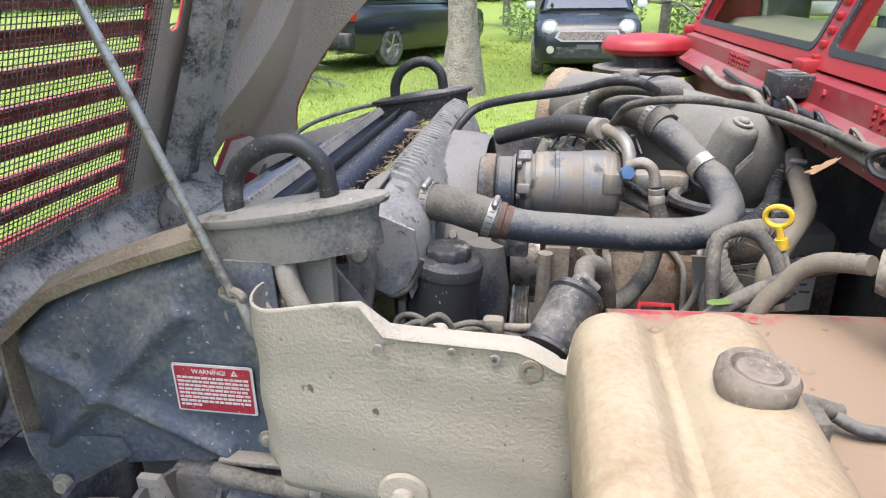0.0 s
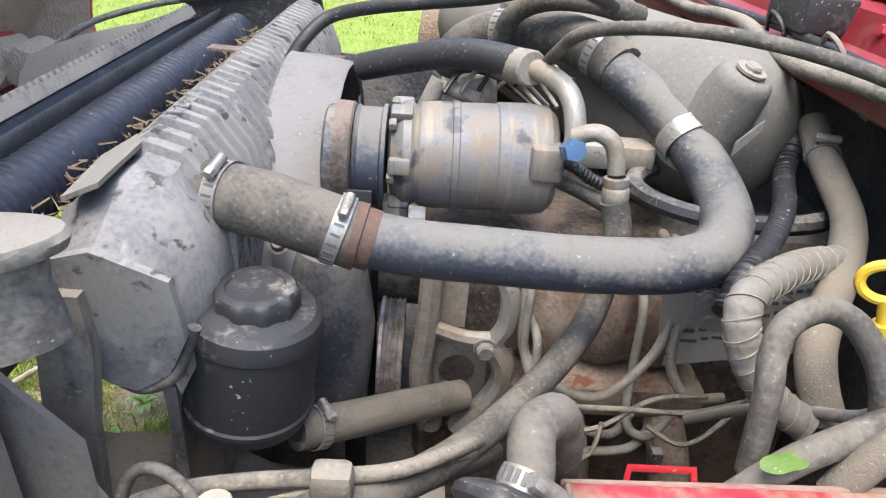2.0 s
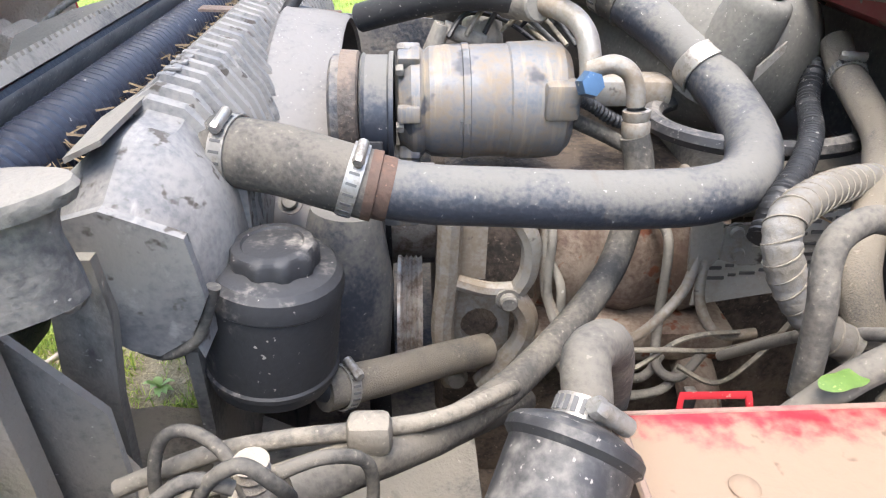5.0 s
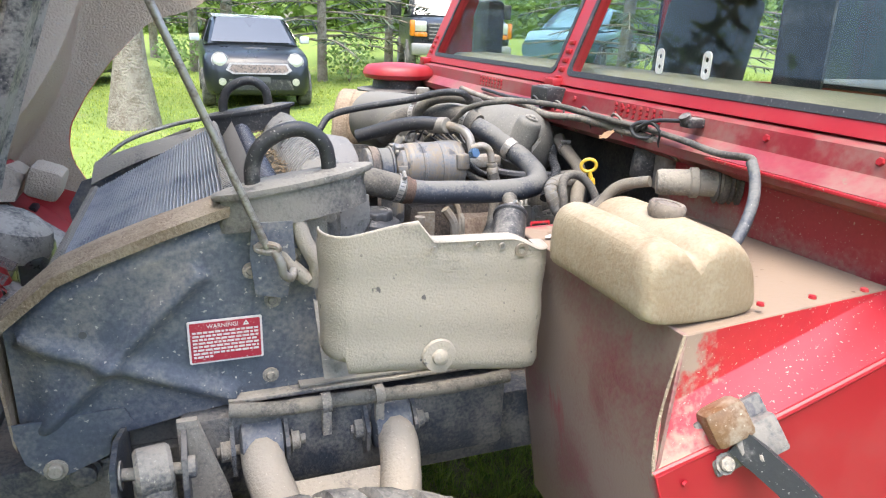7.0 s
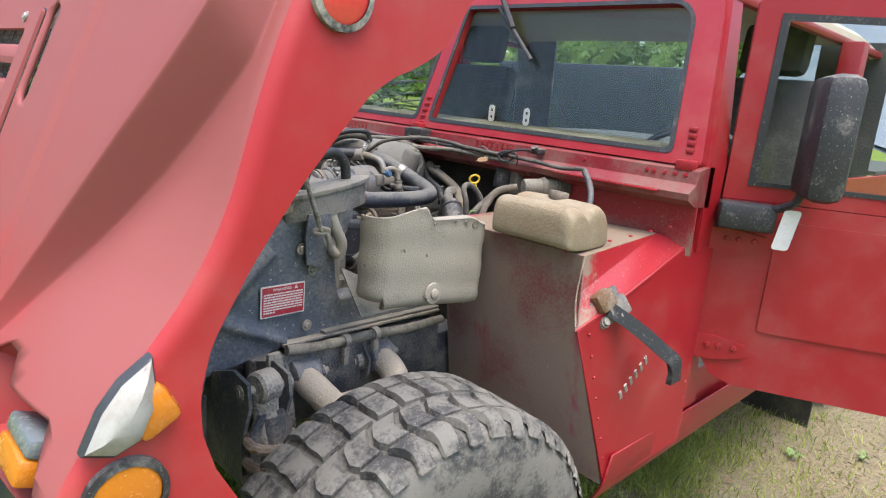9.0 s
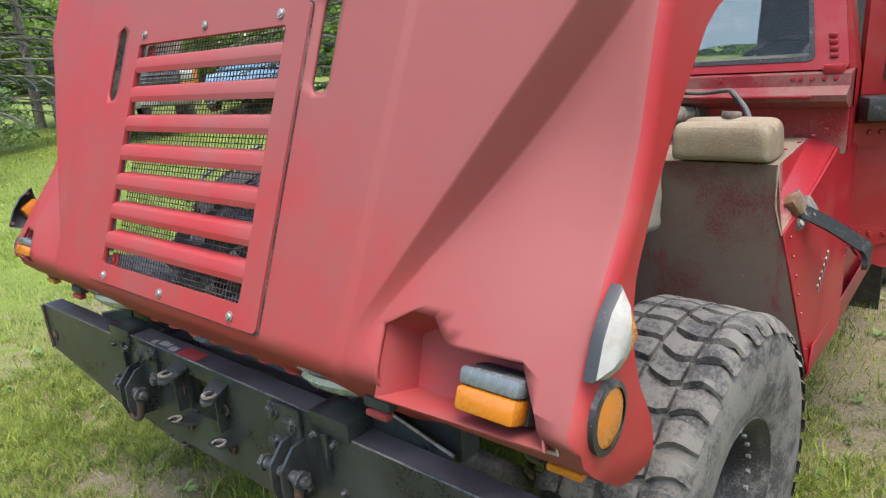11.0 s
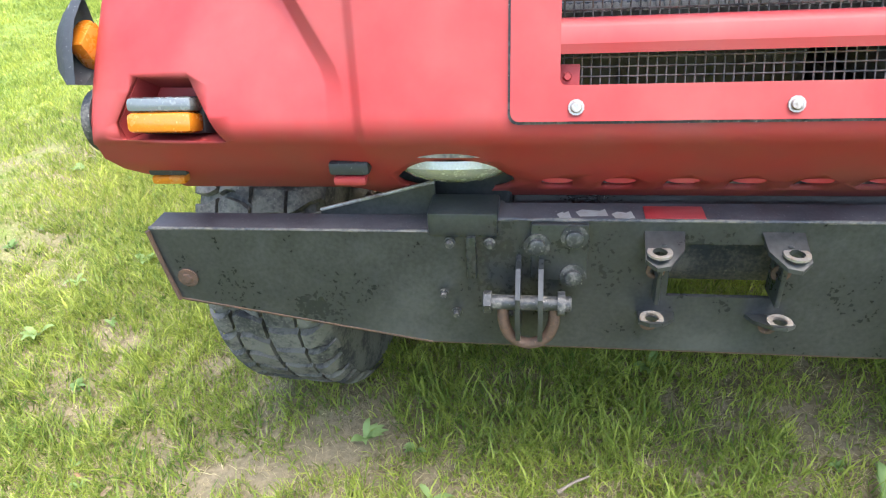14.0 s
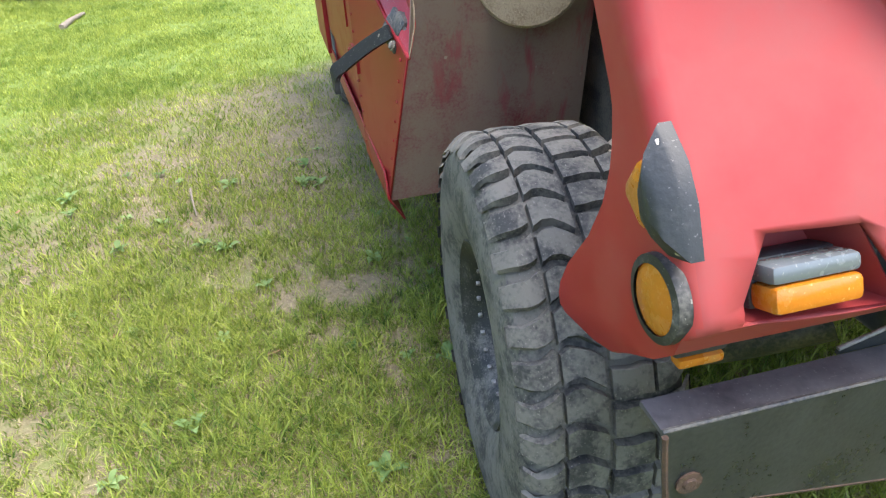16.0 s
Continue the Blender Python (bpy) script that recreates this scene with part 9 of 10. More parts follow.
# broad-leaved weeds
def weed(at, size, seed):
    rg = random.Random(seed)
    bm = bmesh.new()
    for k in range(rg.randint(5, 8)):
        a, t = rg.uniform(0, math.tau), rg.uniform(0.3, 1.0)
        ln, w = size * rg.uniform(0.7, 1.2), size * rg.uniform(0.16, 0.26)
        d, sd = Vector((math.cos(a), math.sin(a), 0)), Vector((-math.sin(a), math.cos(a), 0))
        rows = []
        for j in range(6):
            f = j / 5
            p = Vector(at) + d * ln * f + Vector((0, 0, 0.01 + size * t * math.sin(f * 2.0) * 0.6))
            ww = w * math.sin(min(1, f * 1.0 + 0.08) * math.pi * 0.97) + 0.001
            rows.append([p - sd * ww + Vector((0, 0, ww * 0.3)), p, p + sd * ww + Vector((0, 0, ww * 0.3))])
        grid_faces(bm, rows)
    bmesh.ops.remove_doubles(bm, verts=bm.verts, dist=0.0035)
    return tagged(part("weed", bm, "weed", None, "", 80), "broad-leaved green weed in the lawn", "weed", "weeds in the lawn")


rng = random.Random(11)
for k in range(150):
    x, y = rng.uniform(-1.25, 2.6), rng.uniform(-1.6, 2.6)
    if abs(y) < 0.9 and x > 0.1:
        continue
    weed((x, y, ground_z(x, y)), rng.uniform(0.022, 0.058), k)


def stick(pts, r):
    bm = bmesh.new()
    tube(bm, [(x, y, ground_z(x, y) + z) for x, y, z in pts], r, 8, 6, r_end=r * 0.5, wobble=0.25)
    return tagged(part("stick", bm, "wood", None, "", 60), "weathered broken stick lying in the grass", "stick", "fallen sticks")


stick([(-0.715, 0.875, 0.030), (-0.766, 0.768, 0.034), (-0.83, 0.63, 0.030)], 0.011)
stick([(-0.662, 0.246, 0.030), (-0.675, 0.185, 0.036), (-0.685, 0.129, 0.030)], 0.009)
stick([(-0.388, -0.753, 0.040), (-0.435, -0.752, 0.042), (-0.477, -0.761, 0.030)], 0.006)
stick([(-0.477, -0.761, 0.030), (-0.440, -0.790, 0.040), (-0.411, -0.817, 0.040)], 0.005)
stick([(-0.511, 0.262, 0.034), (-0.485, 0.225, 0.040), (-0.461, 0.188, 0.036)], 0.005)
stick([(2.082, 1.923, 0.040), (1.93, 1.900, 0.045), (1.783, 1.874, 0.030)], 0.006)
stick([(6.9, 3.62, 0.02), (7.3, 3.60, 0.03), (7.7, 3.56, 0.02)], 0.035)
rng = random.Random(21)
for k in range(40):
    x, y = rng.uniform(-1.2, 2.5), rng.uniform(-1.9, 2.8)
    leaf("fallen_leaf", (x, y, ground_z(x, y) + 0.018), rng.uniform(0.018, 0.045), "leafbrown" if k % 3 else "debris", "dry brown fallen leaf on the lawn", rng.uniform(0, 6), rng.uniform(-0.4, 0.4), 2 if k % 2 else 0)


# ---- trees ----
def leaf_cloud(bm, centre, radius, count, size, rg, flat=0.7):
    for _ in range(count):
        while True:
            p = Vector((rg.uniform(-1, 1), rg.uniform(-1, 1), rg.uniform(-1, 1)))
            if p.length < 1:
                break
        p = Vector(centre) + Vector((p.x * radius, p.y * radius, p.z * radius * flat))
        d = Vector((rg.uniform(-1, 1), rg.uniform(-1, 1), rg.uniform(-0.6, 0.6))).normalized()
        s = d.orthogonal().normalized()
        s.rotate(Matrix.Rotation(rg.uniform(0, 6.3), 3, d))
        ln = size * rg.uniform(0.6, 1.3)
        w = ln * 0.42
        bm.faces.new([bm.verts.new(q) for q in (p - d * ln / 2, p + s * w * 0.7, p + d * ln / 2, p - s * w * 0.7)])


def trunk_mesh(base, top, r, lean, rg, limbs):
    bm = bmesh.new()
    pts, rad_ = [], []
    for k in range(9):
        f = k / 8
        pts.append(Vector(base) + Vector((lean[0] * f, lean[1] * f, (top - base[2]) * f)) + Vector((rg.uniform(-1, 1), rg.uniform(-1, 1), 0)) * r * 0.12)
    n = 18
    rows = []
    for k, p in enumerate(pts):
        f = k / 8
        rr = r * (1.0 - 0.45 * f) * (1 + 0.55 * math.exp(-f * 40) + 0.20 * math.exp(-f * 10))
        rows.append([p + Vector((math.cos(a), math.sin(a), 0)) * rr * (1 + 0.06 * noise.noise(Vector((math.cos(a) * 2, math.sin(a) * 2, k * 0.7))) + 0.05 * math.sin(a * 7)) for a in [j * math.tau / n for j in range(n)]])
    grid_faces(bm, rows, True)
    tips = []
    for k in range(limbs):
        f = rg.uniform(0.45, 1.0)
        p = pts[min(8, int(f * 8))]
        a = rg.uniform(0, math.tau)
        ln = rg.uniform(1.2, 2.8)
        q = p + Vector((math.cos(a) * ln, math.sin(a) * ln, ln * rg.uniform(0.2, 0.7)))
        tube(bm, [p, p.lerp(q, 0.5) + Vector((0, 0, 0.15)), q], r * 0.28, 7, 4, r_end=r * 0.07)
        tips.append(q)
    return bm, tips


def broadleaf(x, y, r, top, seed, leaves=1500, label="grey-barked shade tree on the lawn", lean=(0, 0), crown_r=2.2, leaf=0.16):
    rg = random.Random(seed)
    t = thing("tree", label, "tree", "trees round the lawn")
    base = (x, y, ground_z(x, y) - 0.05)
    bm, tips = trunk_mesh(base, top, r, lean, rg, 9)
    part("trunk", bm, "bark", t, "", 70)
    bm = bmesh.new()
    for q in tips:
        leaf_cloud(bm, q, crown_r * rg.uniform(0.5, 0.9), leaves // len(tips), leaf, rg)
    part("crown", bm, "leaves", t, "", 80)
    return t


def spruce(x, y, h, seed, r=0.11, low=0.5, spread=1.9, label="dark thin spruce with drooping bare lower branches"):
    rg = random.Random(seed)
    t = thing("spruce", label, "tree", "spruces behind the cars")
    z0 = ground_z(x, y)
    bm = bmesh.new()
    tube(bm, [(x, y, z0 - 0.1), (x + 0.03, y, z0 + h * 0.5), (x, y, z0 + h)], r, 10, 4, r_end=0.02)
    needles = bmesh.new()
    for k in range(90):
        f = low / h + (1 - low / h) * (k / 89) ** 1.15
        z = z0 + h * f
        a = k * 2.4 + rg.uniform(-0.5, 0.5)
        ln = spread * (1.03 - f) * rg.uniform(0.55, 1.1)
        p, q = Vector((x, y, z)), Vector((x + math.cos(a) * ln, y + math.sin(a) * ln, z - ln * rg.uniform(0.02, 0.20)))
        tube(bm, [p, p.lerp(q, 0.5) + Vector((0, 0, 0.04 * ln)), q], 0.026, 5, 3, r_end=0.008)
        d0 = (q - p).normalized()
        sd0 = d0.cross(Vector((0, 0, 1))).normalized()
        for j in range(36):
            g = rg.uniform(0.18, 1.0)
            c = p.lerp(q, g) + Vector((0, 0, 0.16 * ln * g * (1 - g)))
            d = (d0 * rg.uniform(0.4, 1.0) + sd0 * rg.choice((-1, 1)) * rg.uniform(0.3, 1.0) + Vector((0, 0, rg.uniform(-0.45, 0.05)))).normalized()
            d *= ln * (1.15 - g) * rg.uniform(0.12, 0.30) + 0.08
            sd = d.cross(Vector((rg.uniform(-0.5, 0.5), rg.uniform(-0.5, 0.5), 1))).normalized() * (0.022 if f < 0.25 else 0.034)
            needles.faces.new([needles.verts.new(v) for v in (c, c + d * 0.35 - sd, c + d, c + d * 0.4 + sd)])
    part("trunk", bm, "bark", t, "", 70)
    part("crown", needles, "spruce", t, "", 80)
    return t


broadleaf(-0.76, 8.05, 0.20, 7.0, 1)
broadleaf(0.95, 17.5, 0.16, 7.0, 2)
broadleaf(-6.5, 15.0, 0.22, 7.5, 3)
broadleaf(9.5, 20.0, 0.2, 7.5, 4)
spruce(0.1, 16.5, 8.5, 5, 0.13, 1.2, 2.4)
spruce(2.70, 13.5, 9.0, 6, 0.12, 0.8, 3.0)
spruce(5.2, 17.0, 9.0, 7, 0.13, 0.6, 2.6)
spruce(-1.0, 21.0, 9.0, 8, 0.14, 1.0, 2.4)
spruce(8.2, 10.2, 9.0, 9, 0.14, 0.5, 2.6)
spruce(-4.6, 8.2, 8.5, 12, 0.13, 0.4, 2.4)
spruce(9.5, 9.0, 9.5, 13, 0.13, 0.4, 2.8)
for k, (x, y) in enumerate(((0.9, 12.0), (3.2, 13.0), (2.5, 19), (-3, 22), (6, 22), (-0.3, 16.0))):
    rg = random.Random(70 + k)
    bm = bmesh.new()
    z = ground_z(x, y)
    for j in range(7):
        tube(bm, [(x, y, z), (x + rg.uniform(-0.3, 0.3), y + rg.uniform(-0.3, 0.3), z + rg.uniform(0.5, 1.0))], 0.008, 5, 2, r_end=0.003)
    b = thing("shrub", "low green shrub at a tree foot", "shrub", "shrubs on the lawn")
    part("stems", bm, "wood", b)
    bm = bmesh.new()
    leaf_cloud(bm, (x, y, z + 0.5), 0.55, 420, 0.10, rg, 0.85)
    part("foliage", bm, "weed", b, "", 80)

# wood edge that closes the view
rg = random.Random(40)
bm = bmesh.new()
for k in range(120):
    a = k / 120 * math.tau
    d = rg.uniform(44, 60)
    x, y = math.cos(a) * d, math.sin(a) * d
    h = rg.uniform(7, 15)
    z = ground_z(x, y)
    for j in range(4):
        leaf_cloud(bm, (x + rg.uniform(-2, 2), y + rg.uniform(-2, 2), z + h * (0.1 + 0.22 * j)), rg.uniform(2.5, 4.2), 420, 0.42, rg, 0.9)
        leaf_cloud(bm, (x * 1.12 + rg.uniform(-2, 2), y * 1.12 + rg.uniform(-2, 2), z + h * (0.1 + 0.22 * j)), rg.uniform(3.0, 4.8), 150, 1.3, rg, 0.9)
tagged(part("woodland_edge", bm, "wood_leaves", None, "", 80), "distant green wood edge round the lawn", "woodland", "", "stuff")

# ---- parked vehicles ----
def loft_body(bm, stations, ring):
    """Skin over cross sections; ring(half width, z list) gives the section."""
    rows = []
    for s in stations:
        rows.append([Vector(p) for p in ring(*s)])
    vr = grid_faces(bm, rows)
    return vr


def car_wheel(parent, x, y, z, r, w, side, hub="steel"):
    bm = bmesh.new()
    lathe(bm, [(r * 0.62, -w / 2), (r * 0.92, -w / 2), (r, -w * 0.36), (r, w * 0.36), (r * 0.92, w / 2), (r * 0.62, w / 2)], (x, y, z), (0, 1, 0), 28, False)
    wh = part("wheel", bm, "rubber", parent)
    bm = bmesh.new()
    lathe(bm, [(r * 0.64, side * w * 0.45), (r * 0.60, side * w * 0.30), (r * 0.2, side * w * 0.36), (0, side * w * 0.38)], (x, y, z), (0, 1, 0), 24, False)
    for k in range(5):
        a = k * math.tau / 5
        rod(bm, (x, y + side * w * 0.37, z), (x + math.cos(a) * r * 0.6, y + side * w * 0.40, z + math.sin(a) * r * 0.6), r * 0.08, 6)
    part("rim", bm, hub, wh)
    return wh


def vehicle(name, label, category, m, lower, upper, glass_z, paint, wheels, wheel_r, roof_mat=None):
    """lower: stations (x, half width, z bottom, z belt); upper: stations (x, half width at belt, half width at roof, z belt, z roof)."""
    t = thing(name, label, category, "parked vehicles")
    bm = bmesh.new()
    rows = []
    for x, w, zb, zt in lower:
        rows.append([Vector((x, y, z)) for y, z in ((-w * 0.90, zb), (-w * 0.98, zb + 0.10), (-w, zb + (zt - zb) * 0.45), (-w * 0.985, zt - 0.10), (-w * 0.93, zt - 0.015), (-w * 0.6, zt + 0.012), (0, zt + 0.02), (w * 0.6, zt + 0.012), (w * 0.93, zt - 0.015), (w * 0.985, zt - 0.10), (w, zb + (zt - zb) * 0.45), (w * 0.98, zb + 0.10), (w * 0.90, zb))])
    vr = grid_faces(bm, rows, True)
    bm.faces.new(vr[0])
    bm.faces.new(vr[-1])
    body = part("body", bm, paint, t, "", 45)
    bm = bmesh.new()
    rows = []
    for x, wb, wr, zb, zr in upper:
        rows.append([Vector((x, y, z)) for y, z in ((-wb, zb), (-wb + (wb - wr) * 0.85, zb + (zr - zb) * 0.85), (-wr * 0.92, zr), (0, zr + 0.03), (wr * 0.92, zr), (wb - (wb - wr) * 0.85, zb + (zr - zb) * 0.85), (wb, zb))])
    vr = grid_faces(bm, rows)
    bm.faces.new(vr[0])
    bm.faces.new(vr[-1])
    cab = part("greenhouse", bm, roof_mat or paint, t, "", 40)
    for x, y, s in wheels:
        car_wheel(t, x, y, wheel_r, wheel_r, 0.20, s)
    t.matrix_basis = m
    return t, body, cab


def panel(parent, name, pts, mat, label="", thick=0.006):
    bm = bmesh.new()
    bm.faces.new([bm.verts.new(p) for p in pts])
    stiffen(bm, thick)
    return part(name, bm, mat, parent, label)


# small hatchback, nose towards the truck (its own +x is forward)
def hatchback(at, yaw):
    m = Matrix.Translation(at) @ Matrix.Rotation(yaw, 4, "Z")
    lower = [(-1.83, 0.70, 0.32, 0.95), (-1.75, 0.80, 0.22, 0.98), (-1.2, 0.845, 0.18, 0.98), (0, 0.845, 0.17, 0.95), (0.9, 0.845, 0.18, 0.92), (1.45, 0.83, 0.20, 0.86), (1.72, 0.79, 0.20, 0.79), (1.82, 0.70, 0.24, 0.68), (1.85, 0.62, 0.30, 0.58)]
    upper = [(-1.72, 0.74, 0.60, 0.95, 1.02), (-1.55, 0.76, 0.60, 0.95, 1.36), (-0.6, 0.78, 0.60, 0.95, 1.41), (0.25, 0.78, 0.58, 0.95, 1.38), (0.78, 0.76, 0.70, 0.93, 0.96)]
    t, body, cab = vehicle("hatchback_car", "small black hatchback with round headlamps and pale roof, on lawn", "car", m, lower, upper, 1.0, "carblack", [(-1.2, -0.76, -1), (-1.2, 0.76, 1), (1.25, -0.76, -1), (1.25, 0.76, 1)], 0.30, "carblack")
    panel(t, "windshield", [(0.80, -0.66, 0.985), (0.80, 0.66, 0.985), (0.285, 0.53, 1.375), (0.285, -0.53, 1.375)], "darkglass", "dark windshield")
    bm = bmesh.new()
    grid_faces(bm, [[Vector((x, y, z)) for y in (-0.60, -0.3, 0, 0.3, 0.60)] for x, z in ((0.28, 1.395), (-0.2, 1.43), (-0.9, 1.43), (-1.58, 1.385))])
    stiffen(bm, 0.02)
    part("roof", bm, "carwhite", t, "pale roof panel")
    for s in (-1, 1):
        panel(t, "side_glass", [(0.62, s * 0.775, 0.985), (-1.45, s * 0.765, 0.985), (-1.38, s * 0.635, 1.34), (0.22, s * 0.635, 1.34)], "darkglass")
        bm = bmesh.new()
        lathe(bm, [(0.0, 0.05), (0.06, 0.045), (0.10, 0.025), (0.118, 0.0), (0.118, -0.05)], (1.765, s * 0.575, 0.735), (0.85, 0, 0.35), 26, False)
        hl = part("headlamp", bm, "headlens", t, "round clear headlamp")
        bm = bmesh.new()
        lathe(bm, [(0.117, -0.02), (0.132, -0.02), (0.128, 0.012), (0.117, 0.014)], (1.765, s * 0.575, 0.735), (0.85, 0, 0.35), 26, False)
        part("bezel", bm, "chrome", hl)
        bm = bmesh.new()
        lathe(bm, [(0, 0.02), (0.055, 0.015), (0.06, 0.0), (0, 0)], (1.845, s * 0.56, 0.42), (1, 0, 0), 18, False)
        part("fog_lamp", bm, "headlens", t)
        bm = bmesh.new()
        box(bm, (0.62, s * 0.90 - 0.09, 0.98), (0.74, s * 0.90 + 0.07, 1.10), 0.03)
        part("mirror", bm, "carwhite", t)
    bm = bmesh.new()
    slab(bm, [(-0.50, 0.60), (-0.44, 0.70), (0.44, 0.70), (0.50, 0.60), (0.40, 0.54), (-0.40, 0.54)], lambda u, v, w: Vector((1.885 - (v - 0.54) * 0.35 + w, u, v)), 0.05)
    gr = part("grille", bm, "chrome", t, "bright rimmed grille")
    bm = bmesh.new()
    slab(bm, [(-0.455, 0.605), (-0.41, 0.68), (0.41, 0.68), (0.455, 0.605), (0.375, 0.562), (-0.375, 0.562)], lambda u, v, w: Vector((1.890 - (v - 0.54) * 0.35 + w, u, v)), 0.05)
    part("grille_mesh", bm, "mesh", gr)
    panel(t, "lower_intake", [(1.855, -0.52, 0.30), (1.855, 0.52, 0.30), (1.862, 0.46, 0.46), (1.862, -0.46, 0.46)], "blackplastic")
    panel(t, "hood_scoop", [(1.20, -0.20, 0.915), (1.20, 0.20, 0.915), (1.27, 0.17, 0.885), (1.27, -0.17, 0.885)], "blackplastic", "", 0.03)
    panel(t, "plate_blank", [(1.868, -0.16, 0.43), (1.868, 0.16, 0.43), (1.866, 0.16, 0.50), (1.866, -0.16, 0.50)], "print")
    return t


hatchback((0.98, 11.3, ground_z(0.98, 11.3)), radians(-90))


# minivan seen from behind
def minivan(at, yaw):
    m = Matrix.Translation(at) @ Matrix.Rotation(yaw, 4, "Z")
    lower = [(-2.50, 0.80, 0.42, 1.00), (-2.46, 0.93, 0.32, 1.06), (-2.0, 0.98, 0.24, 1.08), (0, 0.985, 0.22, 1.04), (1.5, 0.97, 0.24, 0.98), (2.2, 0.92, 0.26, 0.85), (2.5, 0.75, 0.30, 0.68)]
    upper = [(-2.47, 0.90, 0.76, 1.0, 1.06), (-2.34, 0.92, 0.78, 1.05, 1.68), (-1.0, 0.94, 0.80, 1.05, 1.74), (0.5, 0.94, 0.78, 1.02, 1.70), (1.75, 0.90, 0.80, 0.98, 1.02)]
    t, body, cab = vehicle("minivan", "charcoal minivan with red tail lamps parked on the lawn", "van", m, lower, upper, 1.0, "cargrey", [(-1.45, -0.88, -1), (-1.45, 0.88, 1), (1.6, -0.88, -1), (1.6, 0.88, 1)], 0.345)
    panel(t, "rear_glass", [(-2.475, -0.74, 1.12), (-2.475, 0.74, 1.12), (-2.37, 0.68, 1.62), (-2.37, -0.68, 1.62)], "darkglass")
    for s in (-1, 1):
        panel(t, "side_glass", [(-2.2, s * 0.945, 1.12), (0.9, s * 0.945, 1.10), (0.35, s * 0.83, 1.60), (-2.1, s * 0.83, 1.62)], "darkglass")
        bm = bmesh.new()
        box(bm, (-2.52, s * 0.82 - 0.12, 0.80), (-2.36, s * 0.82 + 0.12, 1.12), 0.03)
        tl = part("tail_lamp", bm, "tail", t, "red tail lamp")
        bm = bmesh.new()
        box(bm, (-2.53, s * 0.82 - 0.08, 0.86), (-2.50, s * 0.82 + 0.08, 0.94), 0.01)
        part("reverse_lamp", bm, "white", tl)
        bm = bmesh.new()
        box(bm, (0.95, s * 1.05 - 0.10, 1.05), (1.10, s * 1.05 + 0.08, 1.22), 0.03)
        part("mirror", bm, "cargrey", t)
    bm = bmesh.new()
    box(bm, (-2.58, -0.90, 0.36), (-2.40, 0.90, 0.62), 0.06)
    part("rear_bumper", bm, "blackplastic", t)
    panel(t, "plate_blank", [(-2.51, -0.16, 0.74), (-2.51, 0.16, 0.74), (-2.52, 0.16, 0.88), (-2.52, -0.16, 0.88)], "paper")
    bm = bmesh.new()
    rod(bm, (-2.55, -0.55, 0.30), (-2.35, -0.55, 0.30), 0.04, 12)
    part("tailpipe", bm, "steel", t)
    return t


minivan((-2.75, 12.6, ground_z(-2.75, 12.6)), radians(68))


# dark pickup with amber corner lamps
def pickup(at, yaw):
    m = Matrix.Translation(at) @ Matrix.Rotation(yaw, 4, "Z")
    lower = [(-2.9, 0.95, 0.55, 1.25), (-0.6, 1.0, 0.50, 1.25), (0.5, 1.0, 0.48, 1.25), (2.3, 0.99, 0.50, 1.22), (2.65, 0.97, 0.52, 1.16), (2.75, 0.92, 0.60, 1.08)]
    upper = [(-0.62, 0.95, 0.80, 1.25, 1.30), (-0.45, 0.96, 0.78, 1.25, 1.92), (0.75, 0.96, 0.78, 1.25, 1.92), (1.35, 0.95, 0.88, 1.24, 1.27)]
    t, body, cab = vehicle("pickup_truck", "dark green pickup truck with amber corner lamps parked among spruces", "truck", m, lower, upper, 1.0, "carblack", [(-1.7, -0.92, -1), (-1.7, 0.92, 1), (1.85, -0.92, -1), (1.85, 0.92, 1)], 0.40)
    panel(t, "windshield", [(1.36, -0.84, 1.28), (1.36, 0.84, 1.28), (0.80, 0.72, 1.88), (0.80, -0.72, 1.88)], "darkglass")
    for s in (-1, 1):
        panel(t, "side_glass", [(-0.35, s * 0.955, 1.30), (1.05, s * 0.955, 1.30), (0.70, s * 0.82, 1.82), (-0.30, s * 0.82, 1.82)], "darkglass")
        bm = bmesh.new()
        box(bm, (2.55, s * 0.80 - 0.13, 0.95), (2.80, s * 0.80 + 0.13, 1.15), 0.03)
        hl = part("headlamp", bm, "headlens", t, "rectangular headlamp")
        bm = bmesh.new()
        box(bm, (2.50, s * 0.945 - 0.045, 0.87), (2.82, s * 0.945 + 0.045, 1.16), 0.02)
        part("corner_lamp", bm, "amber", hl)
        bm = bmesh.new()
        box(bm, (2.60, s * 0.78 - 0.12, 0.86), (2.815, s * 0.78 + 0.12, 0.94), 0.015)
        part("turn_lamp", bm, "amber", hl)
        bm = bmesh.new()
        box(bm, (1.15, s * 1.18 - 0.13, 1.25), (1.26, s * 1.18 + 0.10, 1.55), 0.03)
        part("mirror", bm, "blackplastic", t)
    bm = bmesh.new()
    box(bm, (2.74, -0.64, 0.80), (2.79, 0.64, 1.12), 0.02)
    gr = part("grille", bm, "blackplastic", t)
    for k in range(5):
        bm = bmesh.new()
        box(bm, (2.78, -0.62, 0.83 + k * 0.065), (2.80, 0.62, 0.845 + k * 0.065), 0.004)
        part("grille_bar", bm, "chrome", gr)
    bm = bmesh.new()
    box(bm, (2.72, -0.97, 0.52), (2.95, 0.97, 0.74), 0.04)
    part("bumper", bm, "chrome", t, "bright front bumper")
    panel(t, "plate_blank", [(2.955, -0.16, 0.56), (2.955, 0.16, 0.56), (2.955, 0.16, 0.68), (2.955, -0.16, 0.68)], "paper")
    return t


pickup((5.6, 13.6, ground_z(5.6, 13.6)), radians(-104))


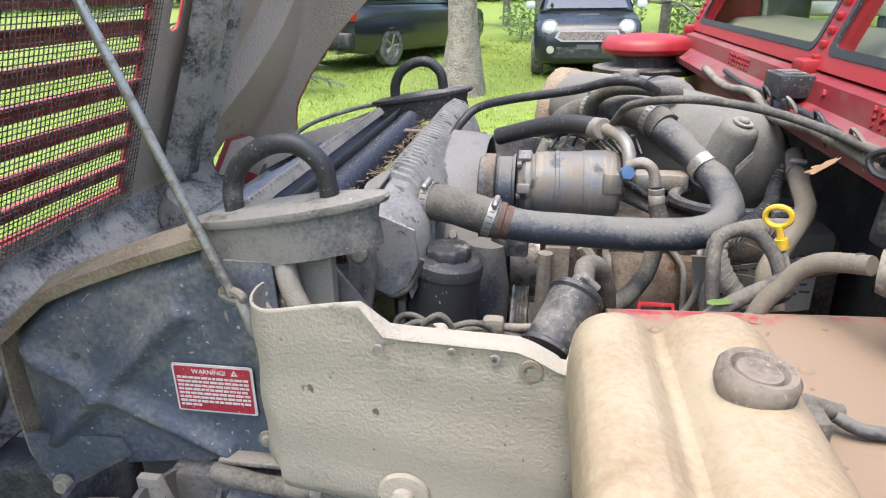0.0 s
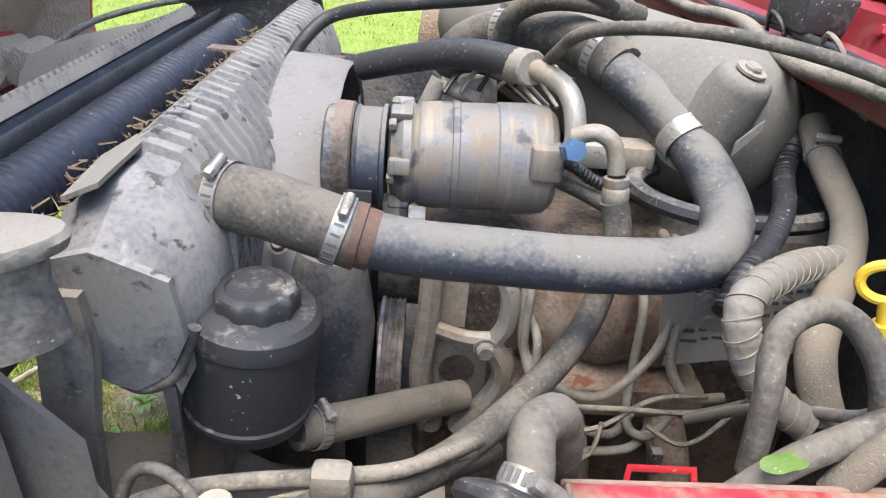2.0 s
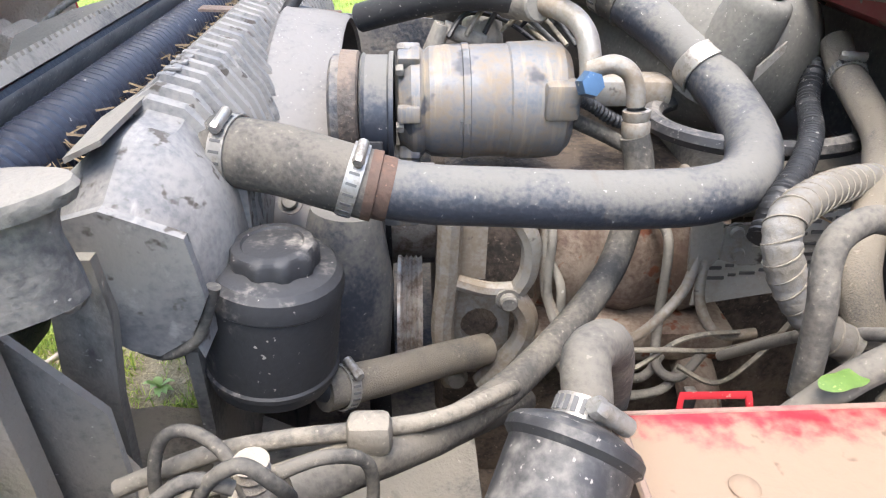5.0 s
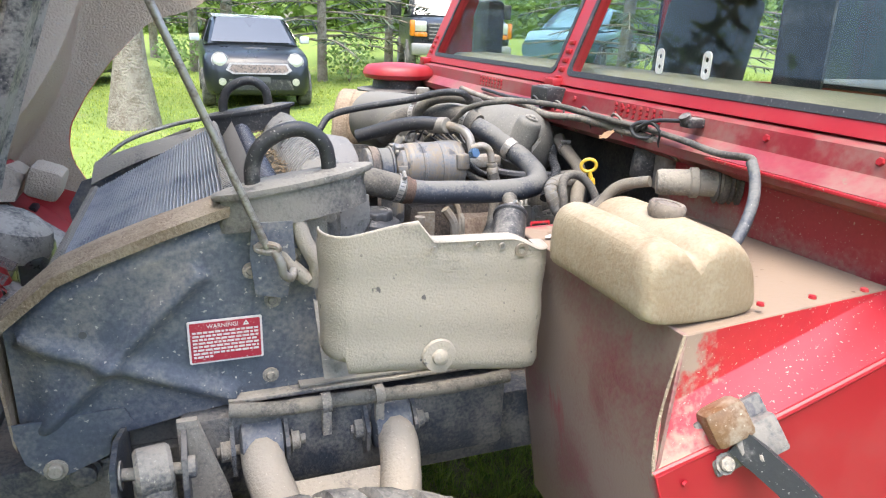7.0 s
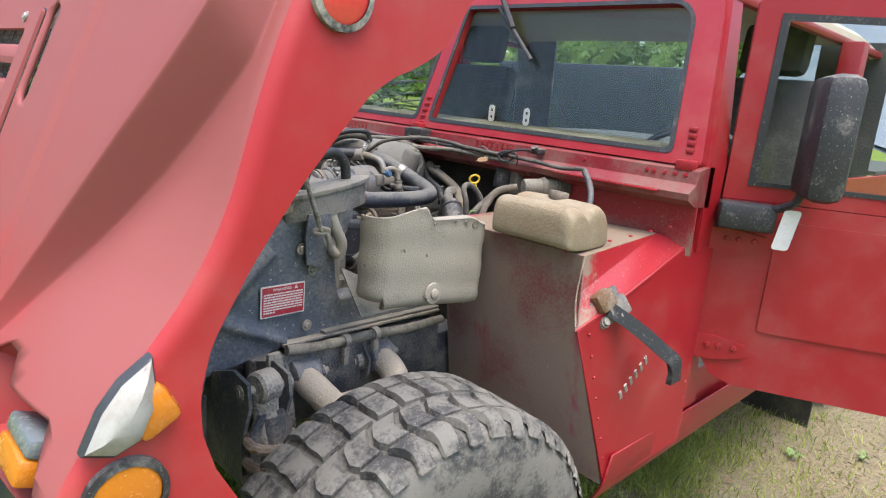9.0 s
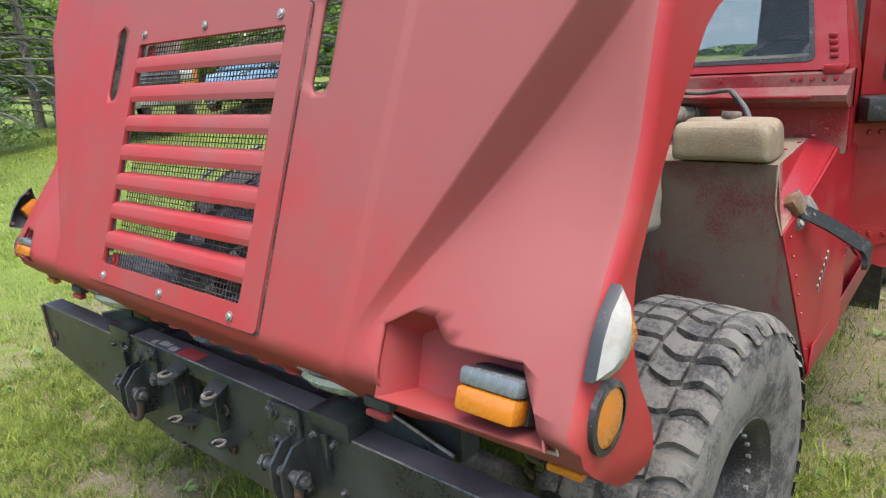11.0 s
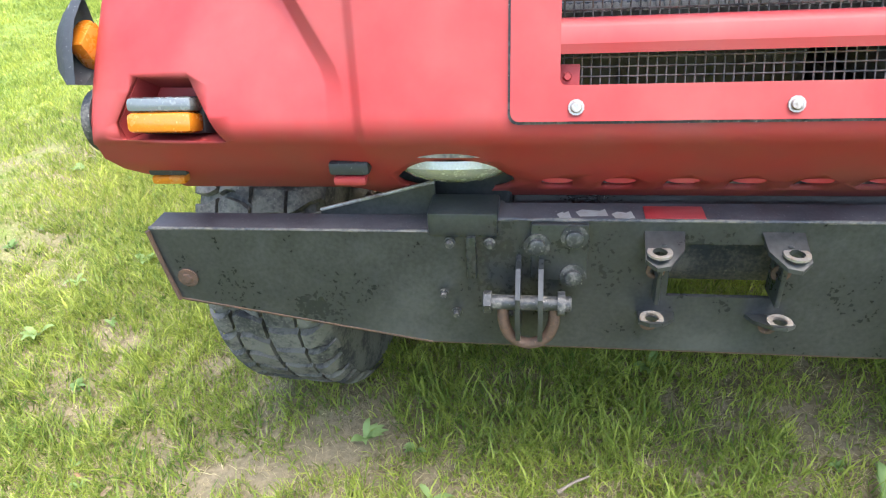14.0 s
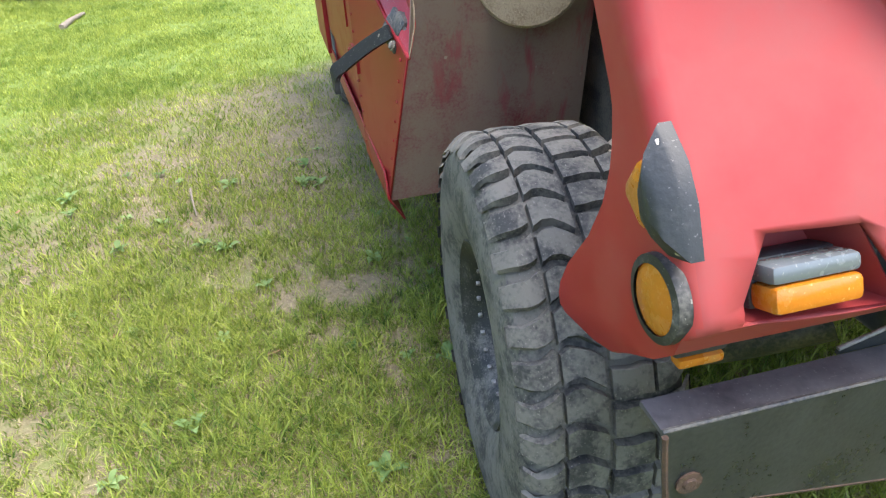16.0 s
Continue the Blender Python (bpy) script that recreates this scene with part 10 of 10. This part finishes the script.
# tarpaulin-covered mound behind the truck
bm = bmesh.new()
rows = []
for k in range(25):
    a = k / 24 * math.pi
    rows.append([Vector((13.0 + 3.2 * math.sin(b), 2.6 + 3.3 * math.cos(a) * (0.9 + 0.1 * math.cos(b)), max(0.0, 3.9 * math.sin(a) * (0.35 + 0.65 * math.sin(b))) + 0.05 * noise.noise(Vector((a * 3, b * 3, 1))))) for b in [j / 16 * math.pi for j in range(17)]])
grid_faces(bm, rows)
tagged(part("covered_boat", bm, "tarp", None, "", 60), "large rounded load under a blue-grey tarpaulin", "tarpaulin")
# pale blue car beyond the pickup
bl = [(-2.2, 0.75, 0.35, 0.90), (-2.0, 0.86, 0.22, 0.95), (0, 0.88, 0.18, 0.92), (1.6, 0.86, 0.20, 0.84), (2.2, 0.70, 0.28, 0.64)]
bu = [(-1.9, 0.78, 0.60, 0.92, 0.97), (-1.2, 0.80, 0.62, 0.92, 1.36), (0.2, 0.80, 0.62, 0.92, 1.40), (1.1, 0.78, 0.68, 0.88, 0.92)]
sed, _, _ = vehicle("sedan", "pale blue sedan parked behind the truck", "car", Matrix.Translation((9.0, 13.0, ground_z(9.0, 13.0))) @ Matrix.Rotation(radians(-140), 4, "Z"), bl, bu, 1.0, "carblue", [(-1.35, -0.8, -1), (-1.35, 0.8, 1), (1.35, -0.8, -1), (1.35, 0.8, 1)], 0.32)
for s in (-1, 1):
    panel(sed, "side_glass", [(-1.5, s * 0.805, 0.96), (0.85, s * 0.80, 0.95), (0.15, s * 0.66, 1.34), (-1.1, s * 0.66, 1.33)], "darkglass")
panel(sed, "windshield", [(1.08, -0.66, 0.93), (1.08, 0.66, 0.93), (0.25, 0.58, 1.37), (0.25, -0.58, 1.37)], "darkglass")

# dark enclosed trailer behind the truck
trl = thing("box_trailer", "dark blue-black enclosed trailer parked behind the truck", "trailer")
tz = ground_z(9.4, 4.8)
bm = bmesh.new()
box(bm, (8.85, 3.0, tz + 0.42), (10.1, 6.6, tz + 2.05), 0.05)
part("body", bm, "trailer", trl)
for k in range(5):
    bm = bmesh.new()
    box(bm, (8.835, 3.2 + k * 0.76, tz + 0.48), (8.85, 3.24 + k * 0.76, tz + 1.98), 0.003)
    part("rib", bm, "trailer", trl)
for y, sd in ((3.1, -1), (6.5, 1)):
    car_wheel(trl, 9.5, y, tz + 0.33, 0.33, 0.2, sd)
